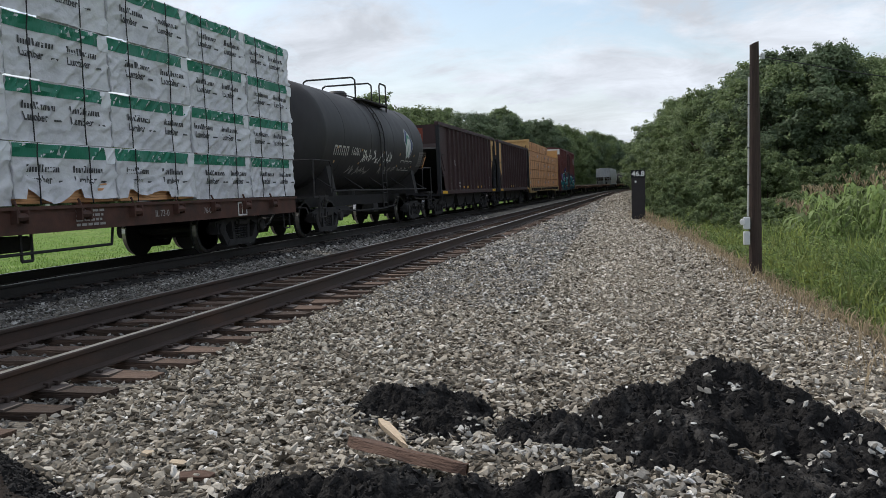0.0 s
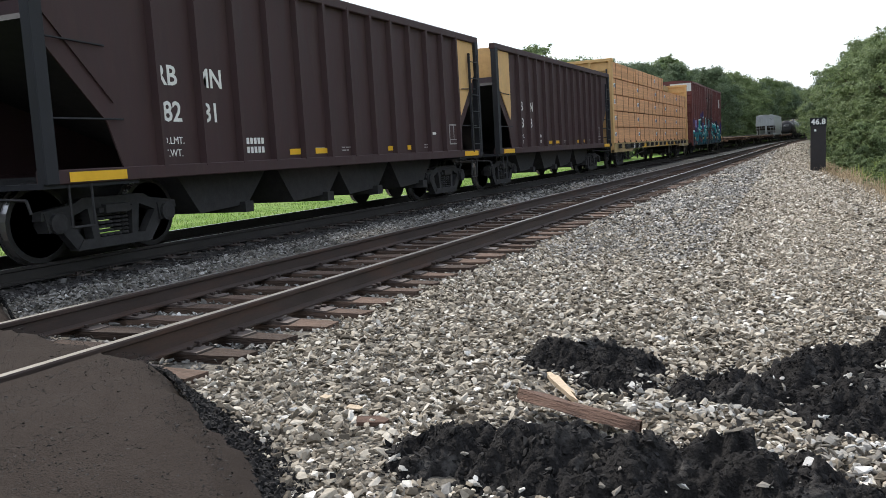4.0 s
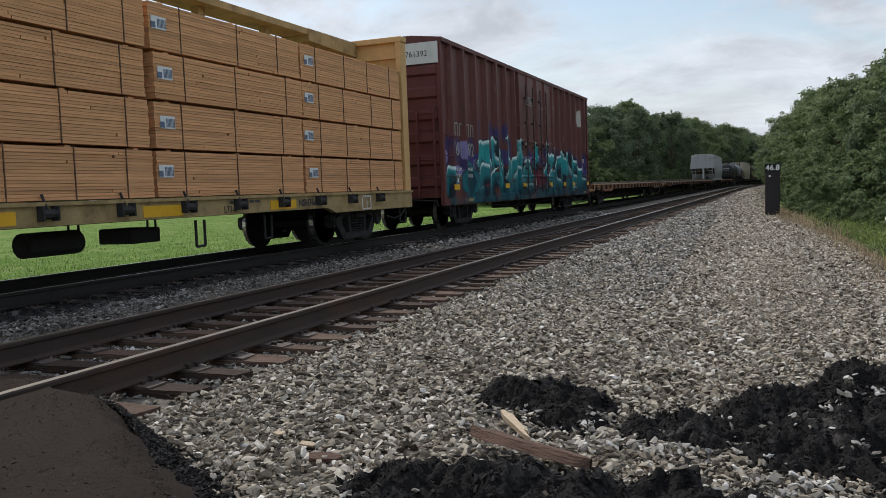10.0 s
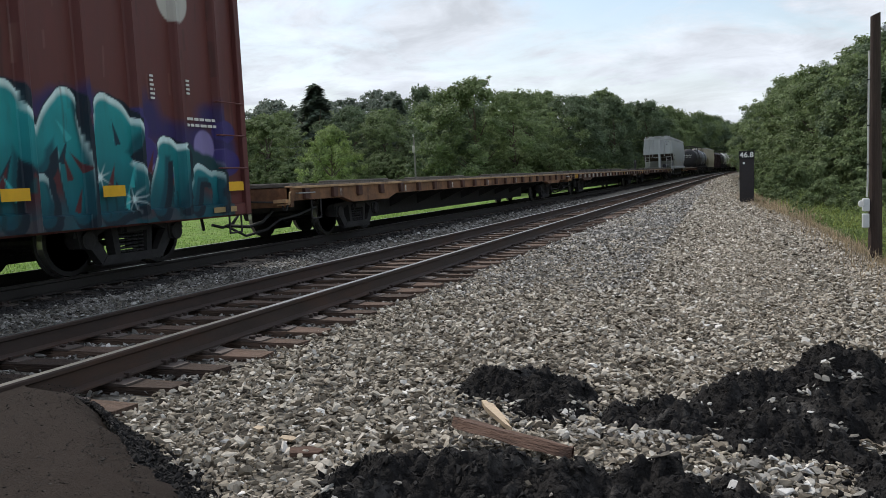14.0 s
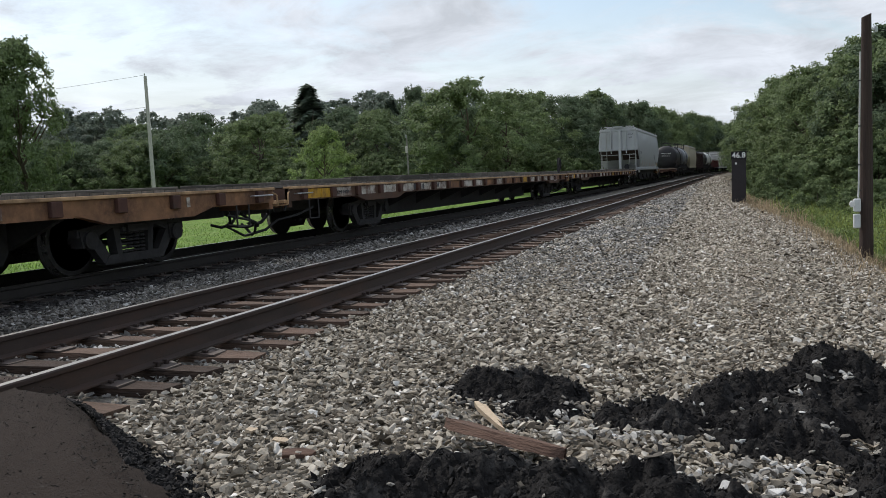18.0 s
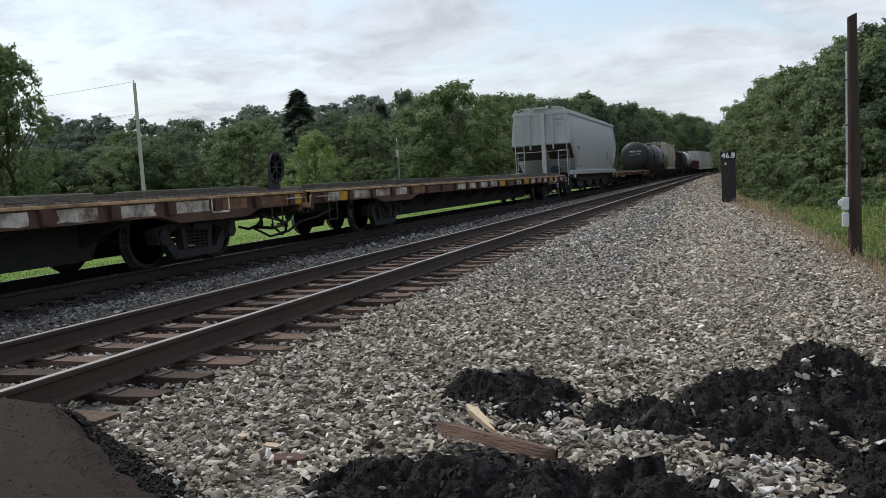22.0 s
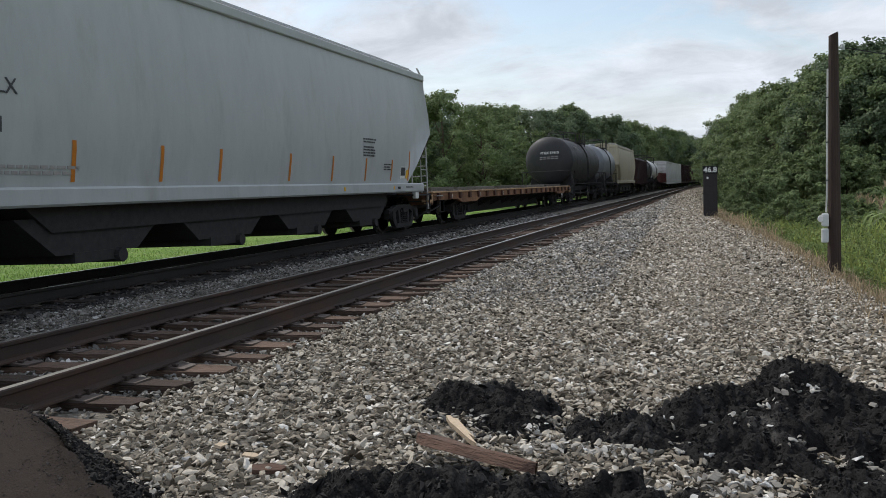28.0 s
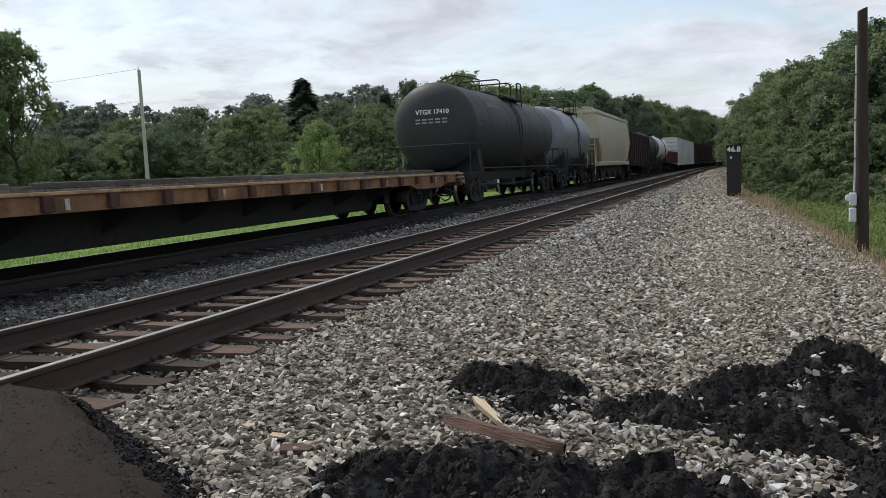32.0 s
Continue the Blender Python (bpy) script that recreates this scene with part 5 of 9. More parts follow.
    for pts in ([(-0.9, -0.45, low + 0.1), (-0.9, -0.45, top - 0.06), (-0.8, -0.45, top), (0.65, -0.45, top), (0.75, -0.45, top - 0.08), (0.75, -0.45, low - 0.2)],
                [(-0.9, 1.15, low + 0.1), (-0.9, 1.15, top - 0.06), (-0.8, 1.15, top), (0.65, 1.15, top), (0.75, 1.15, top - 0.08), (0.75, 1.15, low - 0.1)],
                [(0.95, 1.35, low), (0.95, 1.35, top - 0.08), (0.95, 1.45, top), (0.95, 2.0, top), (0.95, 2.05, top - 0.05), (0.95, 2.05, low - 0.2)]):
        bm = bmesh.new()
        tube(bm, pts, 0.027, 6)
        part("hoop_rail", bm, M["truck"], plat)
    bm = bmesh.new()
    lathe(bm, [(zc + r - 0.1, 0.3), (zc + r + 0.1, 0.3), (zc + r + 0.16, 0.24)], "z", 16)
    part("manway", bm, shell_mat, car)
    bm = bmesh.new()
    n = 9
    for s in (-0.45, -0.05):
        pts = [(r * math.cos(t) + 0.05 if t > 0 else r + 0.05, s, zc + r * math.sin(t) + (0.04 if t > 0.6 else 0)) for t in np.linspace(0, 1.35, 8)]
        tube(bm, [(r + 0.06, s, 0.6)] + pts, 0.02, 5)
    for k in range(10):
        z = 0.75 + k * 0.3
        d = z - zc
        x = r + 0.06 if d < 0 else math.sqrt(max(0.05, r * r - d * d)) + 0.06
        rod(bm, (x, -0.45, z), (x, -0.05, z), 0.014, 5)
    part("ladder", bm, M["truck"], car)
    bm = bmesh.new()
    lathe(bm, [(-0.6, 0.17), (0.6, 0.17)], "y", 12, (0.55, -1.9, 0.55))
    part("brake_cylinder", bm, M["truck"], car)
    bm = bmesh.new()
    box(bm, 0.3, 0.7, 1.0, 1.5, 0.45, 0.72, 0.02)
    part("brake_valve", bm, M["truck"], car)
    bm = bmesh.new()
    tube(bm, [(0.9, -h + 3.2, 0.62), (0.9, -1.0, 0.55), (0.9, 1.2, 0.55), (0.9, h - 3.2, 0.62)], 0.03, 5)
    part("brake_rod", bm, M["truck"], car)
    bm = bmesh.new()
    lathe(bm, [(0.75, 0.25), (1.3, 0.3)], "z", 12, (0, 0.4, 0))
    part("outlet_valve", bm, M["truck"], car)
    return car, h


def shell_bend(me_ob, r, zc, lift):
    """Lays flat lettering, built round z = zc in front of the shell, onto its round side."""
    for v in me_ob.data.vertices:
        z = v.co.z - zc
        v.co = ((r + lift) * math.cos(z / r), v.co.y, zc + (r + lift) * math.sin(z / r))


def on_shell(ob, r, zc, lift=0.006):
    ob.data.transform(ob.matrix_basis)
    ob.matrix_basis = Matrix()
    shell_bend(ob, r, zc, lift)
    return ob


def strokes(rng, y, z, w, h, n, width=0.03):
    """Scrawled lines as bands, in (y, z)."""
    bm = bmesh.new()
    for k in range(n):
        u = y + w * (k + 0.2) / n
        ww = w / n
        pts = [(u, z + rng.uniform(0, 0.3) * h)]
        for q in range(5):
            pts.append((u + ww * rng.uniform(-0.1, 0.9), z + h * rng.uniform(0, 1)))
        for (a0, b0), (a1, b1) in zip(pts, pts[1:]):
            d = math.hypot(a1 - a0, b1 - b0) + 1e-6
            nx, nz = -(b1 - b0) / d * width / 2, (a1 - a0) / d * width / 2
            m = 4
            prev = None
            for i in range(m + 1):
                f = i / m
                pa = (1, a0 + (a1 - a0) * f + nx, b0 + (b1 - b0) * f + nz)
                pb = (1, a0 + (a1 - a0) * f - nx, b0 + (b1 - b0) * f - nz)
                cur = (bm.verts.new(pa), bm.verts.new(pb))
                if prev:
                    bm.faces.new((prev[0], prev[1], cur[1], cur[0]))
                prev = cur
    return bm


RS, ZS = 1.43, 2.62
tank, hT = tank_car(-82.15, -70.25, M["tankblack"], "black tank car with scrawled graffiti and a painted diamond")
midT = CARS[-1][1]
off = lambda Y: Y - midT
on_shell(part("graffiti", strokes(RNG, off(-78.15), 1.9, 2.0, 0.42, 6, 0.04), M["letter"], tank), RS, ZS, 0.008)
on_shell(part("graffiti", strokes(RNG, off(-75.95), 1.95, 0.9, 0.4, 4, 0.035), M["letter"], tank), RS, ZS, 0.008)
on_shell(part("graffiti", strokes(RNG, off(-78.95), 1.5, 2.1, 0.34, 6, 0.045), M["letter_dim"], tank), RS, ZS, 0.008)
on_shell(part("graffiti", strokes(RNG, off(-76.05), 1.55, 1.75, 0.3, 4, 0.03), M["letter_dim"], tank), RS, ZS, 0.008)
on_shell(words("16061", 0.33, tank, on_side(1, off(-78.65), 2.2), M["letter"]), RS, ZS)
for k in range(4):
    on_shell(bars(tank, 1, [(off(-80.4) + k * 0.3, 2.07, 0.05, 0.26), (off(-80.25) + k * 0.3, 2.07, 0.05, 0.26), (off(-80.4) + k * 0.3, 2.28, 0.2, 0.05)], M["letter"], "painted_mark"), RS, ZS)
def rounded(corners, r):
    """A polygon with its corners cut round, each over three points."""
    out = []
    for k, c in enumerate(corners):
        p, q = Vector(corners[k - 1]), Vector(corners[(k + 1) % len(corners)])
        c = Vector(c)
        a, b = c + (p - c).normalized() * r, c + (q - c).normalized() * r
        out += [tuple(a), tuple((a + b) * 0.25 + c * 0.5), tuple(b)]
    return out


for nm, mt, pts, lift in (("diamond", "logo_white", rounded([(-0.16, 0.54), (-0.53, 0.07), (0.18, -0.57), (0.71, -0.03)], 0.14), 0.005),
                          ("diamond", "logo_blue", rounded([(-0.16, 0.5), (-0.48, 0.07), (0.18, -0.52), (0.66, -0.03)], 0.13), 0.009),
                          ("leaf", "logo_white", [(-0.17, -0.56), (-0.24, -0.4), (-0.34, -0.28), (-0.33, -0.08), (-0.18, 0.18), (0.02, 0.36), (0.18, 0.26), (0.3, 0.02), (0.3, -0.26), (0.14, -0.5), (0.0, -0.46), (-0.1, -0.36), (-0.13, -0.54)], 0.013),
                          ("leaf_vein", "logo_green", [(-0.33, -0.14), (-0.28, 0.06), (-0.14, 0.24), (0.02, 0.31), (0.14, 0.22), (0.18, 0.1), (0.1, 0.14), (0.0, 0.19), (-0.12, 0.12), (-0.24, -0.04)], 0.017),
                          ("leaf_vein", "logo_green", [(-0.15, -0.5), (-0.1, -0.3), (0.02, -0.1), (0.08, 0.06), (0.1, 0.03), (0.06, -0.12), (-0.05, -0.32), (-0.11, -0.5)], 0.017)):
    bm = bmesh.new()
    bm.faces.new([bm.verts.new((1, off(-73.36) + y * 0.96, 2.68 + z * 0.98)) for y, z in pts])
    bmesh.ops.triangulate(bm, faces=bm.faces[:])
    bmesh.ops.subdivide_edges(bm, edges=bm.edges[:], cuts=3, use_grid_fill=True)
    on_shell(part(nm, bm, M[mt], tank), RS, ZS, lift)
for k in range(3):
    y = off(-74.0) + k * 0.48
    on_shell(bars(tank, 1, [(y, 1.72, 0.03, 0.36), (y + 0.36, 1.72, 0.03, 0.36), (y, 2.06, 0.39, 0.03), (y, 1.72, 0.39, 0.03)], M["letter"], "painted_mark"), RS, ZS)
y = off(-71.9)
on_shell(bars(tank, 1, [(y, 1.9 + k * 0.075, 1.0, 0.012) for k in range(8)] + [(y + k * 0.245, 1.9, 0.012, 0.53) for k in range(5)], M["letter_dim"], "data_panel"), RS, ZS)
on_shell(bars(tank, 1, text_rows(RNG, y + 0.03, 2.38, 0.95, 7, 0.03, 0.045), M["letter_dim"], "data_lettering"), RS, ZS, 0.008)
for y in (-80.2, -78.2, -76.1, -74.3, -72.56, -70.95):
    on_shell(bars(tank, 1, [(off(y), 1.85, 0.1, 0.46)], M["yellow"], "reflector"), RS, ZS)


# ---- open hopper cars ----
def open_hopper(a, b, number, first, label, plate_red):
    car, h = car_base("hopper_car", a, b, label, "hopper car", 1.36, True, (0.7, 1.0), 0.35)
    top, low, w = 3.62, 1.03, 1.46
    inner = h - 1.25
    # tall sides with ribs, a top rail and a bottom sill
    for s in (1, -1):
        bm = bmesh.new()
        x0, x1 = sorted((s * (w - 0.05), s * (w - 0.075)))
        prism(bm, [(-h + 0.05, top), (-h + 0.05, 2.62), (-inner - 0.2, low + 0.55), (-inner, low), (inner, low), (inner + 0.2, low + 0.55), (h - 0.05, 2.62), (h - 0.05, top)], "x", x0, x1)
        part("side_sheet", bm, M["hopper"], car)
        bm = bmesh.new()
        x0, x1 = sorted((s * (w - 0.12), s * (w + 0.04)))
        box(bm, x0, x1, -h, h, top - 0.05, top + 0.1, 0.012)
        part("top_rail", bm, M["hopper"], car)
        bm = bmesh.new()
        box(bm, x0, x1, -h + 0.02, h - 0.02, 0.9, low + 0.03, 0.01)
        part("side_sill", bm, M["hopper"], car)
        n = 13
        for k in range(n):
            y = -inner + 0.62 + (2 * inner - 0.7) * k / (n - 1)
            bm = bmesh.new()
            x0, x1 = sorted((s * (w - 0.06), s * (w + 0.045)))
            prism(bm, [(s * (w - 0.06), y - 0.06), (s * (w + 0.045), y - 0.035), (s * (w + 0.045), y + 0.035), (s * (w - 0.06), y + 0.06)], "z", low, top)
            part("rib", bm, M["hopper"], car)
    # sloped floors and bins below
    bm = bmesh.new()
    for s in (1, -1):
        prism(bm, [(s * (h - 0.15), 2.75), (s * (h - 0.1), 2.68), (s * 1.2, 0.95), (s * 1.1, 1.05)], "x", -w + 0.08, w - 0.08)
    part("slope_sheet", bm, M["hopper_in"], car)
    for y in (-2.9, -0.55, 1.3, 3.4):
        bm = bmesh.new()
        prism(bm, [(y - 1.1, 1.0), (y + 1.1, 1.0), (y + 0.5, 0.42), (y - 0.6, 0.36)], "x", -1.05, 1.05)
        box(bm, -1.1, 1.15, y + 0.3, y + 0.5, 0.3, 0.46)
        part("bin", bm, M["truck"], car)
    for s in (1, -1):
        # ends: corner posts, top plate, yellow corner panels over a dark hollow
        for x in (w - 0.02, -w + 0.02):
            bm = bmesh.new()
            box(bm, x - 0.07, x + 0.07, s * (h - 0.1) - 0.09, s * (h - 0.1) + 0.09, 0.9, top, 0.01)
            part("corner_post", bm, M["hopper_in"], car)
        bm = bmesh.new()
        y0, y1 = sorted((s * (h - 0.06), s * (h - 0.1)))
        box(bm, -w + 0.05, w - 0.05, y0, y1, 2.88, top)
        yellow_end = (s > 0) == plate_red
        plate = part("end_sheet", bm, M["yellow"] if yellow_end else M["hopper"], car)
        if plate_red and s < 0:
            bm = bmesh.new()
            box(bm, -0.35, 0.85, y0 - 0.006, y0, 2.98, 3.5)
            part("warning_panel", bm, M["redplate"], plate, "orange red painted panel")
        if yellow_end:
            for k in range(16):
                bm = bmesh.new()
                x = -w + 0.2 + (2 * w - 0.4) * k / 15
                lathe(bm, [(y0 - 0.012, 0.008), (y0 - 0.008, 0.018), (y0, 0.02)], "y", 6, (x, 0, 2.96)) if s < 0 else lathe(bm, [(y1 + 0.012, 0.008), (y1 + 0.008, 0.018), (y1, 0.02)], "y", 6, (x, 0, 2.96))
                part("rivet", bm, M["yellow"], plate)
        for q in (w - 0.045, -w + 0.025):
            bm = bmesh.new()
            prism(bm, [(s * (h - 0.12), top), (s * (h - 0.12), 2.88), (s * (inner + 0.1), low + 0.78), (s * (inner + 0.03), low + 0.92), (s * (inner + 0.03), top)], "x", q, q + 0.02)
            part("corner_panel", bm, M["yellow"] if yellow_end else M["hopper"], car)
        bm = bmesh.new()
        box(bm, -w, w, min(s * h, s * (h - 1.4)), max(s * h, s * (h - 1.4)), 0.86, 0.92)
        part("end_floor", bm, M["hopper_in"], car)
        bm = bmesh.new()
        y0, y1 = sorted((s * (h - 0.35), s * (h - 0.75)))
        rod(bm, (w, s * (h - 0.1), 1.62), (w, s * inner, 1.62), 0.013, 5)
        part("grab_rail", bm, M["hopper_in"], car)
        bm = bmesh.new()
        rod(bm, (w, s * (h - 0.1), 2.5), (w, s * (inner + 0.2), 2.46), 0.013, 5)
        part("grab_rail", bm, M["hopper_in"], car)
        if s > 0:
            ladder(car, w + 0.03, s * (h - 0.14) - 0.02 - (0.45 if s > 0 else 0), s * (h - 0.14) + 0.02 + (0.45 if s < 0 else 0), 1.0, 3.3, 6, M["hopper_in"])
        reflectors(car, w + 0.045, (s * (h - 0.75),), 0.92, w=0.85, h=0.11)
        stirrup(car, w, s * (h - 0.5), 0.42, 0.9)
    bm = bmesh.new()
    for z in (3.22, 3.15, 3.08, 3.01) if plate_red else (3.4, 3.3, 3.2, 3.1):
        for q in range(5):
            box(bm, -0.28 + q * 0.22, -0.1 + q * 0.22, -h + 0.035, -h + 0.05, z, z + 0.035)
    part("lettering", bm, M["letter_dim"] if plate_red else M["redplate"], car)
    if plate_red:
        words("RBMN", 0.13, car, pose(0.25, -h + 0.045, 3.42, 90, 0, 0), M["letter"])
        words("8281", 0.13, car, pose(0.25, -h + 0.045, 3.3, 90, 0, 0), M["letter"])
    x = w - 0.048
    rib = -inner + 0.62
    pitch = 0.85
    mark = rib - 0.2
    words("RB", 0.36, car, on_side(x, mark + pitch * 0.5, 2.18), M["letter"], bold=0.006, space=1.0)
    words("MN", 0.36, car, on_side(x, mark + pitch * 1.5, 2.18), M["letter"], bold=0.006)
    words(first, 0.36, car, on_side(x, mark + pitch * 0.58, 1.72), M["letter"], bold=0.006)
    words(number, 0.36, car, on_side(x, mark + pitch * 1.48, 1.72), M["letter"], bold=0.006)
    words("LD.LMT.", 0.13, car, on_side(x, mark + pitch * 0.52, 1.36), M["letter"])
    words("LT.WT.", 0.13, car, on_side(x, mark + pitch * 0.5, 1.2), M["letter"])
    if number == "08":
        words("05500", 0.13, car, on_side(x, mark + pitch * 2.5, 1.36), M["letter"])
        words("57500", 0.13, car, on_side(x, mark + pitch * 2.5, 1.2), M["letter"])
    else:
        bars(car, x - 0.002, [(mark + pitch * 2.25 + k * 0.09, z, 0.06, 0.09) for k in range(6) for z in (1.3, 1.17)], M["letter"])
    reflectors(car, x, (-1.5, -0.75, 1.85, 2.7), 1.12, w=0.42, h=0.09)
    bars(car, x - 0.002, text_rows(RNG, rib + pitch * 4.3, 1.2, 0.3, 2, 0.02) + text_rows(RNG, rib + pitch * 5.3, 1.2, 0.3, 2, 0.02) + text_rows(RNG, rib + pitch * 9.3, 1.2, 0.3, 2, 0.02), M["letter_dim"])
    y = inner - 0.55
    bars(car, x - 0.001, [(y, 1.2, 0.5, 0.03), (y, 1.62, 0.5, 0.03), (y, 1.2, 0.03, 0.45), (y + 0.48, 1.2, 0.03, 0.45), (y + 0.24, 1.3, 0.02, 0.35), (y, 1.3, 0.5, 0.015)], M["letter_dim"])
    bars(car, x - 0.001, [(inner - pitch * 1.8, 1.42, 0.24, 0.05)], M["letter"])
    return car, h


open_hopper(-69.1, -56.15, "81", "82", "dark maroon open hopper car with an orange red end plate", True)
open_hopper(-54.95, -42.1, "08", "83", "dark maroon open hopper car with faded yellow ends", False)

# ---- bare lumber car ----
carB, hB = centre_beam(-41.15, -19.95, M["tansill"], False)
iB = len(CARS) - 1
midB = CARS[iB][1]
for c0, c1, tiers in ((-40.82, -36.0, 5), (-36.0, -31.4, 5), (-31.4, -28.5, 5), (-28.42, -24.55, 4), (-24.55, -20.3, 4)):
    for k in range(tiers):
        sh = RNG.uniform(-0.03, 0.03)
        t = board_bundle(c1 - c0 - 0.03, 0.65, RNG, -(c1 - c0) / 2 + RNG.uniform(0.18, 0.34) if k < 4 or RNG.random() < 0.4 else None, 4 if c1 - c0 > 4 else 3)
        ride(t, iB, pose(0.06 + RNG.uniform(-0.015, 0.015), (c0 + c1) / 2 - midB + sh, 1.045 + 0.66 * k))
words("863", 0.25, carB, on_side(1.432, -37.19 - midB, 0.875), M["letter"], bold=0.008, shear=0.2)
words("355", 0.25, carB, on_side(1.432, -36.14 - midB, 0.875), M["letter"], bold=0.008, shear=0.2)
bm = bmesh.new()
box(bm, 1.42, 1.428, -39.0 - midB, -35.4 - midB, 0.77, 0.985)
part("number_panel", bm, M["black"], carB)
reflectors(carB, 1.422, [y - midB for y in (-34.6, -31.2, -28.4, -25.4)], 0.79, w=0.8, h=0.15)
bars(carB, 1.424, text_rows(RNG, -33.9 - midB, 0.9, 0.9, 2, 0.04, 0.02) + text_rows(RNG, -26.9 - midB, 0.92, 0.9, 1, 0.04), M["print"])
words("NSH76A", 0.17, carB, on_side(1.43, -24.6 - midB, 0.87), M["print"], bold=0.004)
words("L73-0", 0.14, carB, on_side(1.43, -26.9 - midB, 0.83), M["print"])
bars(carB, 1.424, [(-22.5 - midB, 0.68, 0.4, 0.03), (-22.5 - midB, 0.93, 0.4, 0.03), (-22.5 - midB, 0.68, 0.03, 0.28), (-22.13 - midB, 0.68, 0.03, 0.28), (-22.3 - midB, 0.7, 0.02, 0.26)], M["letter"])


# ---- box car with painted letters ----
LETTER_STROKES = [
    (0.25, [(-5.95, 1.7), (-5.7, 2.05), (-5.25, 2.05), (-5.0, 1.6), (-4.85, 0.75)]), (0.2, [(-5.85, 1.1), (-5.5, 1.5), (-5.1, 1.45)]), (0.16, [(-5.9, 0.8), (-5.55, 0.95)]),
    (0.13, [(-4.55, 2.35), (-4.5, 1.8), (-4.2, 1.1), (-4.05, 0.75)]), (0.22, [(-4.05, 1.95), (-3.85, 1.5), (-3.6, 0.8)]), (0.16, [(-4.6, 1.3), (-4.1, 1.6)]),
    (0.12, [(-3.3, 2.5), (-3.25, 1.9), (-3.3, 1.3), (-3.1, 0.75)]), (0.2, [(-3.0, 1.75), (-2.8, 1.2), (-2.9, 0.8)]),
    (0.22, [(-2.7, 0.9), (-2.45, 1.7), (-2.0, 2.25)]), (0.17, [(-1.9, 2.45), (-1.85, 1.6), (-1.8, 0.9)]), (0.2, [(-2.5, 0.95), (-2.2, 1.5), (-2.0, 1.1)]),
    (0.2, [(-1.45, 1.15), (-1.3, 1.7), (-1.0, 1.7), (-0.75, 1.15)]), (0.13, [(-1.5, 0.95), (-0.5, 1.0)]),
    (0.15, [(-0.1, 2.35), (-0.02, 2.0), (-0.1, 1.75)]),
    (0.15, [(1.5, 2.4), (1.35, 1.7), (1.2, 1.5)]), (0.2, [(1.6, 1.95), (2.15, 1.95), (2.1, 1.4), (1.6, 1.2), (1.4, 0.9)]), (0.13, [(2.2, 1.5), (2.3, 0.9), (1.7, 0.8)]),
    (0.18, [(2.85, 2.3), (2.8, 1.6), (2.85, 0.85)]), (0.15, [(3.4, 2.0), (3.0, 1.5), (3.45, 0.85)]),
    (0.17, [(3.95, 0.85), (4.05, 2.15), (4.45, 1.5), (4.95, 2.15), (5.05, 0.85)]), (0.12, [(4.5, 1.2), (4.5, 0.8)]),
    (0.17, [(5.5, 0.85), (5.6, 2.15), (6.05, 1.85), (5.7, 1.45), (6.2, 1.15), (5.6, 0.85)]),
    (0.13, [(6.5, 0.85), (6.75, 1.65), (7.1, 1.55), (7.0, 0.9)]), (0.1, [(7.3, 0.85), (7.5, 1.3), (7.9, 1.2), (7.9, 0.85)]), (0.12, [(-8.3, 0.95), (-8.2, 1.5), (-7.8, 1.4)])]


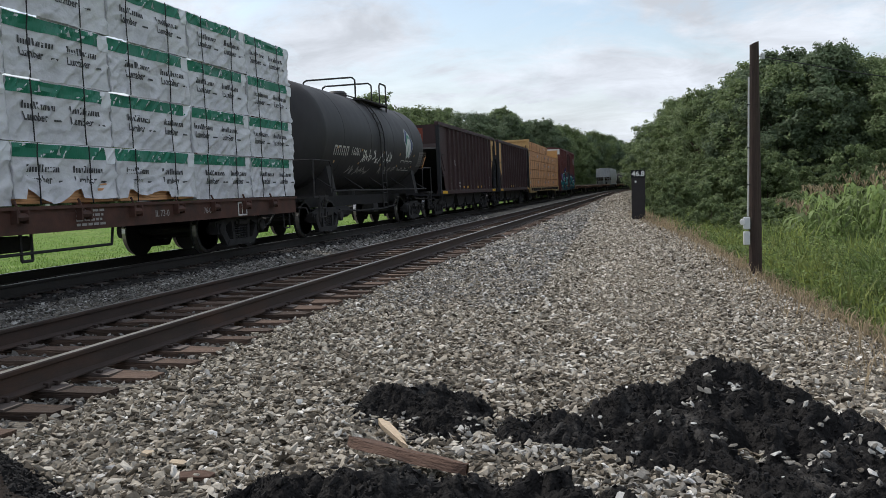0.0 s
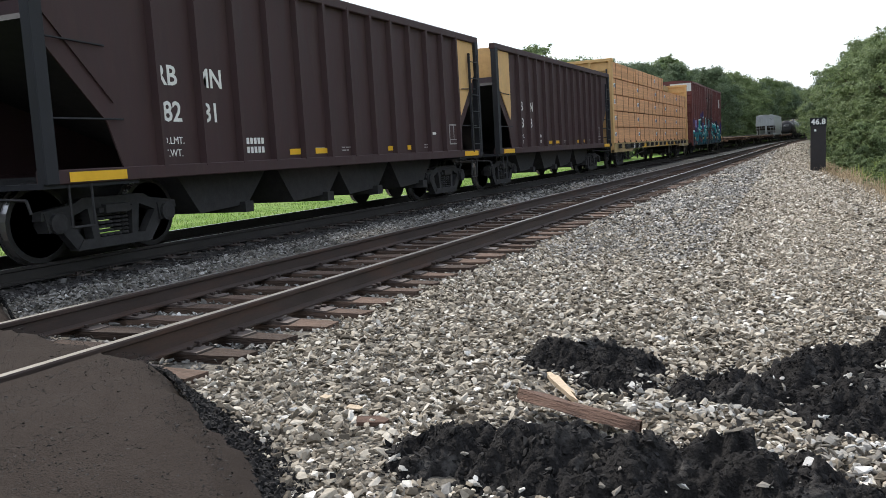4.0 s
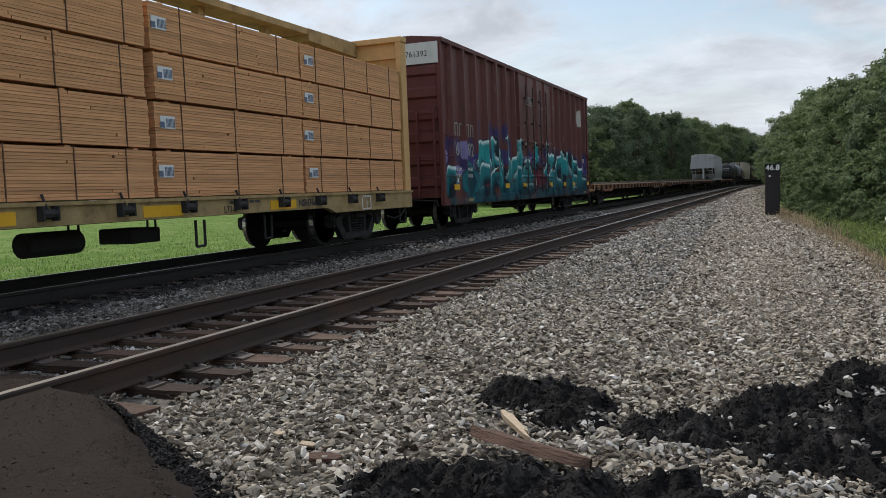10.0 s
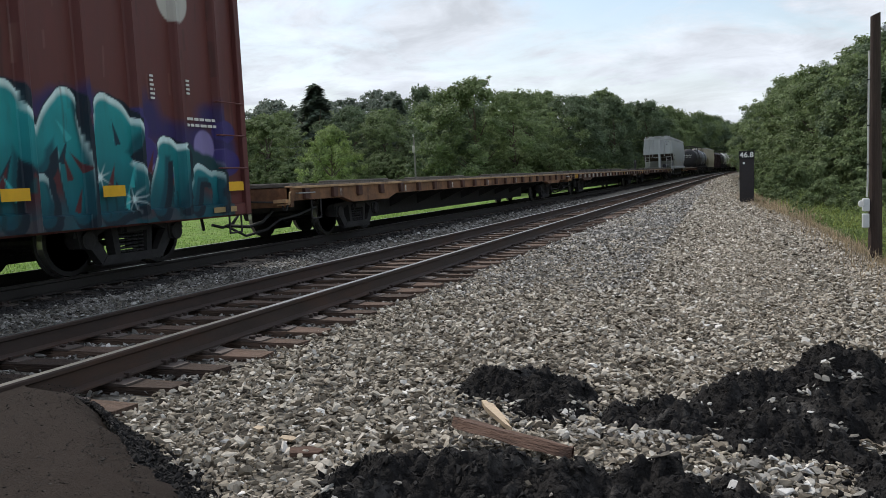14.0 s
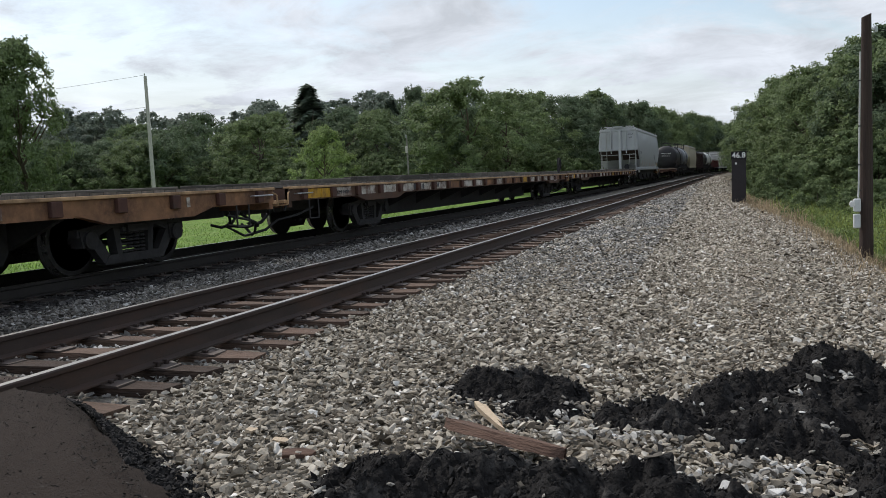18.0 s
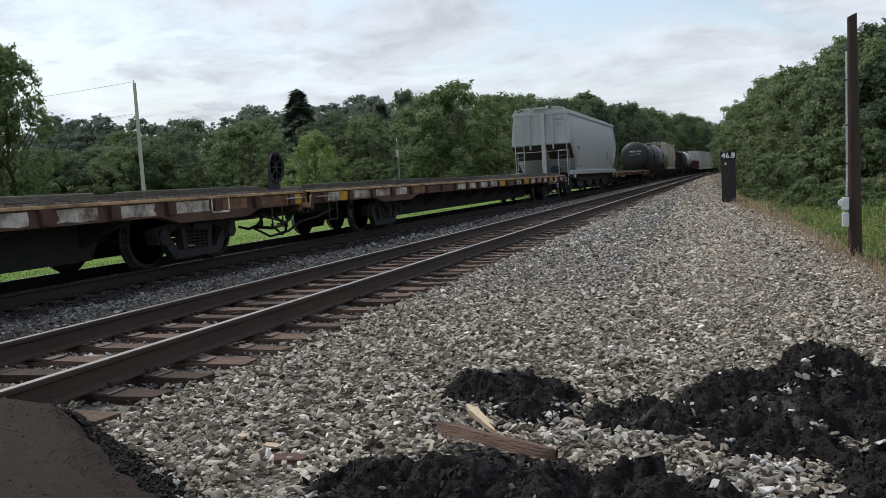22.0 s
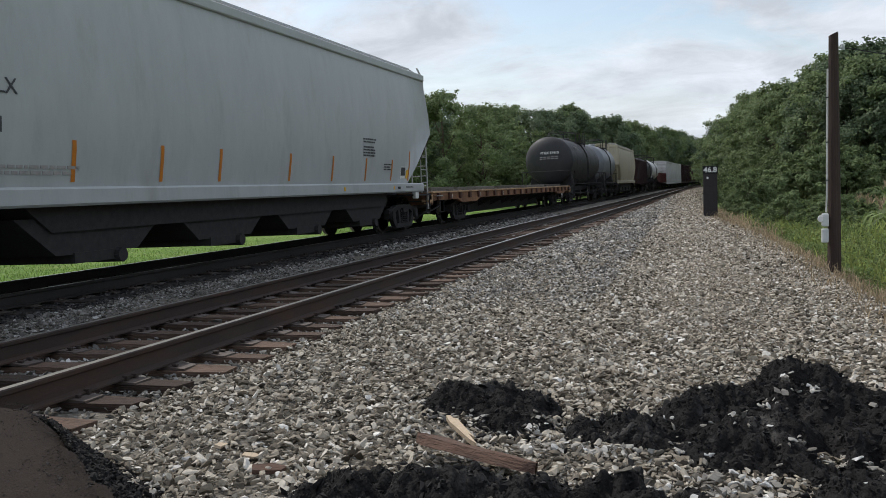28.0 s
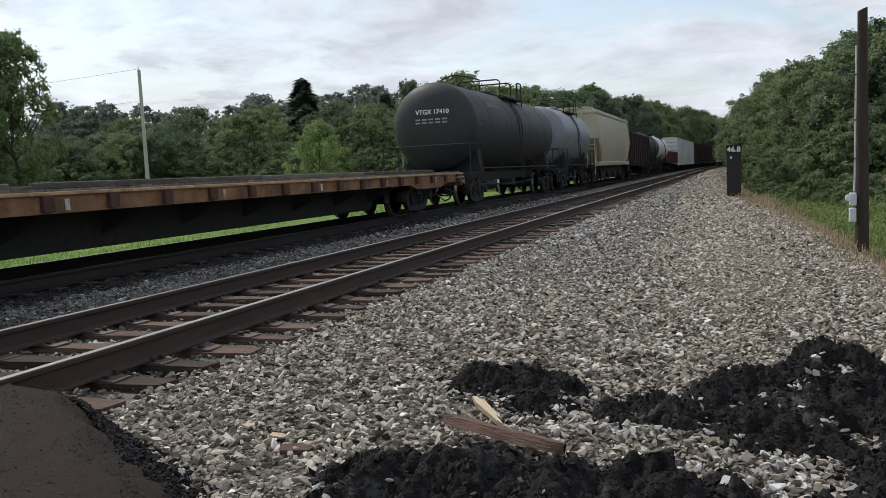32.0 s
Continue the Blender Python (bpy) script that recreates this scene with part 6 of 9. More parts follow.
def graffiti_colour(ys, zs, base):
    """Spray paint on a wall: purple clouds, teal letter shapes with pale upper edges. Places in metres along and up the wall."""
    Yg, Zg = np.meshgrid(ys, zs)
    col = np.empty(Yg.shape + (3,))
    col[:] = base
    rng = np.random.default_rng(77)

    def blend(mask, c):
        m = np.clip(mask, 0, 1)[..., None]
        col[:] = col * (1 - m) + np.asarray(c) * m

    def blob(y, z, ry, rz, soft=0.35):
        return (1 - np.sqrt(((Yg - y) / ry) ** 2 + ((Zg - z) / rz) ** 2)) / soft
    # deep purple haze, then paler lavender clouds with scalloped upper edges
    for _ in range(70):
        y = rng.uniform(-8.6, 8.4)
        top = 2.75 if -6.3 < y < -2 else 2.25
        blend(blob(y, rng.uniform(1.6, top), rng.uniform(0.16, 0.5), rng.uniform(0.2, 0.42), 0.5) * rng.uniform(0.45, 0.9), (0.035, 0.024, 0.11))
    for _ in range(60):
        y = rng.uniform(-8.6, 8.4)
        blend(blob(y, rng.uniform(1.25, 2.1 if y < -2 else 1.95), rng.uniform(0.2, 0.55), rng.uniform(0.14, 0.32), 0.1) * 0.95, (0.24, 0.2, 0.42) if rng.random() < 0.55 else (0.05, 0.035, 0.17))
    # dark red and near-black fill behind the letters
    for _ in range(120):
        y = rng.uniform(-6.0, 7.8)
        blend(blob(y, rng.uniform(0.75, 1.6), rng.uniform(0.15, 0.45), rng.uniform(0.12, 0.35), 0.2), (0.09, 0.02, 0.025) if rng.random() < 0.6 else (0.012, 0.05, 0.06))
    for _ in range(16):
        blend(blob(rng.uniform(-1.0, 1.2), rng.uniform(0.8, 1.6), 0.4, 0.3) * 0.9, (0.11, 0.006, 0.025))
    # teal along the bottom
    low = 1.02 + 0.14 * np.sin(Yg * 1.9) + 0.08 * np.sin(Yg * 5.3 + 1)
    blend(np.clip((low - Zg) / 0.25, 0, 1) * (0.75 + 0.25 * np.sin(Yg * 2.7)) * (np.abs(Yg) < 8.3), (0.006, 0.075, 0.1))
    ring = blob(-6.7, 1.2, 0.58, 0.58, 0.06)
    blend(ring, (0.006, 0.05, 0.07))
    blend(ring * np.clip(1 - np.abs(np.hypot(Yg + 6.7, Zg - 1.2) - 0.5) / 0.05, 0, 1), (0.01, 0.16, 0.19))
    blend(blob(-7.85, 1.2, 0.4, 0.3, 0.3), (0.006, 0.1, 0.13))

    def field(pts, w, dz=0.0):
        out = None
        for (y0, z0), (y1, z1) in zip(pts, pts[1:]):
            dy, dq = y1 - y0, z1 - z0
            t = np.clip(((Yg - y0) * dy + (Zg + dz - z0) * dq) / (dy * dy + dq * dq + 1e-9), 0, 1)
            f = np.hypot(Yg - y0 - t * dy, Zg + dz - z0 - t * dq) / (w * (1 + 0.18 * np.sin(5 * t + y0)))
            out = f if out is None else np.minimum(out, f)
        return out
    # a dark offset shade, then the fill with its pale bevel and thin dark outline
    for w, pts in LETTER_STROKES:
        blend((1.3 - field([(a + 0.07, b - 0.05) for a, b in pts], w * 1.12)) / 0.06, (0.006, 0.016, 0.03))
    for w, pts in LETTER_STROKES:
        f = field(pts, w * 1.12)
        g = np.clip((Zg - 0.8) / 1.25, 0, 1)[..., None]
        teal = np.array((0.004, 0.085, 0.12)) * (1 - g) + np.array((0.02, 0.36, 0.38)) * g
        teal = teal * (0.8 + 0.4 * np.clip(noise_grid(Yg, Zg) + 0.3, 0, 1))[..., None]
        m = np.clip((1 - f) / 0.04, 0, 1)[..., None]
        col[:] = col * (1 - m) + teal * m
        dark = np.clip((field([(a - 0.06, b + 0.07) for a, b in pts], w * 1.12) - 0.8) / 0.3, 0, 1) * m[..., 0]
        blend(dark * 0.75, (0.004, 0.045, 0.07))
        lit = np.clip((field(pts, w * 1.12, 0.09) - 0.86) / 0.3, 0, 1) * m[..., 0] * np.clip((Zg - 0.95) / 0.6, 0, 1)
        blend(lit, (0.7, 0.86, 0.86))
        blend((0.06 - np.abs(f - 1.02)) / 0.03 * 0.7, (0.008, 0.03, 0.045))
    # slashes of deep red and sharp wedges cut into the letters
    for _ in range(46):
        y, z, t = rng.uniform(-5.9, 7.6), rng.uniform(0.8, 1.75), rng.uniform(-0.6, 0.9)
        u, v = (Yg - y) * math.cos(t) + (Zg - z) * math.sin(t), (Zg - z) * math.cos(t) - (Yg - y) * math.sin(t)
        wedge = np.clip((0.055 * (1 - np.clip(v / 0.34, 0, 1)) - np.abs(u)) / 0.012, 0, 1) * ((v > -0.02) & (v < 0.34))
        blend(wedge, (0.1, 0.02, 0.026) if rng.random() < 0.5 else (0.006, 0.03, 0.05) if rng.random() < 0.6 else (0.05, 0.42, 0.44))
    # a pale disc high on the wall, scuffs and rust streaks
    blend(blob(7.15, 3.75, 0.36, 0.36, 0.06) * 0.8, (0.5, 0.47, 0.44))
    for _ in range(150):
        y, z0, ln = rng.uniform(-8.6, 8.5), rng.uniform(2.4, 4.6), rng.uniform(0.1, 0.9)
        blend(np.clip(1 - np.abs(Yg - y - 0.01 * np.sin(Zg * 7)) / rng.uniform(0.015, 0.05), 0, 1) * ((Zg < z0) & (Zg > z0 - ln)) * rng.uniform(0.2, 0.6), (0.045, 0.022, 0.02) if rng.random() < 0.7 else (0.24, 0.12, 0.1))
    # star glints and thin drips
    for y, z in ((-7.55, 1.25), (5.45, 1.25), (6.05, 0.95)):
        d = np.hypot(Yg - y, Zg - z)
        ray = np.maximum.reduce([np.clip(1 - np.abs((Yg - y) * math.cos(k) + (Zg - z) * math.sin(k)) / 0.018, 0, 1) for k in (0.3, 1.1, 1.9, 2.6)])
        blend(ray * np.clip(1 - d / 0.22, 0, 1) + np.clip(1 - d / 0.06, 0, 1), (0.7, 0.85, 0.86))
    for _ in range(40):
        y, z0, z1 = rng.uniform(-6, 7.8), rng.uniform(0.62, 0.8), rng.uniform(0.9, 1.15)
        blend(np.clip(1 - np.abs(Yg - y - 0.02 * np.sin(Zg * 9)) / 0.03, 0, 1) * ((Zg > z0) & (Zg < z1)) * 0.8, (0.006, 0.03, 0.04))
    return col


def noise_grid(Yg, Zg):
    return 0.5 * np.sin(Yg * 3.1 + Zg * 5) * np.sin(Zg * 4.3 - Yg * 1.7) - 0.25


def painted_material(name):
    m = mat(name, (1, 1, 1), 0.5, var=0.16, scale=3, stretch=(1, 1.5, 0.3), dirt=(0.05, 0.025, 0.022), dirt_amt=0.1, dirt_scale=2.2, bump=0.08)
    nt = m.node_tree
    at = nt.nodes.new("ShaderNodeVertexColor")
    at.layer_name = "paint"
    for n in nt.nodes:
        if n.type == "MIX_RGB" and n.blend_type == "MULTIPLY" and not n.inputs[1].is_linked:
            nt.links.new(at.outputs[0], n.inputs[1])
    return m


def box_car(a, b, label, paint, marks, name="box_car", turning=True, top=4.84, floor=0.82):
    car, h = car_base(name, a, b, label, "box car", 2.35, turning, (0.7, 0.95), 0.35)
    w = 1.47
    bm = bmesh.new()
    box(bm, -w + 0.02, w - 0.1, -h + 0.02, h - 0.02, floor, top - 0.14)
    part("body", bm, paint, car)
    bm = bmesh.new()
    prism(bm, [(-w - 0.03, top - 0.2), (w + 0.03, top - 0.2), (w + 0.03, top - 0.1), (0.7, top), (-0.7, top), (-w - 0.03, top - 0.1)], "y", -h, h)
    part("roof", bm, paint, car)
    bm = bmesh.new()
    box(bm, w - 0.12, w + (-0.09 if marks else 0.02), -h + 0.02, h - 0.02, floor - 0.22, floor + 0.03, 0.01)
    box(bm, -w, -w + 0.12, -h + 0.02, h - 0.02, floor - 0.22, floor + 0.03)
    part("side_sill", bm, paint, car)
    for s in (1, -1):
        for k in range(6):
            z = floor + 0.25 + k * 0.55
            bm = bmesh.new()
            y0, y1 = sorted((s * (h - 0.02), s * (h + 0.05)))
            prism(bm, [(y0, z), (y1, z + 0.05), (y1, z + 0.24), (y0, z + 0.3)] if s > 0 else [(y1, z), (y0, z + 0.05), (y0, z + 0.24), (y1, z + 0.3)], "x", -w + 0.12, w - 0.12)
            part("end_rib", bm, paint, car)
        bm = bmesh.new()
        for x in (-w, w - 0.12):
            y0, y1 = sorted((s * (h - 0.1), s * (h + 0.03)))
            box(bm, x, x + 0.12, y0, y1, floor - 0.2, top - 0.2, 0.01)
        part("corner_post", bm, paint, car)
        ladder(car, s * (h + 0.07), 0.8, 1.25, floor, 3.1, 6, paint, "y")
        for z in (1.35, 1.85, 2.35):
            bm = bmesh.new()
            tube(bm, [(w, s * (h - 0.12), z), (w + 0.06, s * (h - 0.12), z), (w + 0.06, s * (h - 0.8), z), (w, s * (h - 0.8), z)], 0.013, 5)
            part("grab_iron", bm, paint, car)
        stirrup(car, w, s * (h - 0.45), 0.35, floor - 0.2)
    bm = bmesh.new()
    lathe(bm, [(-0.5, 0.17), (0.5, 0.17)], "y", 12, (0.5, 0.8, 0.48))
    box(bm, 0.2, 0.7, -1.2, -0.7, 0.36, 0.62)
    tube(bm, [(1.0, -h + 4.6, 0.55), (1.0, -1.5, 0.42), (1.0, 1.5, 0.42), (1.0, h - 4.6, 0.55)], 0.02, 5)
    part("brake_gear", bm, M["truck"], car)
    # the near wall: ribs and one wide door
    for s in (1, -1):
        n = 7
        for k in range(n):
            for q in (1, -1):
                y = q * (2.45 + 0.933 * k) * h / 8.7
                bm = bmesh.new()
                prism(bm, [(s * (w - 0.1), y - 0.08), (s * (w + 0.02), y - 0.04), (s * (w + 0.02), y + 0.04), (s * (w - 0.1), y + 0.08)], "z", floor, top - 0.2)
                part("rib", bm, paint, car)
    return car, h


def plain_door(car, w, floor, top, paint):
    bm = bmesh.new()
    box(bm, w - 0.06, w + 0.03, -1.75, 1.75, floor + 0.02, top - 0.35)
    door = part("door", bm, paint, car)
    for y in (-1.72, -0.86, -0.03, 0.06, 0.9, 1.7):
        bm = bmesh.new()
        box(bm, w + 0.03, w + 0.075, y - 0.03, y + 0.03, floor + 0.05, top - 0.4)
        part("door_post", bm, paint, door)


BOX_RED = (0.125, 0.038, 0.035)
bcar, hX = box_car(-18.0, -0.6, "oxide red box car with teal and purple graffiti along its side", M["boxred"], True)
midX = CARS[-1][1]


def painted_wall(car, h, w, z0, z1):
    """The side sheet, folded to shallow ribs, with spray paint over its lower half."""
    m = painted_material("spray painted red wall")
    ys, zs = np.arange(-h + 0.03, h - 0.02, 0.018), np.concatenate([np.arange(z0, 2.75, 0.018), np.arange(2.77, z1, 0.03)])
    col = graffiti_colour(ys, zs, BOX_RED)
    Yg, Zg = np.meshgrid(ys, zs)
    X = np.full(Yg.shape, w - 0.085)
    n = 7
    for k in range(n):
        for q in (1, -1):
            y = q * (2.45 + 0.933 * k) * h / 8.7
            X = np.maximum(X, w - 0.085 + np.clip((0.085 - np.abs(Yg - y)) / 0.045, 0, 1) * 0.118)
    # a lip along the lower edge, deeper under the door
    X = np.where(Zg < np.where(np.abs(Yg - 0.1) < 4.2, 0.86, 0.8), np.maximum(X, w - 0.03), X)
    # the two door leaves and their posts
    X = np.where((Yg > -2.05) & (Yg < 2.35), np.maximum(X, w - 0.01), X)
    for y in (-2.02, -1.0, 0.06, 0.16, 1.2, 2.32):
        X = np.where(np.abs(Yg - y) < 0.04, np.maximum(X, w - 0.01 + np.clip((0.04 - np.abs(Yg - y)) / 0.01, 0, 1) * 0.05), X)
    for z in (0.95, 1.35, 1.95, 2.5):
        X = np.where(np.abs(Yg - 0.15) < 2.15, np.maximum(X, w - 0.01 + np.clip((0.04 - np.abs(Zg - z)) / 0.01, 0, 1) * 0.03), X)
    V = np.stack([X, Yg, Zg], -1).reshape(-1, 3)
    k = len(ys)
    i, j = np.meshgrid(np.arange(k - 1), np.arange(len(zs) - 1))
    q = (j * k + i).ravel()
    me = raw_mesh("side_sheet", V, np.stack([q, q + 1, q + 1 + k, q + k], 1), m)
    at = me.color_attributes.new("paint", "FLOAT_COLOR", "POINT")
    at.data.foreach_set("color", np.concatenate([col.reshape(-1, 3), np.ones((len(V), 1))], 1).astype(np.float32).ravel())
    return link("side_sheet", me, car, "red side sheet covered in teal letter shapes and purple haze")


painted_wall(bcar, hX, 1.475, 0.63, 4.66)
M["door_rod"] = mat("painted lock rod", (0.05, 0.03, 0.032), 0.6, var=0.4, scale=5, dirt=(0.01, 0.1, 0.12), dirt_amt=0.2, dirt_scale=2, bump=0.1)
for y in (-1.3, -0.45, 0.5, 1.3):
    bm = bmesh.new()
    rod(bm, (1.535, y, 0.82), (1.535, y, 4.3), 0.022, 6)
    part("lock_rod", bm, M["door_rod"], bcar)
    for z in (0.95, 1.62, 2.3, 3.1, 3.9):
        bm = bmesh.new()
        box(bm, 1.47, 1.555, y - 0.06, y + 0.06, z - 0.03, z + 0.03, 0.008)
        part("rod_bracket", bm, M["door_rod"], bcar)
for y in (-1.62, -0.9, 0.05, 0.95, 1.6):
    for z in (1.0, 1.75, 2.42):
        bm = bmesh.new()
        box(bm, 1.47, 1.54, y - 0.1, y + 0.08, z - 0.045, z + 0.04, 0.01)
        part("hinge", bm, M["door_rod"], bcar)
for y in (-7.72, -7.38, -6.86, -6.52):
    bars(bcar, 1.402, [(y, 2.4, 0.05, 0.34), (y + 0.19, 2.4, 0.05, 0.34), (y, 2.69, 0.24, 0.05)], M["letter_dim"], "painted_mark")
words("761", 0.5, bcar, on_side(1.402, -7.56, 2.04), M["letter_dim"], bold=0.004)
words("392", 0.5, bcar, on_side(1.402, -6.62, 2.04), M["letter_dim"], bold=0.004)
words("LD LMT", 0.12, bcar, on_side(1.402, -7.48, 1.53), M["letter"])
words("LT WT", 0.12, bcar, on_side(1.402, -7.51, 1.36), M["letter"])
words("204300", 0.14, bcar, on_side(1.402, -6.62, 1.53), M["letter"])
words("81700", 0.14, bcar, on_side(1.402, -6.6, 1.36), M["letter"])
words("CLOSE", 0.11, bcar, on_side(1.51, -1.3, 2.4), M["letter"])
bars(bcar, 1.5, text_rows(RNG, -1.3, 3.9, 0.8, 4, 0.045) + text_rows(RNG, 0.4, 3.7, 0.6, 2, 0.03), M["letter_dim"])
bars(bcar, 1.42, text_rows(RNG, 7.1, 2.05, 1.1, 2, 0.04, 0.05) + text_rows(RNG, 6.5, 2.6, 0.1, 6, 0.03) + text_rows(RNG, 7.3, 2.6, 0.1, 4, 0.03), M["letter"])
reflectors(bcar, 1.505, (-7.95, -3.55, -1.6, 1.85, 4.0, 5.55, 8.28), 1.0, w=0.4, h=0.14)
reflectors(bcar, 1.47, (-6.9, 8.0), 0.68, M["tansill"], w=0.6, h=0.08)
bm = bmesh.new()
box(bm, -1.3, -0.2, -hX - 0.062, -hX - 0.056, 4.2, 4.6)
part("end_panel", bm, M["whitecar"], bcar)
bm = bmesh.new()
box(bm, 0.1, 1.42, -hX - 0.062, -hX - 0.056, 4.12, 4.64)
part("end_panel", bm, M["whitecar"], bcar)
words("761392", 0.2, bcar, pose(0.85, -hX - 0.064, 4.36, 90, 0, 0), M["print"])
bars(bcar, 1.52, [(-0.45, 1.05, 0.16, 0.24)], M["tag"], "paper")


# ---- flat cars ----
bm = bmesh.new()
box(bm, -1.38, 1.38, 0.0, 0.235, 1.015, 1.06)
DECK_BOARD = mesh_of("deck_board", bm, M["deckwood"])


def flat_car(a, b, label, patch, boards, rng, edge, tall=False, truck_in=(3.4, 3.2)):
    car, h = car_base("flat_car", a, b, label, "flat car", truck_in, True, (0.55, 1.0), 0.4)
    bm = bmesh.new()
    for s in (1, -1):
        x0, x1 = sorted((s * 0.36, s * 0.46))
        prism(bm, [(-h + truck_in[0] + 1.2, 0.95), (-h + truck_in[0] + 1.7, 0.22), (h - truck_in[1] - 1.7, 0.22), (h - truck_in[1] - 1.2, 0.95)], "x", x0, x1)
    part("fish_belly", bm, M["truck"], car)
    for s in (1, -1):
        bm = bmesh.new()
        x0, x1 = sorted((s * 1.34, s * 1.42))
        box(bm, x0, x1, -h, h, 0.77, 1.0)
        part("side_sill", bm, edge, car)
        bm = bmesh.new()
        x0, x1 = sorted((s * 1.3, s * 1.46))
        box(bm, x0, x1, -h, h, 0.985, 1.03, 0.006)
        part("deck_edge", bm, M["flat_edge"], car)
        # deeper sill over each truck, cross bearers between
        for y in (-h + truck_in[0], h - truck_in[1]):
            bm = bmesh.new()
            x0, x1 = sorted((s * 1.3, s * 1.43))
            prism(bm, [(y - 1.5, 0.8), (y - 0.9, 0.66), (y + 0.9, 0.66), (y + 1.5, 0.8)], "x", x0, x1)
            part("bolster_end", bm, edge, car)
    for k in range(9):
        y = (k / 8 - 0.5) * (2 * h - 9.5)
        bm = bmesh.new()
        prism(bm, [(-1.34, 0.95), (-1.34, 0.78), (-0.44, 0.4), (0.44, 0.4), (1.34, 0.78), (1.34, 0.95)], "y", y - 0.05, y + 0.05)
        part("cross_bearer", bm, M["truck"], car)
    # stake pockets and chipped paint between them
    n = 22
    for k in range(n):
        y = -h + 0.5 + (2 * h - 1.0) * k / (n - 1)
        bm = bmesh.new()
        box(bm, 1.42, 1.49, y - 0.09, y + 0.09, 0.79, 0.98, 0.008)
        part("stake_pocket", bm, M["brown"], car)
        if patch and k < n - 1:
            g = (2 * h - 1.0) / (n - 1)
            if rng.random() < 0.95:
                bm = bmesh.new()
                y0, y1 = y + rng.uniform(0.1, 0.22), y + g - rng.uniform(0.1, 0.3)
                ring = [(y0 + (y1 - y0) * u, 0.785 + rng.uniform(0, 0.03)) for u in np.linspace(0, 1, 6)] + [(y1 + rng.uniform(-0.06, 0.02), 0.88)] + [(y0 + (y1 - y0) * u, 0.98 - rng.uniform(0, 0.02)) for u in np.linspace(1, 0, 6)] + [(y0 + rng.uniform(-0.02, 0.06), 0.87)]
                prism(bm, ring, "x", 1.42, 1.426)
                part("paint_patch", bm, M["flat_yellow"] if rng.random() < 0.16 else M["flat_white"] if rng.random() < 0.88 else M["flat_rust"], car)
        elif k % 3 == 1:
            bm = bmesh.new()
            box(bm, 1.425, 1.43, y + 0.3, y + 0.38, 0.8, 0.94)
            part("reflector", bm, M["flat_white"], car)
    # deck boards across, in short runs
    y = -h + 0.02
    while y < h - 0.25:
        link("deck_board", DECK_BOARD, car, m=pose(0, y, rng.uniform(0.0, 0.012)))
        y += 0.245
    for y0, ln, hh in boards:
        for x0, f in ((0.95, 1.0), (-1.25, 0.9)):
            bm = bmesh.new()
            box(bm, x0, x0 + 0.3, y0 - ln / 2 + rng.uniform(0, 0.12), y0 + ln / 2 - rng.uniform(0, 0.15), 1.06, 1.07 + hh * f * rng.uniform(0.7, 0.95), 0.012)
            part("loose_plank", bm, M["rackwood"], car)
    for s in (1, -1):
        stirrup(car, 1.4, s * (h - 0.95), 0.42, 0.8, 0.36)
        bm = bmesh.new()
        box(bm, -1.4, 1.4, min(s * h, s * (h - 0.12)), max(s * h, s * (h - 0.12)), 0.66, 1.0)
        part("end_sill", bm, edge, car)
        bm = bmesh.new()
        tube(bm, [(1.44, s * (h - 0.15), 0.9), (1.5, s * (h - 0.15), 0.9), (1.5, s * (h - 0.75), 0.9), (1.44, s * (h - 0.75), 0.9)], 0.013, 5)
        part("grab_iron", bm, M["chrome"], car)
    for s in (1, -1):
        # hanging air lines at the ends
        bm = bmesh.new()
        tube(bm, [(0.9, s * (h - 0.2), 0.6), (0.9, s * (h + 0.15), 0.42), (0.8, s * (h + 0.45), 0.36), (0.5, s * (h + 0.62), 0.4)], 0.03, 6)
        part("hose_loop", bm, M["hose"], car)
        bm = bmesh.new()
        tube(bm, [(1.25, s * (h - 1.2), 0.62), (1.25, s * (h - 0.5), 0.5), (1.1, s * (h - 0.1), 0.44), (0.95, s * (h + 0.1), 0.28), (0.7, s * (h + 0.4), 0.2), (0.4, s * (h + 0.55), 0.4)], 0.024, 6)
        rod(bm, (1.36, s * (h - 0.1), 0.9), (1.36, s * (h + 0.1), 0.6), 0.022, 5)
        part("air_line", bm, M["hose"], car)
        bm = bmesh.new()
        tube(bm, [(1.4, s * (h - 0.05), 0.95), (1.44, s * (h + 0.08), 0.9), (1.44, s * (h + 0.1), 0.72), (1.2, s * (h + 0.12), 0.7)], 0.016, 5)
        box(bm, 1.15, 1.4, min(s * h, s * (h + 0.16)), max(s * h, s * (h + 0.16)), 0.74, 0.8)
        part("corner_bracket", bm, M["flat_edge"], car)
    if tall:
        bm = bmesh.new()
        prism(bm, [(h - 0.72, 1.03), (h - 0.42, 1.03), (h - 0.48, 1.45), (h - 0.53, 1.72), (h - 0.6, 1.78), (h - 0.66, 1.5)], "x", 1.12, 1.2)
        lathe(bm, [(1.2, 0.27), (1.24, 0.28), (1.24, 0.24), (1.2, 0.23)], "x", 18, (0, h - 0.55, 1.48))
        for k in range(4):
            a = 0.785 * k
            rod(bm, (1.22, h - 0.55 - 0.25 * math.cos(a), 1.48 - 0.25 * math.sin(a)), (1.22, h - 0.55 + 0.25 * math.cos(a), 1.48 + 0.25 * math.sin(a)), 0.014, 5)
        part("hand_brake", bm, M["truck"], car)
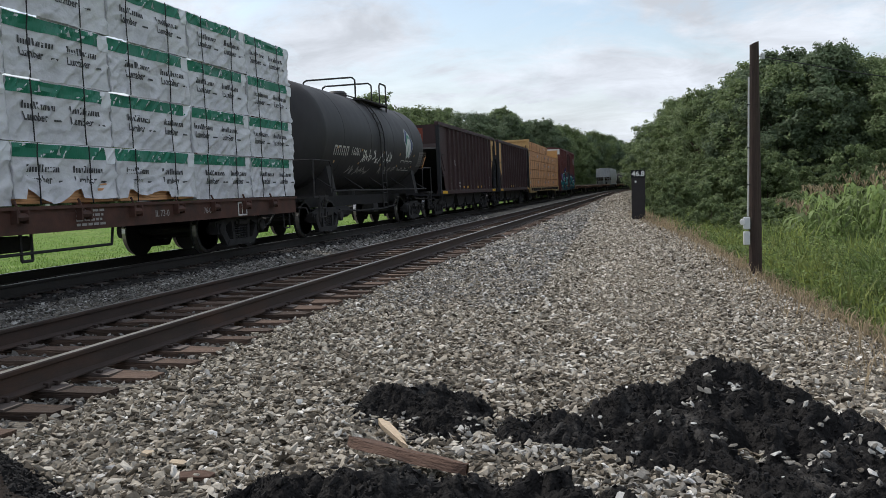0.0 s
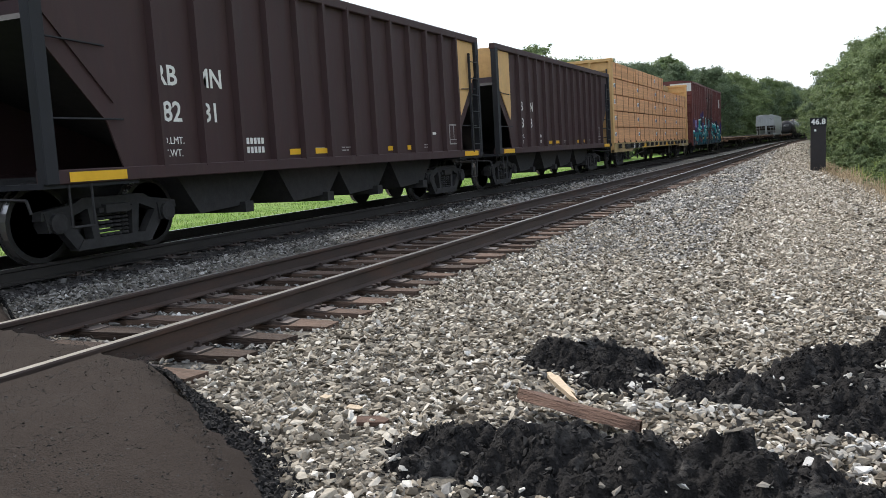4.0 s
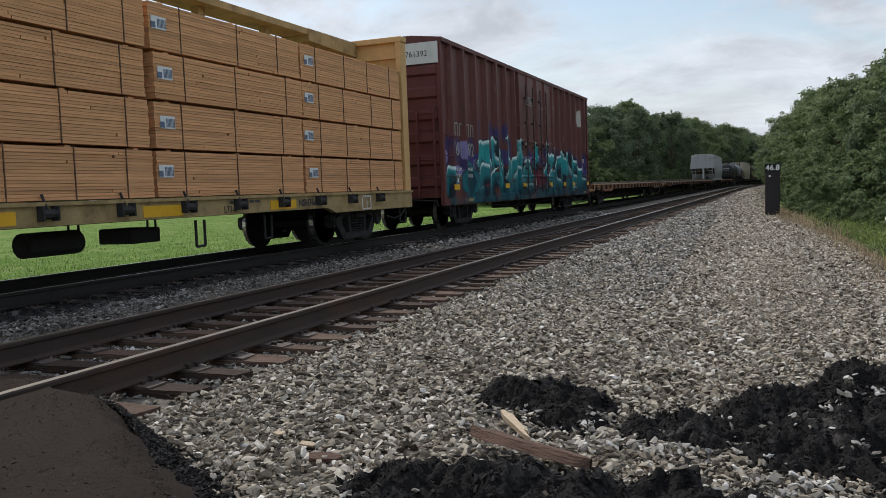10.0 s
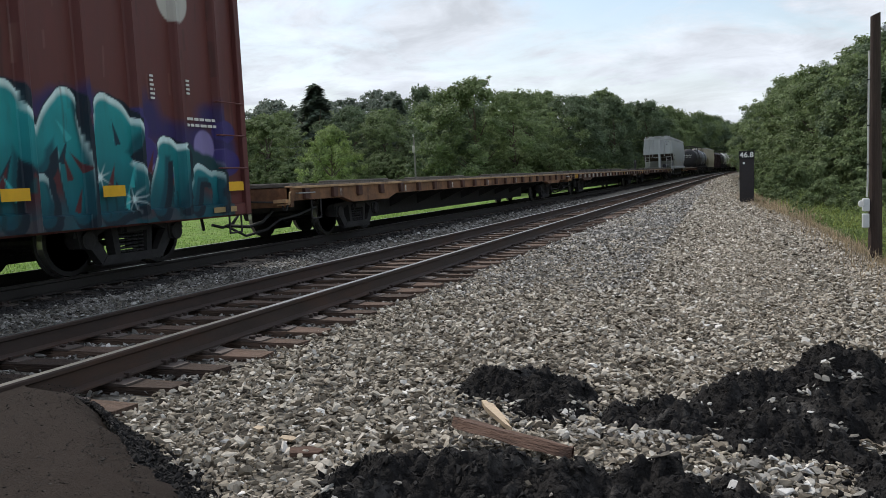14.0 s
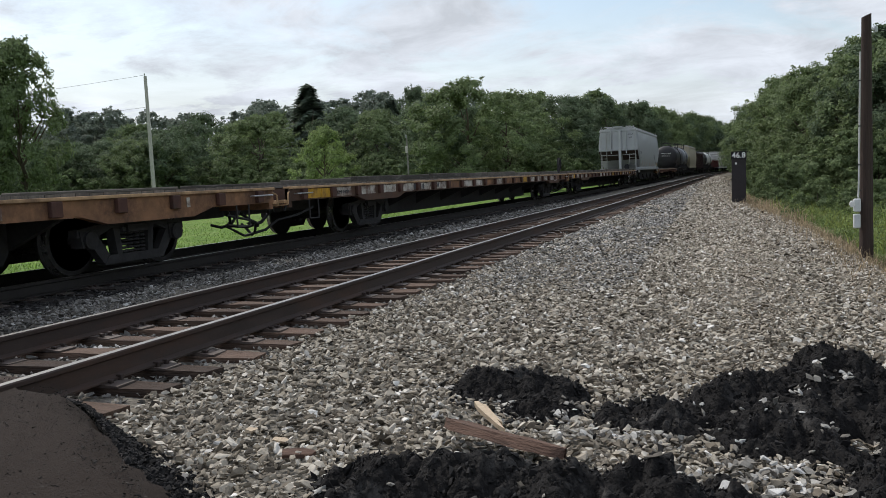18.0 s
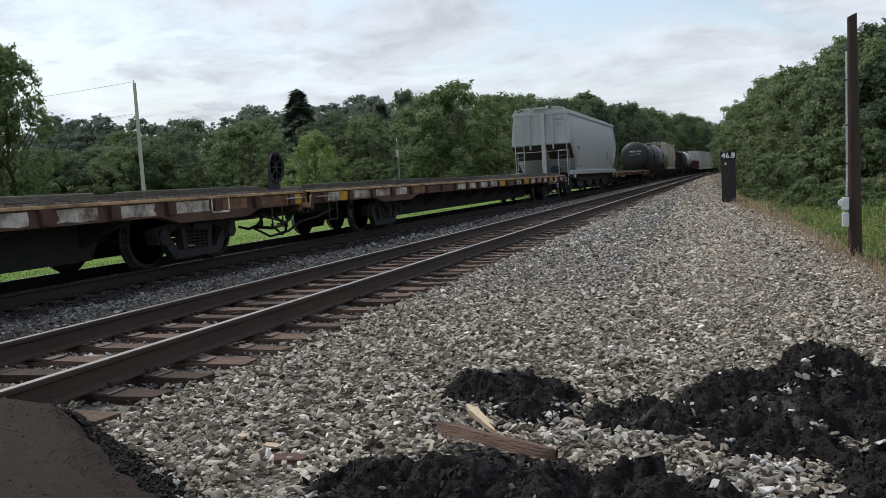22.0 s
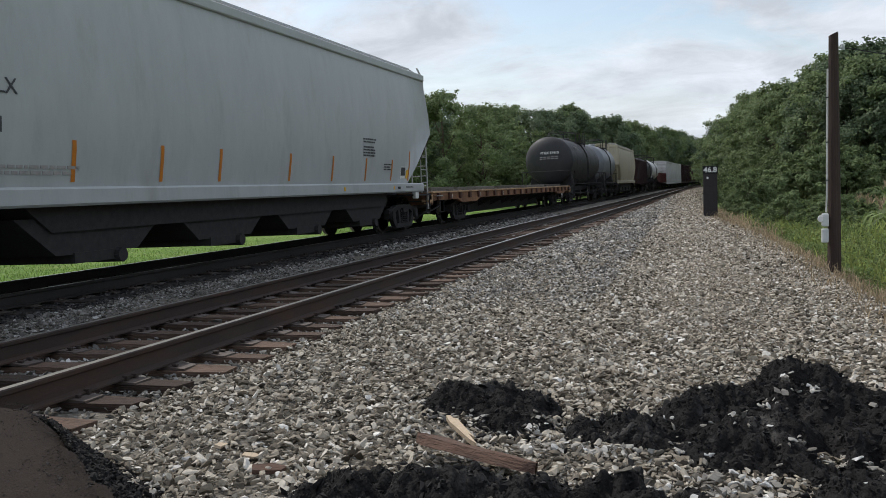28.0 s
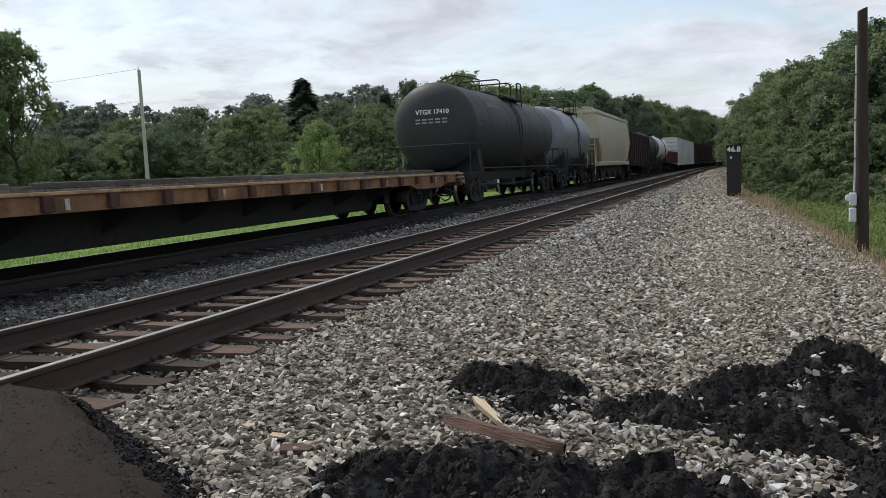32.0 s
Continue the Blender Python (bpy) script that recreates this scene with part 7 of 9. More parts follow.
    if patch:
        # white outlined stencil box near the rear truck
        bars(car, 1.432, [(h - 3.0, 0.76, 0.5, 0.03), (h - 3.0, 0.98, 0.5, 0.03), (h - 3.0, 0.76, 0.03, 0.24), (h - 2.53, 0.76, 0.03, 0.24), (h - 2.78, 0.78, 0.02, 0.22)], M["letter"], "stencil_box")
    return car, h


rng = np.random.default_rng(61)
f1, h1 = flat_car(0.8, 25.5, "empty long flat car with orange rusted sides", False, [(-9.0, 3.0, 0.06), (-4.0, 4.0, 0.05), (3.0, 5.0, 0.06), (8.5, 3.0, 0.05)], rng, M["flat_rust"])
f2, h2 = flat_car(26.05, 51.85, "empty flat car with chipped white and yellow side paint", True, [(-11.2, 2.6, 0.11), (-7.4, 4.6, 0.13), (-3.3, 3.2, 0.14), (-0.9, 1.4, 0.15), (2.2, 3.8, 0.14), (6.0, 3.4, 0.12), (10.0, 3.6, 0.12)], rng, M["flat_paint"], True, (4.2, 2.9))
words("9504", 0.19, f2, on_side(1.434, -5.1, 0.885), M["print"], bold=0.004)
bars(f2, 1.43, [(-6.75 + k * 0.2, 0.82, 0.12, 0.13) for k in range(4)], M["print"])
words("LD LMT", 0.07, f2, on_side(1.434, -4.1, 0.92), M["print"])
words("LT WT", 0.07, f2, on_side(1.434, -4.1, 0.84), M["print"])
words("COMP SHOES", 0.1, f2, on_side(1.434, -10.75, 0.87), M["print"])
f3, h3 = flat_car(52.2, 78.7, "empty flat car with faded patched side paint", True, [(-11.4, 2.8, 0.1), (-7.4, 4.6, 0.12), (-2.5, 4.4, 0.11), (2.5, 4.6, 0.13), (7.3, 4.2, 0.13), (11.2, 3.2, 0.12)], rng, M["flat_paint"], False, (4.5, 2.95))


# ---- covered hopper cars ----
def covered_hopper(a, b, label, paint, dark_end, turning=True, top=4.36, marks=True):
    car, h = car_base("covered_hopper", a, b, label, "covered hopper", 1.4, turning, (0.72, 1.05), 0.35)
    w = 1.5
    L = h - 0.12
    # bellied side walls and slanting ends, as one shell
    bm = bmesh.new()
    prof = [(1.38, 1.22), (1.47, 1.75), (1.5, 2.2), (w, 2.65), (1.48, 3.2), (1.42, 3.8), (1.36, 4.14)]
    rings = []
    for x, z in prof:
        rings.append((x, z, L - 0.05 - (2.65 - z) * 1.25 if z < 2.65 else L - 0.1 * (z - 2.65)))
    vr = [[bm.verts.new((x, y, z)) for y in np.linspace(-ly, ly, 14)] for x, z, ly in rings]
    for p, q in zip(vr, vr[1:]):
        for i in range(13):
            bm.faces.new((p[i], p[i + 1], q[i + 1], q[i])).smooth = True
    vl = [[bm.verts.new((-x, y, z)) for y in np.linspace(-ly, ly, 14)] for x, z, ly in rings]
    for p, q in zip(vl, vl[1:]):
        for i in range(13):
            bm.faces.new((p[i + 1], p[i], q[i], q[i + 1])).smooth = True
    for e in (0, -1):
        for j in range(len(prof) - 1):
            bm.faces.new((vr[j][e], vr[j + 1][e], vl[j + 1][e], vl[j][e]))
    part("body", bm, paint, car)
    bm = bmesh.new()
    box(bm, -1.42, 1.42, -L + 0.1, L - 0.1, 4.1, 4.27, 0.02)
    prism(bm, [(-1.34, 4.26), (1.34, 4.26), (0.8, 4.4), (-0.8, 4.4)], "y", -L + 0.14, L - 0.14)
    part("roof", bm, paint, car)
    bm = bmesh.new()
    box(bm, -0.4, 0.4, -h * 0.88, h * 0.88, 4.4, 4.47)
    part("hatch", bm, paint, car)
    # roof walk with its lattice
    bm = bmesh.new()
    for x in (0.62, 0.95, -0.62, -0.95):
        box(bm, x - 0.02, x + 0.02, -L, L, 4.47, 4.51)
    y = -L
    while y < L:
        box(bm, 0.62, 0.95, y, y + 0.03, 4.48, 4.505)
        box(bm, -0.95, -0.62, y, y + 0.03, 4.48, 4.505)
        y += 0.16
    for k in range(13):
        yy = -L + 2 * L * k / 12
        rod(bm, (0.95, yy, 4.49), (1.3, yy, 4.25), 0.016, 5)
        rod(bm, (-0.95, yy, 4.49), (-1.3, yy, 4.25), 0.016, 5)
    part("roof_walk", bm, M["chrome"], car)
    for s in (1, -1):
        bm = bmesh.new()
        x0, x1 = sorted((s * 1.3, s * 1.5))
        box(bm, x0, x1, -h + 0.4, h - 0.85, 1.04, 1.28, 0.03)
        part("side_sill", bm, paint, car)
        bm = bmesh.new()
        y0, y1 = sorted((s * h, s * (h - 1.5)))
        box(bm, -1.4, 1.4, y0, y1, 0.93, 0.98)
        part("end_floor", bm, M["truck"], car)
        # end frame: posts, rungs, rails
        for x in (1.32, -1.32):
            bm = bmesh.new()
            tube(bm, [(x, s * (h - 0.05), 0.55), (x, s * (h - 0.05), 2.3), (x, s * (h - 0.06), 4.2), (x * 0.92, s * (h - 0.2), 4.5)], 0.026, 6)
            tube(bm, [(x * 0.66, s * (h - 0.05), 0.98), (x * 0.66, s * (h - 0.05), 2.3 if x > 0 else 4.1)], 0.022, 6)
            for k in range(5 if x > 0 else 11):
                z = 1.2 + 0.28 * k
                rod(bm, (x, s * (h - 0.05), z), (x * 0.66, s * (h - 0.05), z), 0.013, 5)
            tube(bm, [(x, s * (h - 0.05), 2.3), (x, s * (h - 0.55), 2.3), (x, s * (h - 0.55), 1.0)], 0.018, 5)
            for z in (1.3, 1.65, 2.0):
                rod(bm, (x, s * (h - 0.05), z), (x, s * (h - 0.55), z), 0.012, 5)
            part("ladder", bm, M["chrome"] if dark_end else paint, car)
        bm = bmesh.new()
        rod(bm, (-1.32, s * (h - 0.05), 2.28), (1.32, s * (h - 0.05), 2.28), 0.018, 5)
        part("end_rail", bm, paint, car)
        bm = bmesh.new()
        box(bm, 0.04, 0.24, s * L - 0.09, s * L + 0.05, 1.0, 4.2)
        box(bm, -0.55, -0.5, s * L - 0.18, s * L + 0.03, 2.4, 4.2)
        box(bm, 0.62, 0.67, s * L - 0.18, s * L + 0.03, 2.4, 4.2)
        box(bm, -0.35, 0.35, min(s * L - s * 0.35, s * (L + 0.1)), max(s * L - s * 0.35, s * (L + 0.1)), 4.42, 4.5)
        part("end_post", bm, paint, car)
        bm = bmesh.new()
        lathe(bm, [(s * (L - 0.35) - 0.3, 0.2), (s * (L - 0.35) + 0.3, 0.2)], "y", 14, (0.62, 0, 1.35))
        part("air_tank", bm, M["hopper_in"], car)
        if dark_end:
            bm = bmesh.new()
            for x0, x1 in ((-1.49, 0.02), (0.26, 1.49)):
                bm.faces.new([bm.verts.new(p) for p in ((x0, s * (L + 0.008), 2.6), (x1, s * (L + 0.008), 2.6), (x1, s * (L - 0.92), 1.9), (x0, s * (L - 0.92), 1.9))])
            part("end_hollow", bm, M["end_stain"], car)
        stirrup(car, 1.4, s * (h - 0.3), 0.45, 0.98, 0.3)
    bm = bmesh.new()
    prism(bm, [(-h + 2.9, 1.1), (h - 2.9, 1.1), (h - 3.4, 0.72), (-h + 3.4, 0.72)], "x", -1.25, 1.25)
    part("under_frame", bm, M["truck"], car)
    for y in (-h * 0.52, -h * 0.17, h * 0.17, h * 0.52):
        bm = bmesh.new()
        prism(bm, [(y - 1.45, 0.9), (y + 1.45, 0.9), (y + 0.8, 0.42), (y - 0.8, 0.42)], "x", -1.2, 1.2)
        box(bm, -1.0, 1.22, y - 0.5, y + 0.5, 0.3, 0.44)
        lathe(bm, [(-1.3, 0.1), (1.3, 0.1)], "x", 8, (0, y + 0.35, 0.35))
        part("bin", bm, M["truck"], car)
    return car, h


ch, hC = covered_hopper(80.05, 97.95, "pale grey covered hopper with a rust stained end", M["greycar"], True)
def on_wall(ob, lift=0.008):
    """Lays a flat mark onto the hopper's bellied near wall."""
    ob.data.transform(ob.matrix_basis)
    ob.matrix_basis = Matrix()
    for v in ob.data.vertices:
        v.co.x = float(np.interp(v.co.z, (1.22, 1.75, 2.2, 2.65, 3.2, 3.8), (1.38, 1.47, 1.5, 1.5, 1.48, 1.42))) + lift + (0.004 if v.co.x > 1.0005 else 0.0)
    return ob


def tall_mark(y, z0, z1, w, material, name):
    bm = bmesh.new()
    rows = [[bm.verts.new((1, u, z0 + (z1 - z0) * k / 6)) for u in (y, y + w)] for k in range(7)]
    for p, q in zip(rows, rows[1:]):
        bm.faces.new((p[0], p[1], q[1], q[0]))
    return on_wall(part(name, bm, material, ch))


on_wall(words("NCLX", 0.26, ch, on_side(1, -hC + 2.4, 2.42), M["print"]))
on_wall(words("231", 0.26, ch, on_side(1, -hC + 2.35, 1.98), M["print"]))
on_wall(bars(ch, 1, text_rows(RNG, -hC + 2.2, 1.5, 1.7, 2, 0.04), M["letter_dim"]))
on_wall(bars(ch, 1, text_rows(RNG, hC - 5.0, 2.28, 0.8, 2, 0.035, 0.03) + text_rows(RNG, hC - 5.0, 2.1, 0.75, 4, 0.035, 0.03) + text_rows(RNG, hC - 3.7, 1.72, 0.5, 3, 0.03, 0.03), M["print"]))
for y in (-hC + 1.75, -hC + 3.6, -hC + 5.4, -2.0, 0.4, 2.3, 4.1, hC - 3.2, hC - 1.95):
    top = 2.1 if y > hC - 2.2 else 1.86
    tall_mark(y, 1.34, top, 0.075, M["orange"], "reflector")
on_wall(bars(ch, 1, [(hC - 2.52, 1.4, 0.34, 0.3)], M["letter"], "data_panel"), 0.006)
on_wall(bars(ch, 1, [(hC - 2.5, 1.47, 0.3, 0.21)], M["print"], "data_panel"), 0.012)
on_wall(bars(ch, 1, [(hC - 2.1, 1.4, 0.13, 0.22)], M["reflect"], "sticker"))
bars(ch, 1.502, [(hC - 6.2, 1.12, 0.08, 0.08), (hC - 3.2, 1.12, 0.08, 0.08)], M["reflect"], "sticker")
bars(ch, 1.502, [(hC - 2.9, 1.13, 0.18, 0.06)], M["hopper_in"], "brake_tag")
bars(ch, 1.502, text_rows(RNG, hC - 2.3, 1.16, 0.6, 1, 0.03), M["print"])
for s in (1, -1):
    bm = bmesh.new()
    y = s * (hC - 1.35)
    box(bm, 1.36, 1.47, y - 0.12, y + 0.12, 0.86, 1.05, 0.015)
    part("jacking_pad", bm, M["whitecar"], ch)
words("NCLX", 0.15, ch, pose(0.98, -hC + 0.13, 3.85, 90, 0, 0), M["print"])
words("231", 0.15, ch, pose(0.98, -hC + 0.11, 3.6, 90, 0, 0), M["print"])

for car, y in ((f2, h2 - 0.35), (f2, -h2 + 1.5), (f3, -h3 + 1.5)):
    bm = bmesh.new()
    box(bm, 1.426, 1.434, y - 0.27, y + 0.27, 0.79, 0.97)
    part("reflector", bm, M["flat_yellow"], car)

f4, h4 = flat_car(98.0, 122.4, "empty flat car with dark rusty sides and loose deck boards", False, [(-10.6, 2.4, 0.12), (-6.6, 5.0, 0.1), (-1.2, 5.0, 0.09), (3.6, 4.0, 0.1), (8.2, 4.0, 0.08)], rng, M["flat_rust"], False, (3.9, 2.9))

# ---- the cars that follow ----
tk, hK = tank_car(123.2, 137.0, M["tankblack"], "dusty black tank car with a roof platform", 1.4, 2.52)
def on_end(ob):
    """Lays flat lettering onto the dished front end of the tank."""
    ob.data.transform(ob.matrix_basis)
    ob.matrix_basis = Matrix()
    for v in ob.data.vertices:
        q = min(0.98, math.hypot(v.co.x, v.co.z - 2.52) / 1.4)
        v.co.y = -hK + 0.5 + 0.62 * (1 - math.sqrt(1 - q * q)) - (0.022 if v.co.y < -hK + 0.4995 else 0.012)
    return ob


on_end(words("VTGX 17410", 0.2, tk, pose(0.1, -hK + 0.5, 2.95, 90, 0, 0), M["letter"], bold=0.004))
for k in range(2):
    bm = bmesh.new()
    for u in range(5):
        box(bm, -0.45 + u * 0.22, -0.29 + u * 0.22, -hK + 0.5, -hK + 0.505, 2.7 - k * 0.1, 2.75 - k * 0.1)
    on_end(part("lettering", bm, M["letter_dim"], tk))
bm = bmesh.new()
tube(bm, [(-0.4, -4.6, 3.85), (-0.3, -4.0, 4.2), (-0.2, -3.2, 4.4), (-0.1, -2.0, 4.46), (0.0, -0.6, 4.46), (0.0, -0.5, 3.9)], 0.025, 6)
part("handrail", bm, M["truck"], tk)
on_shell(bars(tk, 1, [(-3.9 + k * 0.2, 3.2, 0.13, 0.26) for k in range(8)], M["letter_dim"]), 1.4, 2.52)
for y in (-5.4, -2.6, -0.6, 1.0, 3.2, 5.0):
    on_shell(bars(tk, 1, [(y, 2.5, 0.07, 0.5)], M["letter_dim"], "reflector"), 1.4, 2.52)
tank_car(137.9, 147.2, M["tankgrey"], "grey tank car with dirty bands", 1.42, 2.6)
covered_hopper(148.2, 164.2, "tan covered hopper with a roof walk", M["tancar"], False)


def gondola(a, b, label, paint, top):
    car, h = car_base("gondola_car", a, b, label, "gondola", 1.8, False, (0.7, 0.95), 0.35)
    bm = bmesh.new()
    box(bm, -1.45, 1.45, -h, h, 0.95, 1.02)
    part("floor", bm, paint, car)
    for s in (1, -1):
        bm = bmesh.new()
        x0, x1 = sorted((s * 1.4, s * 1.46))
        box(bm, x0, x1, -h, h, 0.95, top)
        x0, x1 = sorted((s * 1.38, s * 1.52))
        box(bm, x0, x1, -h, h, top - 0.12, top)
        part("side_sheet", bm, paint, car)
        bm = bmesh.new()
        y0, y1 = sorted((s * h, s * (h - 0.07)))
        box(bm, -1.4, 1.4, y0, y1, 0.95, top)
        part("end_sheet", bm, paint, car)
    for k in range(10):
        y = -h + 0.4 + (2 * h - 0.8) * k / 9
        bm = bmesh.new()
        box(bm, 1.46, 1.54, y - 0.07, y + 0.07, 0.9, top - 0.1)
        part("rib", bm, paint, car)
    return car, h


gondola(165.2, 179.4, "dark brown open gondola car", M["hopper"], 3.5)
tank_car(180.4, 192.0, M["tankblack"], "black tank car among the following cars", 1.42, 2.6, turning=False)
tank_car(193.0, 204.6, M["whitecar"], "dirty white tank car among the following cars", 1.42, 2.6, turning=False)
gondola(205.6, 219.4, "low rust brown gondola car", M["boxred"], 2.4)
for a, p, l in ((220.4, "whitecar", "dirty white box car"), (239.0, "whitecar", "dirty white box car"), (257.6, "hopper", "dark brown box car"), (276.2, "hopper", "dark brown box car"), (294.8, "hopper", "dark brown box car"),
                (313.4, "whitecar", "dirty white box car"), (332.0, "whitecar", "dirty white box car"), (350.6, "boxred", "oxide red box car"), (369.2, "hopper", "dark brown box car")):
    c, hh = box_car(a, a + 17.6, l + " with ribbed sides and a wide door", M[p], False, turning=False, top=4.5)
    plain_door(c, 1.45, 0.82, 4.5, M[p])


# ---- trees ----
def leaf_cloud(rng, centres, radii, per, size, flat=0.6):
    """Leaf quads spread over clumps: arrays of places and of quads."""
    V = []
    for c, r in zip(centres, radii):
        n = max(6, int(per * (r / np.mean(radii)) ** 2))
        d = rng.normal(size=(n, 3))
        d /= np.linalg.norm(d, axis=1)[:, None]
        p = c + d * r * rng.uniform(0.2, 1.15, (n, 1)) * (1, 1, 0.85)
        # each leaf leans outwards and hangs a little
        away = p * (1, 1, 0)
        away = away / (np.linalg.norm(away, axis=1)[:, None] + 0.05)
        nrm = d * 0.35 + away * 0.7 + rng.normal(size=(n, 3)) * 0.5 + (0, 0, 0.6)
        nrm /= np.linalg.norm(nrm, axis=1)[:, None]
        u = np.cross(nrm, rng.normal(size=(n, 3)))
        u /= np.linalg.norm(u, axis=1)[:, None]
        w = np.cross(nrm, u)
        s = size * rng.uniform(0.6, 1.5, (n, 1))
        V.append(np.stack([p - u * s, p - w * s * 0.55, p + u * s, p + w * s * 0.55], 1))
    V = np.concatenate(V).reshape(-1, 3)
    return V, np.arange(len(V)).reshape(-1, 4)


def outline(z, peak):
    """The half width of a round-topped crown at a share z of its height."""
    return max(0.12, 1 - abs((z - 0.75 * peak) / (0.75 * peak if z < 0.75 * peak else 1 - 0.75 * peak)) ** 2.3) ** 0.6


def crown_mesh(name, seed, material, per=85, clumps=170, size=0.0102, low=0.03, wide=0.36, peak=0.62):
    """A crown for a tree one unit high."""
    rng = np.random.default_rng(seed)
    C, R = [], []
    lobes = [(rng.uniform(-0.5, 0.5), rng.uniform(-0.5, 0.5), rng.uniform(0.8, 1.2)) for _ in range(5)]
    for _ in range(clumps):
        z = rng.uniform(0.02, 1) ** 0.8
        prof = outline(z, peak)
        a = rng.uniform(0, 2 * math.pi)
        lump = 1 + 0.3 * math.sin(3 * a + seed + 4 * z) + 0.24 * math.sin(5 * a + 9 * z + seed)
        q = wide * prof * lump * rng.uniform(0.35, 1.0) ** 0.5
        C.append((q * math.cos(a), q * math.sin(a), low + (0.97 - low) * z))
        R.append(rng.uniform(0.028, 0.075))
    # loose sprays that break the outline
    for _ in range(60):
        z = rng.uniform(0.25, 1.04)
        a = rng.uniform(0, 2 * math.pi)
        q = wide * outline(min(0.97, z), peak) * rng.uniform(0.9, 1.25)
        C.append((q * math.cos(a), q * math.sin(a), low + (0.97 - low) * z))
        R.append(rng.uniform(0.014, 0.034))
    V, F = leaf_cloud(rng, np.array(C), np.array(R), per, size)
    return raw_mesh(name, V, F, material)


def spruce_mesh(seed, material):
    rng = np.random.default_rng(seed)
    V = []
    for k in range(4200):
        z = rng.uniform(0.03, 1) ** 0.9
        a = rng.uniform(0, 2 * math.pi)
        q = 0.33 * (1 - z) ** 0.85 * (0.75 + 0.35 * math.sin(z * 46 + 2 * math.sin(3 * a))) * rng.uniform(0.2, 1) ** 0.6 + 0.008
        p = np.array((q * math.cos(a), q * math.sin(a), z - q * 0.25))
        out = np.array((math.cos(a), math.sin(a), -0.3)) * rng.uniform(0.02, 0.05)
        sd = np.array((-math.sin(a), math.cos(a), rng.uniform(-0.3, 0.3))) * 0.016
        V += [p - sd, p + out, p + sd, p - out * 0.4 + (0, 0, 0.012)]
    V = np.array(V)
    return raw_mesh("crown", V, np.arange(len(V)).reshape(-1, 4), material)


def trunk_mesh(seed, top=0.75, r=0.018):
    rng = np.random.default_rng(seed)
    bm = bmesh.new()
    pts = [Vector((0, 0, -0.06))]
    for k in range(6):
        pts.append(Vector((rng.normal(0, 0.012), rng.normal(0, 0.012), top * (k + 1) / 6)))
    for k, (a, b) in enumerate(zip(pts, pts[1:])):
        rod(bm, a, b, r * (1 - k / 7.5), 7, r * (1 - (k + 1) / 7.5))
    for k in range(9):
        z = rng.uniform(0.22, 0.8) * top
        a = rng.uniform(0, 2 * math.pi)
        d = Vector((math.cos(a), math.sin(a), rng.uniform(0.5, 1.1))) * rng.uniform(0.12, 0.26)
        o = Vector((0, 0, z))
        m = o + d * 0.55 + Vector((0, 0, 0.01))
        rod(bm, o, m, r * 0.42, 5, r * 0.28)
        rod(bm, m, o + d + Vector((0, 0, 0.04)), r * 0.28, 5, r * 0.08)
    return mesh_of("trunk", bm, M["bark"])


def tree_kind(name, label, crown, seed, group):
    t = thing(name, label, "tree", group=group)
    link("trunk", trunk_mesh(seed), t)
    link("crown", crown, t)
    return t


KINDS = {}
for key, lab, mt, seed, kw in (("round", "broad leafy tree with a rounded green crown", "leaf_mid", 1, {}),
                               ("tall", "tall leafy tree with a loose uneven crown", "leaf_mid", 2, dict(wide=0.27)),
                               ("dark", "dense dark green leafy tree", "leaf_dark", 3, {}),
                               ("dark_tall", "tall dark green tree at the wood's edge", "leaf_dark", 4, dict(wide=0.28)),
                               ("light", "young light green leafy tree", "leaf_light", 5, dict(wide=0.4)),
                               ("bush", "low spreading green shrub", "leaf_mid", 6, dict(wide=0.62, low=0.0, clumps=110, size=0.02)),
                               ("far", "distant green tree with haze put into its leaf colour", "leaf_far", 7, dict(per=40, size=0.017))):
    KINDS[key] = (lab, crown_mesh("crown", seed * 13, M[mt], **kw), seed)
KINDS["spruce"] = ("tall dark spruce tree with drooping branches", spruce_mesh(9, M["leaf_spruce"]), 9)
PROTO = {}


def tree(key, x, y, h, z=-0.7, wide=1.0, rng=np.random.default_rng(15), group="trees beside the line"):
    m = Matrix.LocRotScale((x, y, z), Euler((rng.normal(0, 0.02), rng.normal(0, 0.02), rng.uniform(0, 6.28))), (h * wide * rng.uniform(0.9, 1.1), h * wide * rng.uniform(0.9, 1.1), h * 1.05))
    if key not in PROTO:
        lab, crown, seed = KINDS[key]
        t = tree_kind("shrub" if key == "bush" else "spruce_tree" if key == "spruce" else "tree", lab, crown, seed, "shrubs beside the line" if key == "bush" else group)
        t.matrix_basis = m
        PROTO[key] = t
        return t
    src = PROTO[key]
    keep = src.matrix_basis.copy()
    src.matrix_basis = Matrix()
    out = copy_thing(src, m)
    src.matrix_basis = keep
    return out


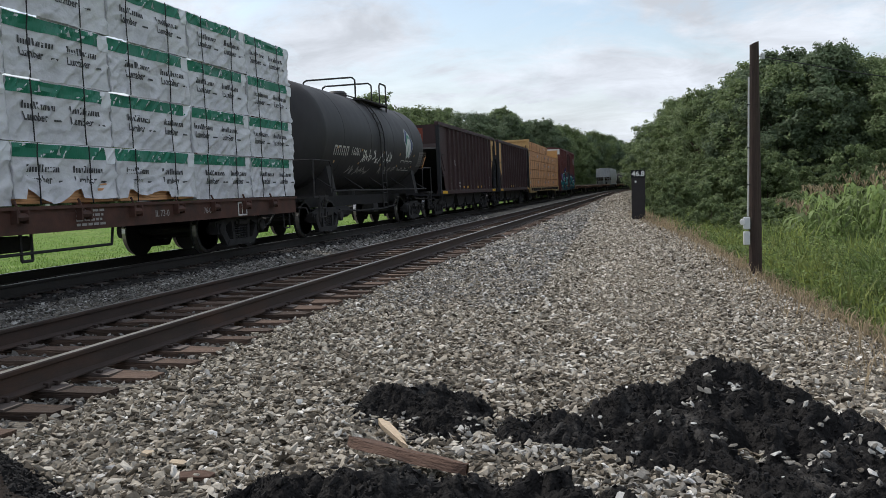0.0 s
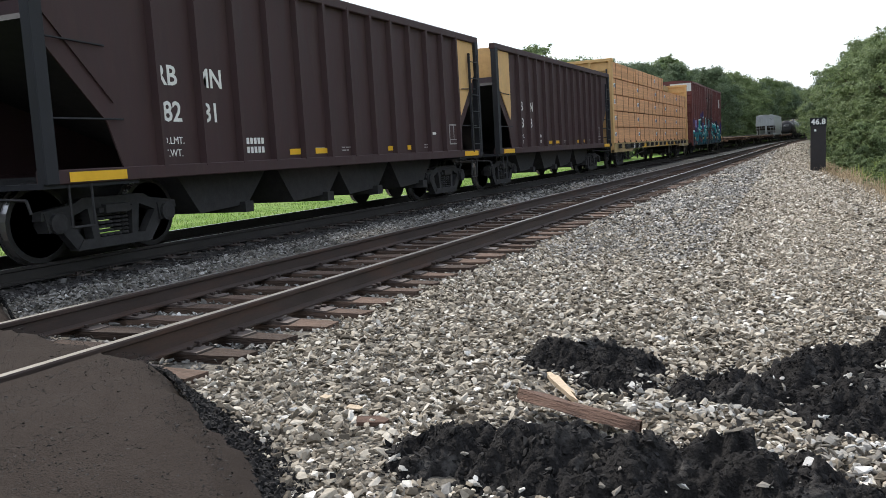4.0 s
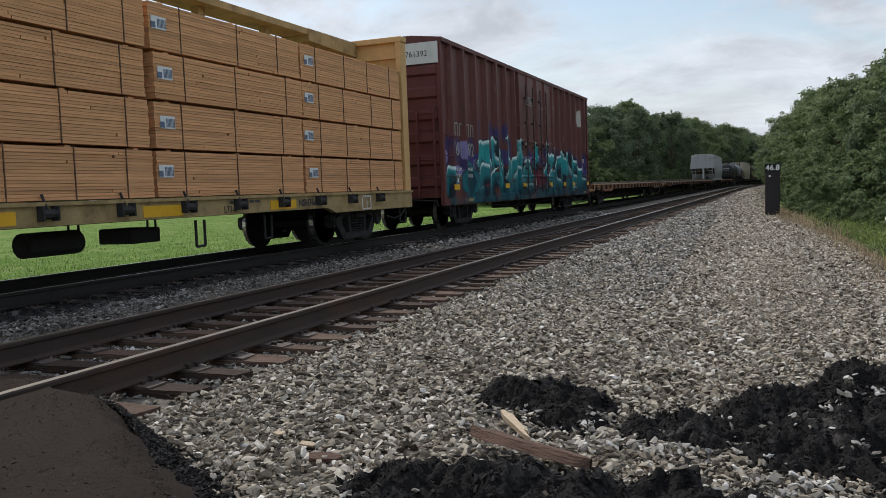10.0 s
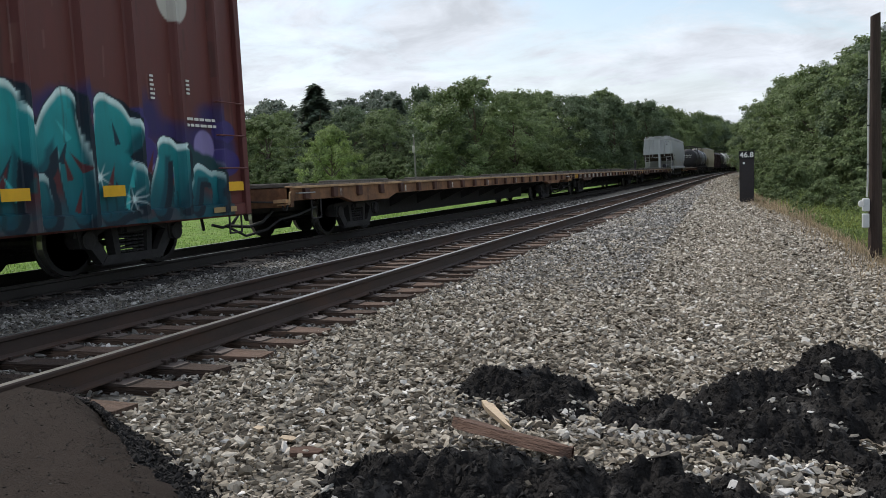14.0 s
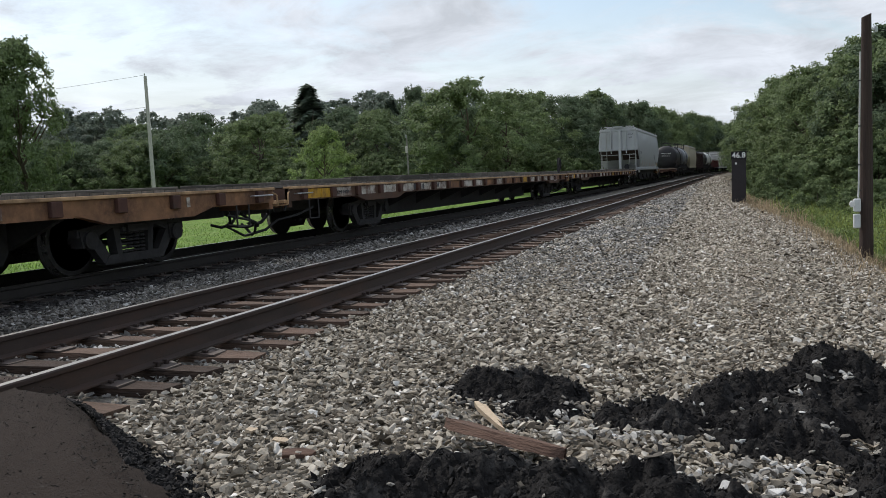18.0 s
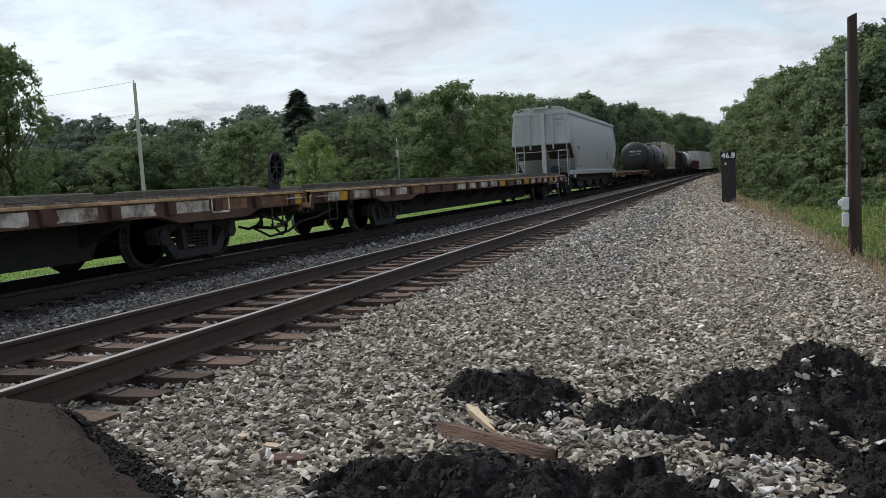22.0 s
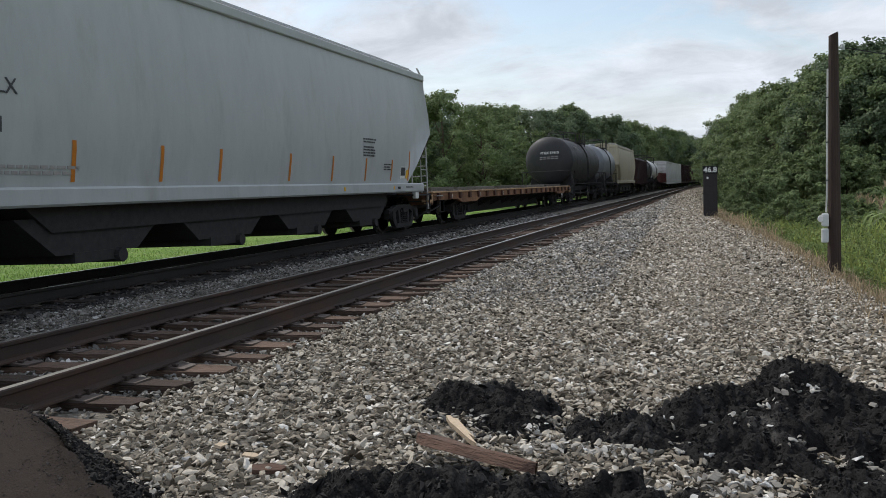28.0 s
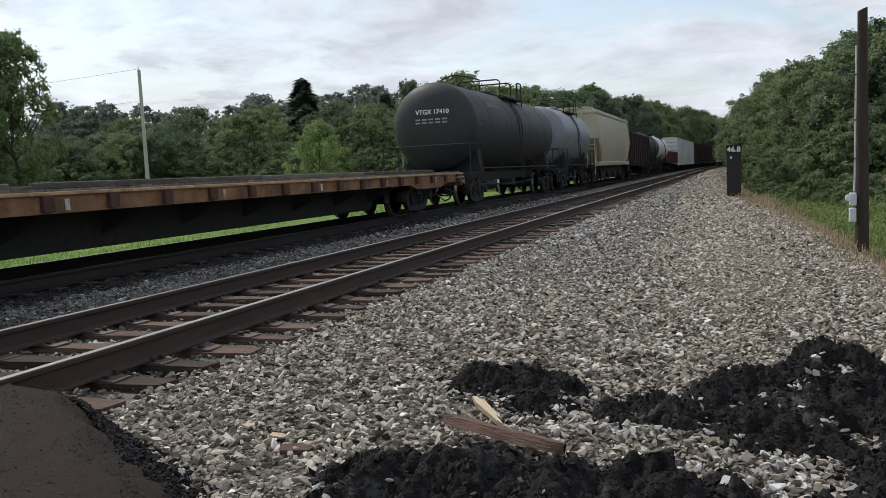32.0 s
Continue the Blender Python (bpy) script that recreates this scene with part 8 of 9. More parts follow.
def build_woods():
    rng = np.random.default_rng(31)
    # meadow's edge, tree by tree: kind, x, y, height of the top
    for k, x, y, top, w in (("tall", -57.6, 62, 15.4, 0.85), ("tall", -62, 60, 16.2, 1.0), ("round", -52.4, 95, 10.2, 1.25), ("spruce", -54.0, 112, 15.2, 1.55), ("dark", -50.5, 116, 11.6, 1.1),
                           ("light", -32.8, 74, 6.6, 1.0), ("spruce", -46.5, 124, 13.6, 1.4), ("dark_tall", -44, 130, 15.8, 0.75), ("round", -21.2, 84, 11.0, 1.25), ("dark", -26.6, 90, 10.4, 1.1), ("round", -20.5, 96, 10.6, 1.15)):
        tree(k, x, y, top + 0.7, -0.7, w)
    for k, x, y, top, w in (("dark", -77.9, 120, 13.5, 1.1), ("round", -66, 118, 12, 1.2), ("dark", -47, 108, 11.5, 1.1), ("round", -40, 104, 10.5, 1.2), ("dark", -56.7, 130, 13.4, 1.1), ("round", -62, 128, 13.6, 1.1),
                           ("dark", -70, 96, 9.5, 1.3), ("dark", -62, 88, 8.5, 1.3), ("dark", -38, 112, 11.0, 1.2), ("dark", -33, 118, 11.5, 1.2), ("round", -23.8, 120, 11.4, 1.2)):
        tree(k, x, y, top + 0.7, -0.7, w)
    # closed wood along the far side of the line
    for i in range(46):
        y = 128 + i * 6.2 + rng.uniform(-2, 2)
        c = bend(y)[0]
        tree(rng.choice(["dark", "round", "dark_tall", "tall"]), -14.5 + c - rng.uniform(0, 9) - max(0, (150 - y) * 0.35), y, rng.uniform(11.2, 14.4) + 0.012 * y, -0.7, rng.uniform(0.95, 1.2))
    for i in range(34):
        x = -30 - i * 4.6 + rng.uniform(-2, 2)
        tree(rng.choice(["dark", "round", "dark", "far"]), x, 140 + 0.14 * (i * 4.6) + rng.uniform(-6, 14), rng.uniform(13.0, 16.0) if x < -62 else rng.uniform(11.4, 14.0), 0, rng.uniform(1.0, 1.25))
    # back row: leaf colour itself carries the haze
    for i in range(40):
        x = -60 - i * 5.5 + rng.uniform(-2, 2)
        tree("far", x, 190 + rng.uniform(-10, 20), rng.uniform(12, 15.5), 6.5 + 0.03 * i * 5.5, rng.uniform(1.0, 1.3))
    for i in range(16):
        x = -62 - i * 3.4
        tree(rng.choice(["dark", "round", "dark"]), x, 84 + 0.9 * i + rng.uniform(-4, 4), rng.uniform(7, 9.5), -0.6, rng.uniform(1.1, 1.4))
    # low growth that fills the wood's edge down to the meadow
    for i in range(90):
        f = rng.uniform(0, 1)
        x, y = (-75 + 58 * f + rng.uniform(-3, 3), 88 + 14 * f + rng.uniform(-6, 10))
        tree("bush", x, y, rng.uniform(3.0, 5.6), -0.7, 1.1)
    for i in range(40):
        y = 104 + i * 6 + rng.uniform(-2, 2)
        tree("bush", -13.0 + bend(y)[0] - rng.uniform(0, 2.5) - max(0, (150 - y) * 0.2), y, rng.uniform(2.6, 4.5), -0.7, 1.0)
    # the wood on the near side: its edge runs up to the line, and climbs a bank behind
    for i in range(70):
        y = 46 + i * 4.4 + rng.uniform(-1.5, 1.5)
        c = bend(y)[0]
        off = np.interp(y, (46, 60, 80, 110, 150, 400), (10.5, 8.6, 7.6, 6.6, 5.6, 5.2))
        for j in range(2 if y < 150 else 1):
            tree(rng.choice(["round", "dark", "dark_tall", "round"]), off + c + 0.4 + j * 4 + rng.uniform(-0.4, 0.9), y + rng.uniform(-1, 1), rng.uniform(6.3, 7.5) + j * 0.8 + 0.02 * max(0, y - 60) + 0.7 * min(1.0, max(0.0, (y - 50) / 14)), -0.8 + j * 0.4, rng.uniform(0.95, 1.15))
    for i in range(26):
        x = 11 + i * 0.95 + rng.uniform(-0.4, 0.4)
        tree(rng.choice(["round", "dark", "round", "dark_tall"]), x, 49 - 0.22 * i + rng.uniform(-2, 2), rng.uniform(6.6, 8.0), -0.8, rng.uniform(1.0, 1.25))
        tree(rng.choice(["dark", "dark_tall", "round"]), x + 1, 58 + rng.uniform(-3, 3), rng.uniform(7.6, 9.0), -0.3, rng.uniform(1.0, 1.2))
    for i in range(20):
        tree(rng.choice(["dark", "round"]), 14 + i * 2.2, 70 + rng.uniform(-4, 4), rng.uniform(8.6, 9.8) + 0.06 * i, 0.6, 1.2)
    for i in range(34):
        f = i / 33
        tree("bush", 7.4 + 18 * f + rng.uniform(-0.5, 0.5), 42 + 3 * math.sin(i) + rng.uniform(-1.5, 2), rng.uniform(1.8, 3.4), -0.95, rng.uniform(0.8, 1.1))
    # scattered scrub between the gravel and the wood
    for i in range(30):
        y = 22 + 22 * rng.random() ** 0.7
        x = edge_right(y) + 1.0 + rng.exponential(1.6) + max(0.0, 30 - y) * 0.12
        if x < 8.4 or y > 30:
            tree("bush", x, y, rng.uniform(0.5, 1.5), -0.72, rng.uniform(0.8, 1.1))
    for i in range(16):
        y = 37 + i * 1.3
        tree("bush", np.interp(y, (37, 44, 60), (6.4, 6.4, 5.6)) + rng.uniform(-0.3, 1.2), y, rng.uniform(0.8, 2.2), -0.75, rng.uniform(0.8, 1.0))
    for i in range(26):
        y = 44 + i * 4.5
        tree("bush", np.interp(y, (44, 60, 90, 160), (7.2, 6.3, 5.4, 4.9)) + bend(y)[0] + rng.uniform(0, 0.6), y, rng.uniform(1.3, 2.6), -0.8, 0.9)


def blades(name, places, heights, widths, material, seed, label, category, bend_by=0.5):
    """Grass or weed blades, each a bent strip of two quads, as one object."""
    rng = np.random.default_rng(seed)
    p, h, w = np.asarray(places, float), np.asarray(heights)[:, None], np.asarray(widths)[:, None]
    n = len(p)
    a = rng.uniform(0, 2 * math.pi, n)
    d = np.stack([np.cos(a), np.sin(a), 0 * a], 1)
    s = np.stack([-np.sin(a), np.cos(a), 0 * a], 1)
    lean = rng.uniform(0.1, 1.0, (n, 1)) * bend_by
    mid = p + d * h * lean * 0.35 + np.array((0, 0, 1)) * h * 0.6
    tip = p + d * h * lean + np.array((0, 0, 1)) * h * (1 - 0.25 * lean)
    V = np.stack([p - s * w, p + s * w, mid + s * w * 0.8, mid - s * w * 0.8, tip + s * w * 0.12, tip - s * w * 0.12], 1).reshape(-1, 3)
    b = np.arange(n)[:, None] * 6
    F = np.concatenate([b + (0, 1, 2, 3), b + (3, 2, 4, 5)])
    return tagged(link(name, raw_mesh(name, V, F, material)), label, category, kind="stuff")


def weed_z(x, y):
    e = edge_right(y)
    return -0.68 - 0.3 * min(1, max(0, x - 9) / 6) + 0.35 * max(0, 1 - (x - e) / 1.3)


def build_weeds():
    rng = np.random.default_rng(51)
    P, H, W = [], [], []
    for _ in range(52000):
        y = 5 + 44 * rng.random() ** 1.3
        x = edge_right(y) + 0.5 + rng.exponential(2.4)
        if x > 24 or (x > 8.5 and 19 < y < 29):
            continue
        k = noise.noise((x * 0.55, y * 0.4, 3)) + 0.35
        if rng.random() > 0.55 + k:
            continue
        f = min(1, (x - edge_right(y) - 0.3) / 1.6)
        P.append((x, y, weed_z(x, y)))
        H.append((0.1 + 0.42 * f) * rng.uniform(0.5, 1.5) * max(0.35, 0.75 + 1.1 * k))
        W.append(rng.uniform(0.006, 0.02))
    blades("roadside_grass", P, H, W, M["weed"], 52, "lush green arching grass beside the gravel", "grass", 1.1)
    # broad-leaved weeds in clumps
    V = []
    for _ in range(1900):
        y = 7 + 40 * rng.random() ** 1.2
        x = edge_right(y) + 0.7 + rng.exponential(2.0)
        if x > 20 or (8.7 < x and 17 < y < 29):
            continue
        top = rng.uniform(0.2, 0.95) * min(1, 0.25 + (x - edge_right(y)) / 2.2)
        n = int(46 * (0.5 + top))
        p = np.array((x, y, weed_z(x, y))) + rng.normal(size=(n, 3)) * (0.16, 0.16, 0) + np.array((0, 0, 1)) * (rng.random((n, 1)) ** 0.6 * top)
        nrm = rng.normal(size=(n, 3)) * 0.5 + (0, 0, 1)
        nrm /= np.linalg.norm(nrm, axis=1)[:, None]
        u = np.cross(nrm, rng.normal(size=(n, 3)))
        u /= np.linalg.norm(u, axis=1)[:, None]
        w = np.cross(nrm, u)
        s = rng.uniform(0.018, 0.045, (n, 1))
        V.append(np.stack([p - u * s, p - w * s * 0.5, p + u * s, p + w * s * 0.5], 1))
    V = np.concatenate(V).reshape(-1, 3)
    tagged(link("broadleaf_weeds", raw_mesh("broadleaf_weeds", V, np.arange(len(V)).reshape(-1, 4), M["broadleaf"])), "clumps of broad-leaved green weeds beside the gravel", "weeds", kind="stuff")
    P, H, W = [], [], []
    for _ in range(9000):
        y = 6 + 38 * rng.random() ** 1.2
        x = edge_right(y) + rng.normal(0.55, 0.4)
        P.append((x, y, ballast_height(x, y)))
        H.append(rng.uniform(0.06, 0.28))
        W.append(rng.uniform(0.004, 0.008))
    for _ in range(5200):
        y = 20 + 28 * rng.random()
        x = edge_right(y) + 0.2 + rng.exponential(0.9)
        if noise.noise((x * 0.8, y * 0.35, 12)) < -0.05:
            continue
        P.append((x, y, max(weed_z(x, y), ballast_height(x, y))))
        H.append(rng.uniform(0.15, 0.6))
        W.append(rng.uniform(0.006, 0.014))
    blades("dry_grass", P, H, W, M["dry_grass"], 53, "dry straw coloured grass along the gravel's edge", "grass", 1.6)
    P, H, W = [], [], []
    for _ in range(420):
        cy = 9 + 30 * rng.random() ** 1.1
        cx = edge_right(cy) + 0.9 + rng.exponential(1.7)
        if cx > 15 or (cx > 8.6 and 18 < cy < 29):
            continue
        tall = rng.uniform(0.45, 1.0) * min(1.0, 0.45 + (cx - edge_right(cy)) / 4)
        for _ in range(34):
            x, y = cx + rng.normal(0, 0.17), cy + rng.normal(0, 0.17)
            P.append((x, y, weed_z(x, y)))
            H.append(tall * rng.uniform(0.6, 1.1))
            W.append(rng.uniform(0.008, 0.022))
    blades("tall_weeds", P, H, W, M["tall_weed"], 58, "clumps of tall yellow green weeds beside the gravel", "weeds", 0.55)
    P, H, W = [], [], []
    for _ in range(52000):
        y = 10 + 60 * rng.random() ** 1.4
        x = -8.4 - rng.exponential(9)
        if x < -45:
            continue
        P.append((x, y, -0.62 + 0.012 * min(40, -9 - x)))
        tuft = noise.noise((x * 0.5, y * 0.35, 8))
        H.append(rng.uniform(0.03, 0.1) * (1.0 + 1.6 * max(0.0, tuft)))
        W.append(rng.uniform(0.006, 0.016))
    blades("meadow_grass", P, H, W, M["meadow"], 54, "bright green meadow grass beyond the train", "grass", 1.4)


def build_corn():
    """A stand of ripe corn: stalks, arching leaves, tassels."""
    rng = np.random.default_rng(57)
    V, F, TV, TF = [], [], [], []
    def strip(pts, w, side, VV, FF):
        b = len(VV)
        for k, p in enumerate(pts):
            q = w * (1 - (k / (len(pts) - 1)) ** 2 * 0.9)
            VV.append(p - side * q)
            VV.append(p + side * q)
        for k in range(len(pts) - 1):
            FF.append((b + 2 * k, b + 2 * k + 1, b + 2 * k + 3, b + 2 * k + 2))
    for r in range(14):
        for i in range(34):
            x = 8.75 + r * 0.75 + rng.normal(0, 0.06) + 0.02 * i
            y = 19.6 + i * 0.26 + rng.normal(0, 0.05) - 0.2 * r + (2.4 if r < 2 else 0)
            if rng.random() < 0.12:
                continue
            g = Vector((x, y, -0.95))
            h = rng.uniform(1.95, 2.35) * (0.62, 0.8, 0.93)[min(r, 2)] if r < 3 else rng.uniform(1.95, 2.4)
            lean = Vector((rng.normal(0, 0.05), rng.normal(0, 0.05), 1))
            strip([g + lean * (h * k / 3) for k in range(4)], 0.014, Vector((1, 0, 0)), V, F)
            strip([g + lean * (h * k / 3) for k in range(4)], 0.014, Vector((0, 1, 0)), V, F)
            a0 = rng.uniform(0, 3.14)
            for k in range(9):
                z = h * (0.2 + 0.75 * k / 9)
                a = a0 + math.pi * k + rng.normal(0, 0.35)
                d = Vector((math.cos(a), math.sin(a), 0))
                s = Vector((-math.sin(a), math.cos(a), 0))
                ln = rng.uniform(0.4, 0.75) * (1.1 - 0.3 * k / 9)
                o = g + lean * z
                strip([o, o + d * ln * 0.35 + Vector((0, 0, ln * 0.32)), o + d * ln * 0.75 + Vector((0, 0, ln * 0.2)), o + d * ln + Vector((0, 0, -ln * rng.uniform(0.1, 0.6)))], 0.05, s, V, F)
            for k in range(5):
                a = rng.uniform(0, 6.28)
                o = g + lean * h
                d = Vector((math.cos(a) * 0.12, math.sin(a) * 0.12, 0.2))
                strip([o, o + d * 0.6, o + d + Vector((0, 0, -0.02))], 0.014, Vector((-math.sin(a), math.cos(a), 0)), TV, TF)
    corn = tagged(link("corn_stand", raw_mesh("corn_stand", [tuple(v) for v in V], F, M["corn"])), "stand of tall ripening corn with drying leaves", "corn", kind="stuff")
    tagged(link("corn_tassels", raw_mesh("corn_tassels", [tuple(v) for v in TV], TF, M["tassel"])), "dry brown tassels on top of the corn", "corn", kind="stuff")


# ---- pole, post and wires ----
def build_fixtures():
    pole = thing("utility_pole", "short dark creosoted wooden pole at the gravel's edge", "pole", pose(6.74, 14.9, -0.42, 0, 0.6, 0) @ Matrix.Diagonal((0.8, 0.8, 1, 1)))
    bm = bmesh.new()
    n = 14
    rings = []
    for z, r in ((-0.4, 0.13), (0.4, 0.126), (1.6, 0.114), (2.8, 0.1), (3.9, 0.09)):
        rings.append([bm.verts.new((r * (1 + 0.03 * math.sin(3 * k + z)) * math.cos(2 * math.pi * k / n), r * math.sin(2 * math.pi * k / n), z + (0.03 * math.cos(2 * math.pi * k / n) if z > 3.5 else 0))) for k in range(n)])
    for a, b in zip(rings, rings[1:]):
        for k in range(n):
            bm.faces.new((a[k], a[(k + 1) % n], b[(k + 1) % n], b[k]))
    bm.faces.new(rings[-1])
    part("shaft", bm, M["pole_wood"], pole)
    bm = bmesh.new()
    tube(bm, [(-0.12, -0.1, 3.35), (-0.135, -0.1, 2.2), (-0.145, -0.1, 1.35), (-0.16, -0.13, 1.1)], 0.017, 7)
    part("conduit", bm, M["conduit"], pole)
    for z in (2.9, 2.2, 1.6, 1.2):
        bm = bmesh.new()
        box(bm, -0.165, -0.1, -0.125, -0.075, z, z + 0.018)
        part("clip", bm, M["wire"], pole)
    bm = bmesh.new()
    box(bm, -0.24, -0.12, -0.2, -0.04, 0.88, 1.08, 0.012)
    part("meter_box", bm, M["metalbox"], pole)
    bm = bmesh.new()
    box(bm, -0.245, -0.125, -0.2, -0.05, 0.62, 0.84, 0.012)
    part("switch_box", bm, M["metalbox"], pole)
    bm = bmesh.new()
    lathe(bm, [(0, 0.05), (0.04, 0.055), (0.07, 0.02)], "y", 10, (-0.27, -0.2, 1.0))
    part("meter_glass", bm, M["white"], pole)
    bm = bmesh.new()
    rod(bm, (0.11, 0, 3.68), (0.19, 0, 3.68), 0.02, 8)
    rod(bm, (0.17, 0, 3.64), (0.17, 0, 3.73), 0.03, 8)
    part("insulator", bm, M["metalbox"], pole)
    wire = thing("overhead_wire", "thin overhead service wire running from the pole", "wire")
    bm = bmesh.new()
    a, b = Vector((6.9, 14.9, 3.26)), Vector((24, 17.0, 3.2))
    pts = [a.lerp(b, k / 14) + Vector((0, 0, -1.1 * 4 * (k / 14) * (1 - k / 14))) for k in range(15)]
    tube(bm, pts, 0.008, 5)
    part("cable", bm, M["wire"], wire)
    # numbered post
    post = thing("milepost", "dark brown steel milepost with white numerals", "sign", pose(4.78, 35.8, -0.2, 0, 0.8, 0))
    bm = bmesh.new()
    box(bm, -0.27, 0.27, -0.12, 0.12, -0.3, 1.8, 0.02)
    part("post_body", bm, M["signpost"], post)
    bm = bmesh.new()
    box(bm, -0.29, 0.29, -0.14, -0.122, 1.72, 2.03)
    part("number_plate_face", bm, M["black"], post)
    words("46.8", 0.3, post, pose(0.0, -0.144, 1.87, 90, 0, 0), M["white"], bold=0.006)
    bm = bmesh.new()
    box(bm, -0.14, -0.07, -0.13, -0.121, 1.52, 1.6)
    part("white_tab", bm, M["white"], post)
    for x, z in ((-0.28, 0.95), (0.28, 0.95)):
        bm = bmesh.new()
        rod(bm, (x - 0.02, 0, z), (x + 0.02, 0, z), 0.03, 8)
        part("hinge", bm, M["signpost"], post)
    # poles across the meadow
    for x, y, h, label, r in ((-46.4, 66, 12.9, "tall grey wooden power pole in the meadow", 0.2), (-25.4, 77, 6.3, "grey power pole with a small transformer by the wood", 0.1)):
        p = thing("power_pole", label, "pole", pose(x, y, -0.7))
        bm = bmesh.new()
        rod(bm, (0, 0, 0), (0, 0, h), r, 10, r * 0.7)
        part("shaft", bm, M["pole_grey"] if h > 8 else M["pole_dim"], p)
        bm = bmesh.new()
        rod(bm, (-0.05, 0, h - 0.05), (-0.05, 0, h + 0.25), 0.04, 6)
        part("insulator", bm, M["metalbox"], p)
        if h < 8:
            bm = bmesh.new()
            lathe(bm, [(h - 1.5, 0.12), (h - 0.9, 0.13), (h - 0.85, 0.06)], "z", 12, (0.05, -0.3, 0))
            part("transformer", bm, M["pole_grey"], p)
    for a, b, sag in (((-46.4, 66, 12.3), (-140, 62, 15.0), 2.0), ((-46.4, 66, 9.4), (-140, 64, 13.0), 2.0), ((-25.4, 77, 5.3), (-75, 98, 6.5), 1.0)):
        w = thing("power_line", "thin power line over the meadow", "wire")
        a, b = Vector(a), Vector(b)
        bm = bmesh.new()
        tube(bm, [a.lerp(b, k / 16) + Vector((0, 0, -sag * 4 * (k / 16) * (1 - k / 16))) for k in range(17)], 0.014, 4)
        part("cable", bm, M["wire"], w)
    # slim lattice mast over the trees
    t = thing("radio_mast", "thin radio mast above the trees", "mast", pose(-52, 150, 0))
    bm = bmesh.new()
    for k in range(3):
        a = 2.094 * k
        rod(bm, (0.3 * math.cos(a), 0.3 * math.sin(a), 0), (0.2 * math.cos(a), 0.2 * math.sin(a), 18.5), 0.05, 4)
    for k in range(20):
        a, b = 2.094 * k, 2.094 * (k + 1)
        rod(bm, (0.27 * math.cos(a), 0.27 * math.sin(a), k * 0.9), (0.27 * math.cos(b), 0.27 * math.sin(b), k * 0.9 + 0.9), 0.03, 4)
    part("lattice", bm, M["pole_grey"], t)
    bm = bmesh.new()
    box(bm, -0.8, 0.8, -0.1, 0.1, 18.0, 18.8)
    part("antenna", bm, M["pole_grey"], t)
    # small house beyond the meadow
    hs = thing("house", "small white house with a pale roof beyond the meadow", "house", pose(-74, 84, -0.7, 0, 0, 35) @ Matrix.Diagonal((0.75, 0.75, 0.75, 1)))
    bm = bmesh.new()
    box(bm, -4, 4, -3, 3, 0, 2.9)
    prism(bm, [(-3, 2.9), (3, 2.9), (0, 3.7)], "x", -4, 4)
    part("wall", bm, M["white"], hs)
    bm = bmesh.new()
    for s in (1, -1):
        prism(bm, [(s * 3.3, 2.75), (s * 3.3, 2.9), (0, 3.95), (0, 3.78)], "x", -4.3, 4.3)
    part("roof", bm, M["metalbox"], hs)
    for x in (-2.2, 1.8):
        bm = bmesh.new()
        box(bm, x - 0.5, x + 0.5, -3.05, -2.98, 1.0, 2.2)
        part("window", bm, M["black"], hs)
    # odds and ends on the gravel
    b = thing("wood_splinter", "pale fresh splinter of broken wood on the gravel", "wood", pose(3.55, 4.52, -0.07, 4, 8, -52))
    bm = bmesh.new()
    prism(bm, [(-0.2, -0.015), (-0.12, -0.026), (0.15, -0.014), (0.22, 0.0), (0.05, 0.012), (-0.19, 0.01)], "z", 0.0, 0.03)
    prism(bm, [(-0.17, 0.018), (0.08, 0.016), (0.12, 0.026), (-0.14, 0.034)], "z", 0.0, 0.022)
    part("splinter", bm, M["chipwood"], b)
    b = thing("broken_tie", "reddish broken piece of tie wood on the black heap", "wood", pose(3.76, 4.05, 0.0, -16, 4, -19))
    bm = bmesh.new()
    n = 22
    rows = []
    for i in range(n + 1):
        x = -0.36 + 0.72 * i / n
        half = 0.062 * (1 - abs(2 * i / n - 1) ** 5) + 0.012
        row = []
        for j in range(7):
            y = half * (j / 3 - 1) + 0.01 * noise.noise((x * 9, j, 3))
            row.append(bm.verts.new((x, y, 0.012 * noise.noise((x * 4, j * 3.1, 1)) + 0.006 * noise.noise((x * 30, j * 5.0, 7)) + (0.0 if 0 < j < 6 else -0.05))))
        rows.append(row)
    for a, c in zip(rows, rows[1:]):
        for j in range(6):
            bm.faces.new((a[j], c[j], c[j + 1], a[j + 1]))
    part("plank", bm, M["tie_red"], b)
    for x, y, s, r in ((2.75, 3.77, 0.09, 40), (2.55, 3.95, 0.05, 10), (2.3, 4.05, 0.06, 100), (5.95, 4.7, 0.07, 30)):
        c = thing("wood_chip", "small orange brown chip of wood among the stones", "wood", pose(x, y, ballast_height(x, y) + 0.02, 14, 8, r), "wood chips on the gravel")
        bm = bmesh.new()
        prism(bm, [(-s, -s * 0.35), (s * 0.6, -s * 0.4), (s, 0.0), (s * 0.3, s * 0.4), (-s * 0.9, s * 0.3)], "z", 0, s * 0.25)
        part("chip", bm, M["tie_red"] if s > 0.06 else M["chipwood"], c)


build_woods()
build_weeds()
build_corn()
build_fixtures()


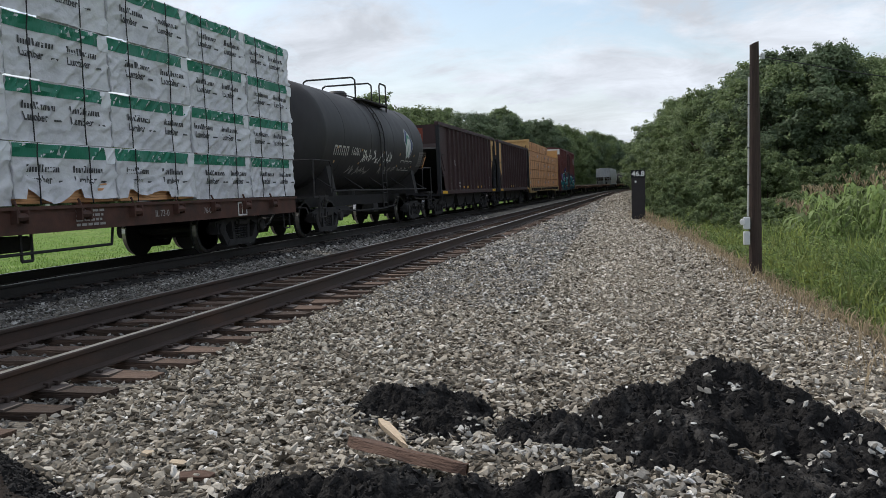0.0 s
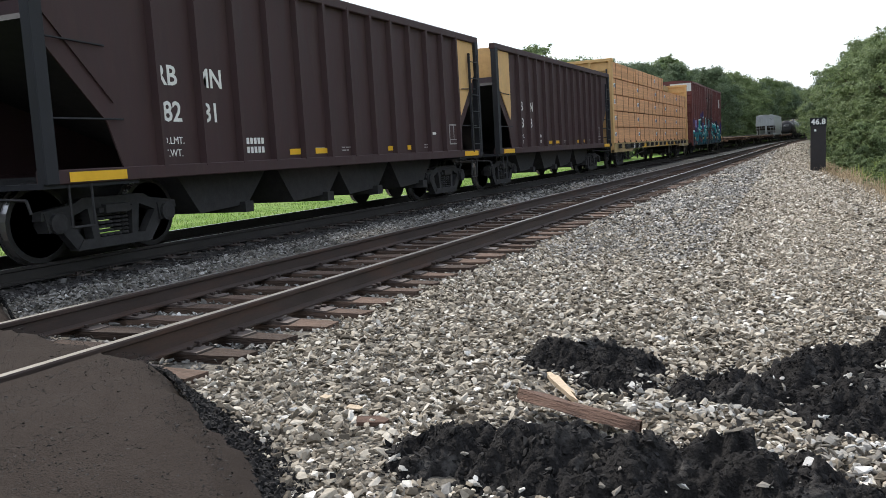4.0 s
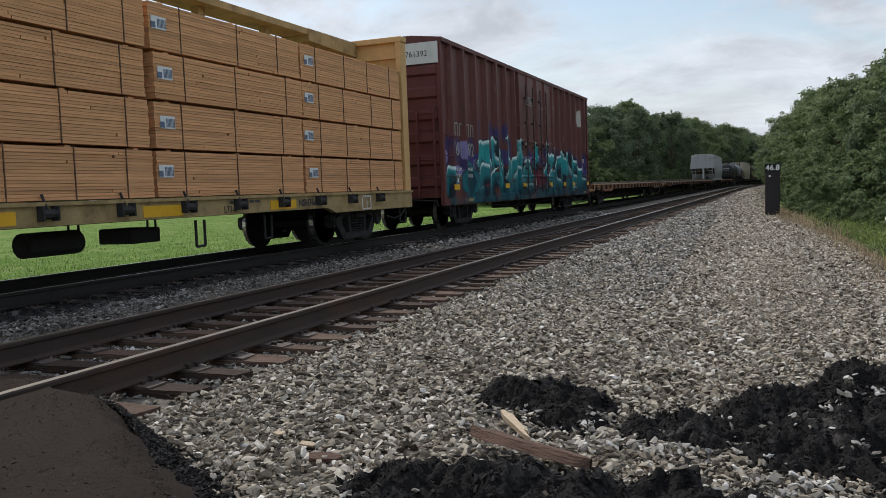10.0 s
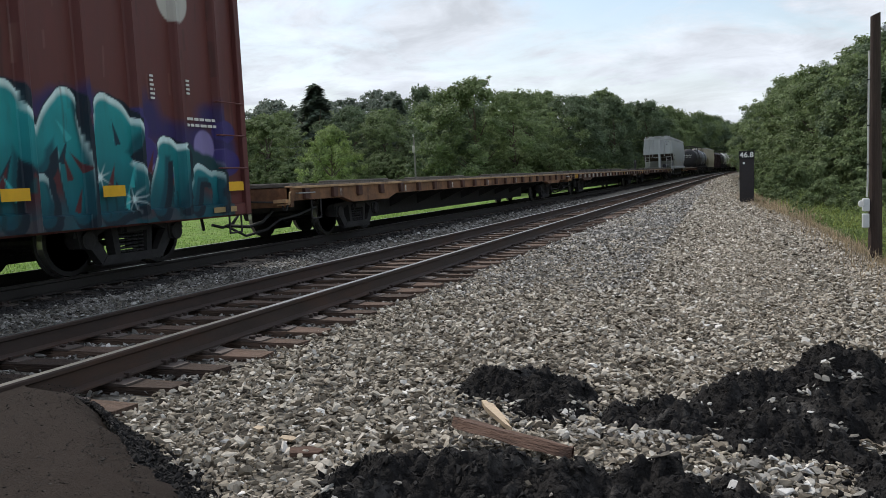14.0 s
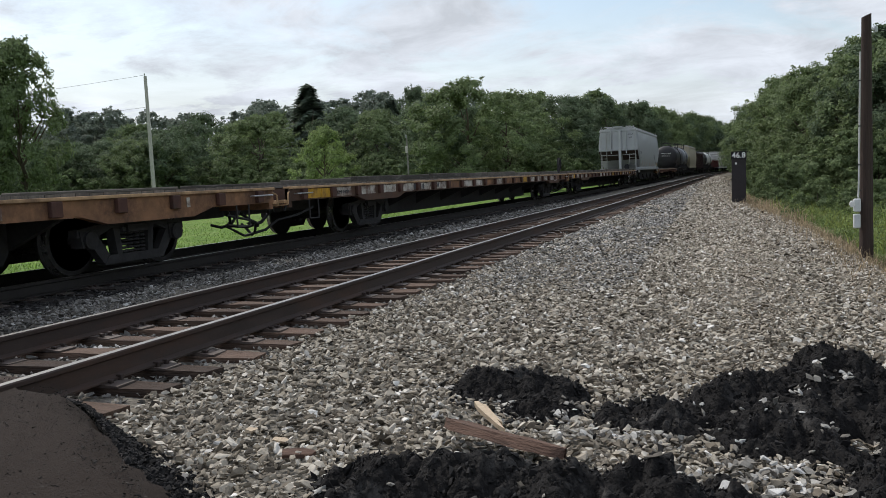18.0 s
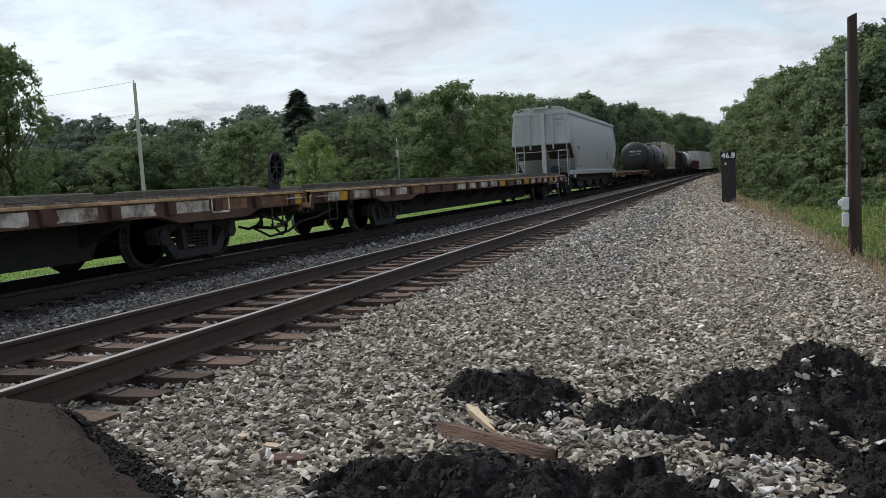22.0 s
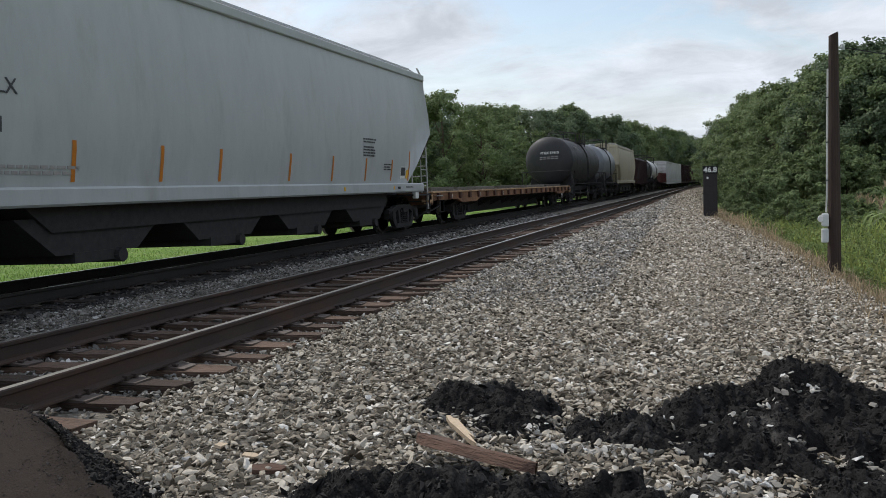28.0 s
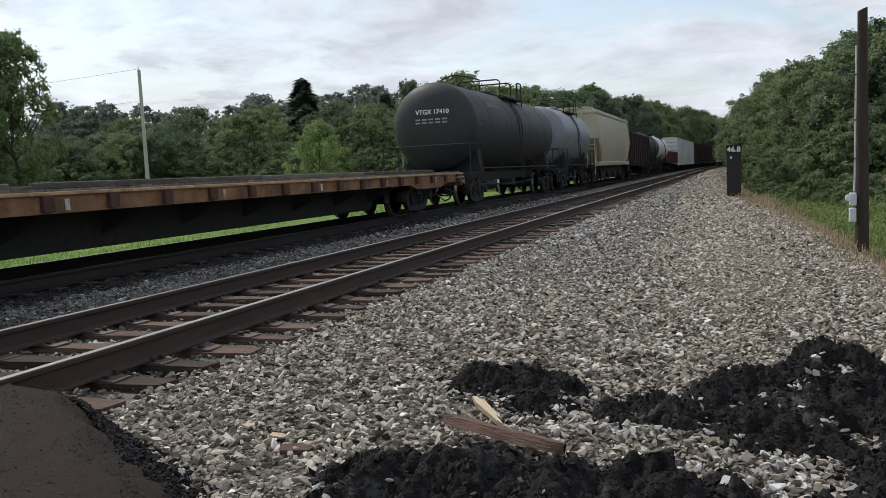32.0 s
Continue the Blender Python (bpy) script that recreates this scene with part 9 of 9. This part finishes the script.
# ---- everything that moves ----
def motions():
    times = list(range(0, 33))
    paths = []
    for ob, mid, half in CARS:
        rows = [(t, car_pose(mid - travelled(t), half)) for t in times]
        paths.append(rows)
        walk(ob, rows)
    for ob, i, m in LOADS:
        walk(ob, [(t, p @ m) for t, p in paths[i]])
    turn = [(k / 10, travelled(k / 10) / 0.457) for k in range(0, 321)]
    for ob, y in WHEELS:
        walk(ob, [(t, Matrix.Translation((0, y, 0.457)) @ Matrix.Rotation(a, 4, "X")) for t, a in turn])


motions()
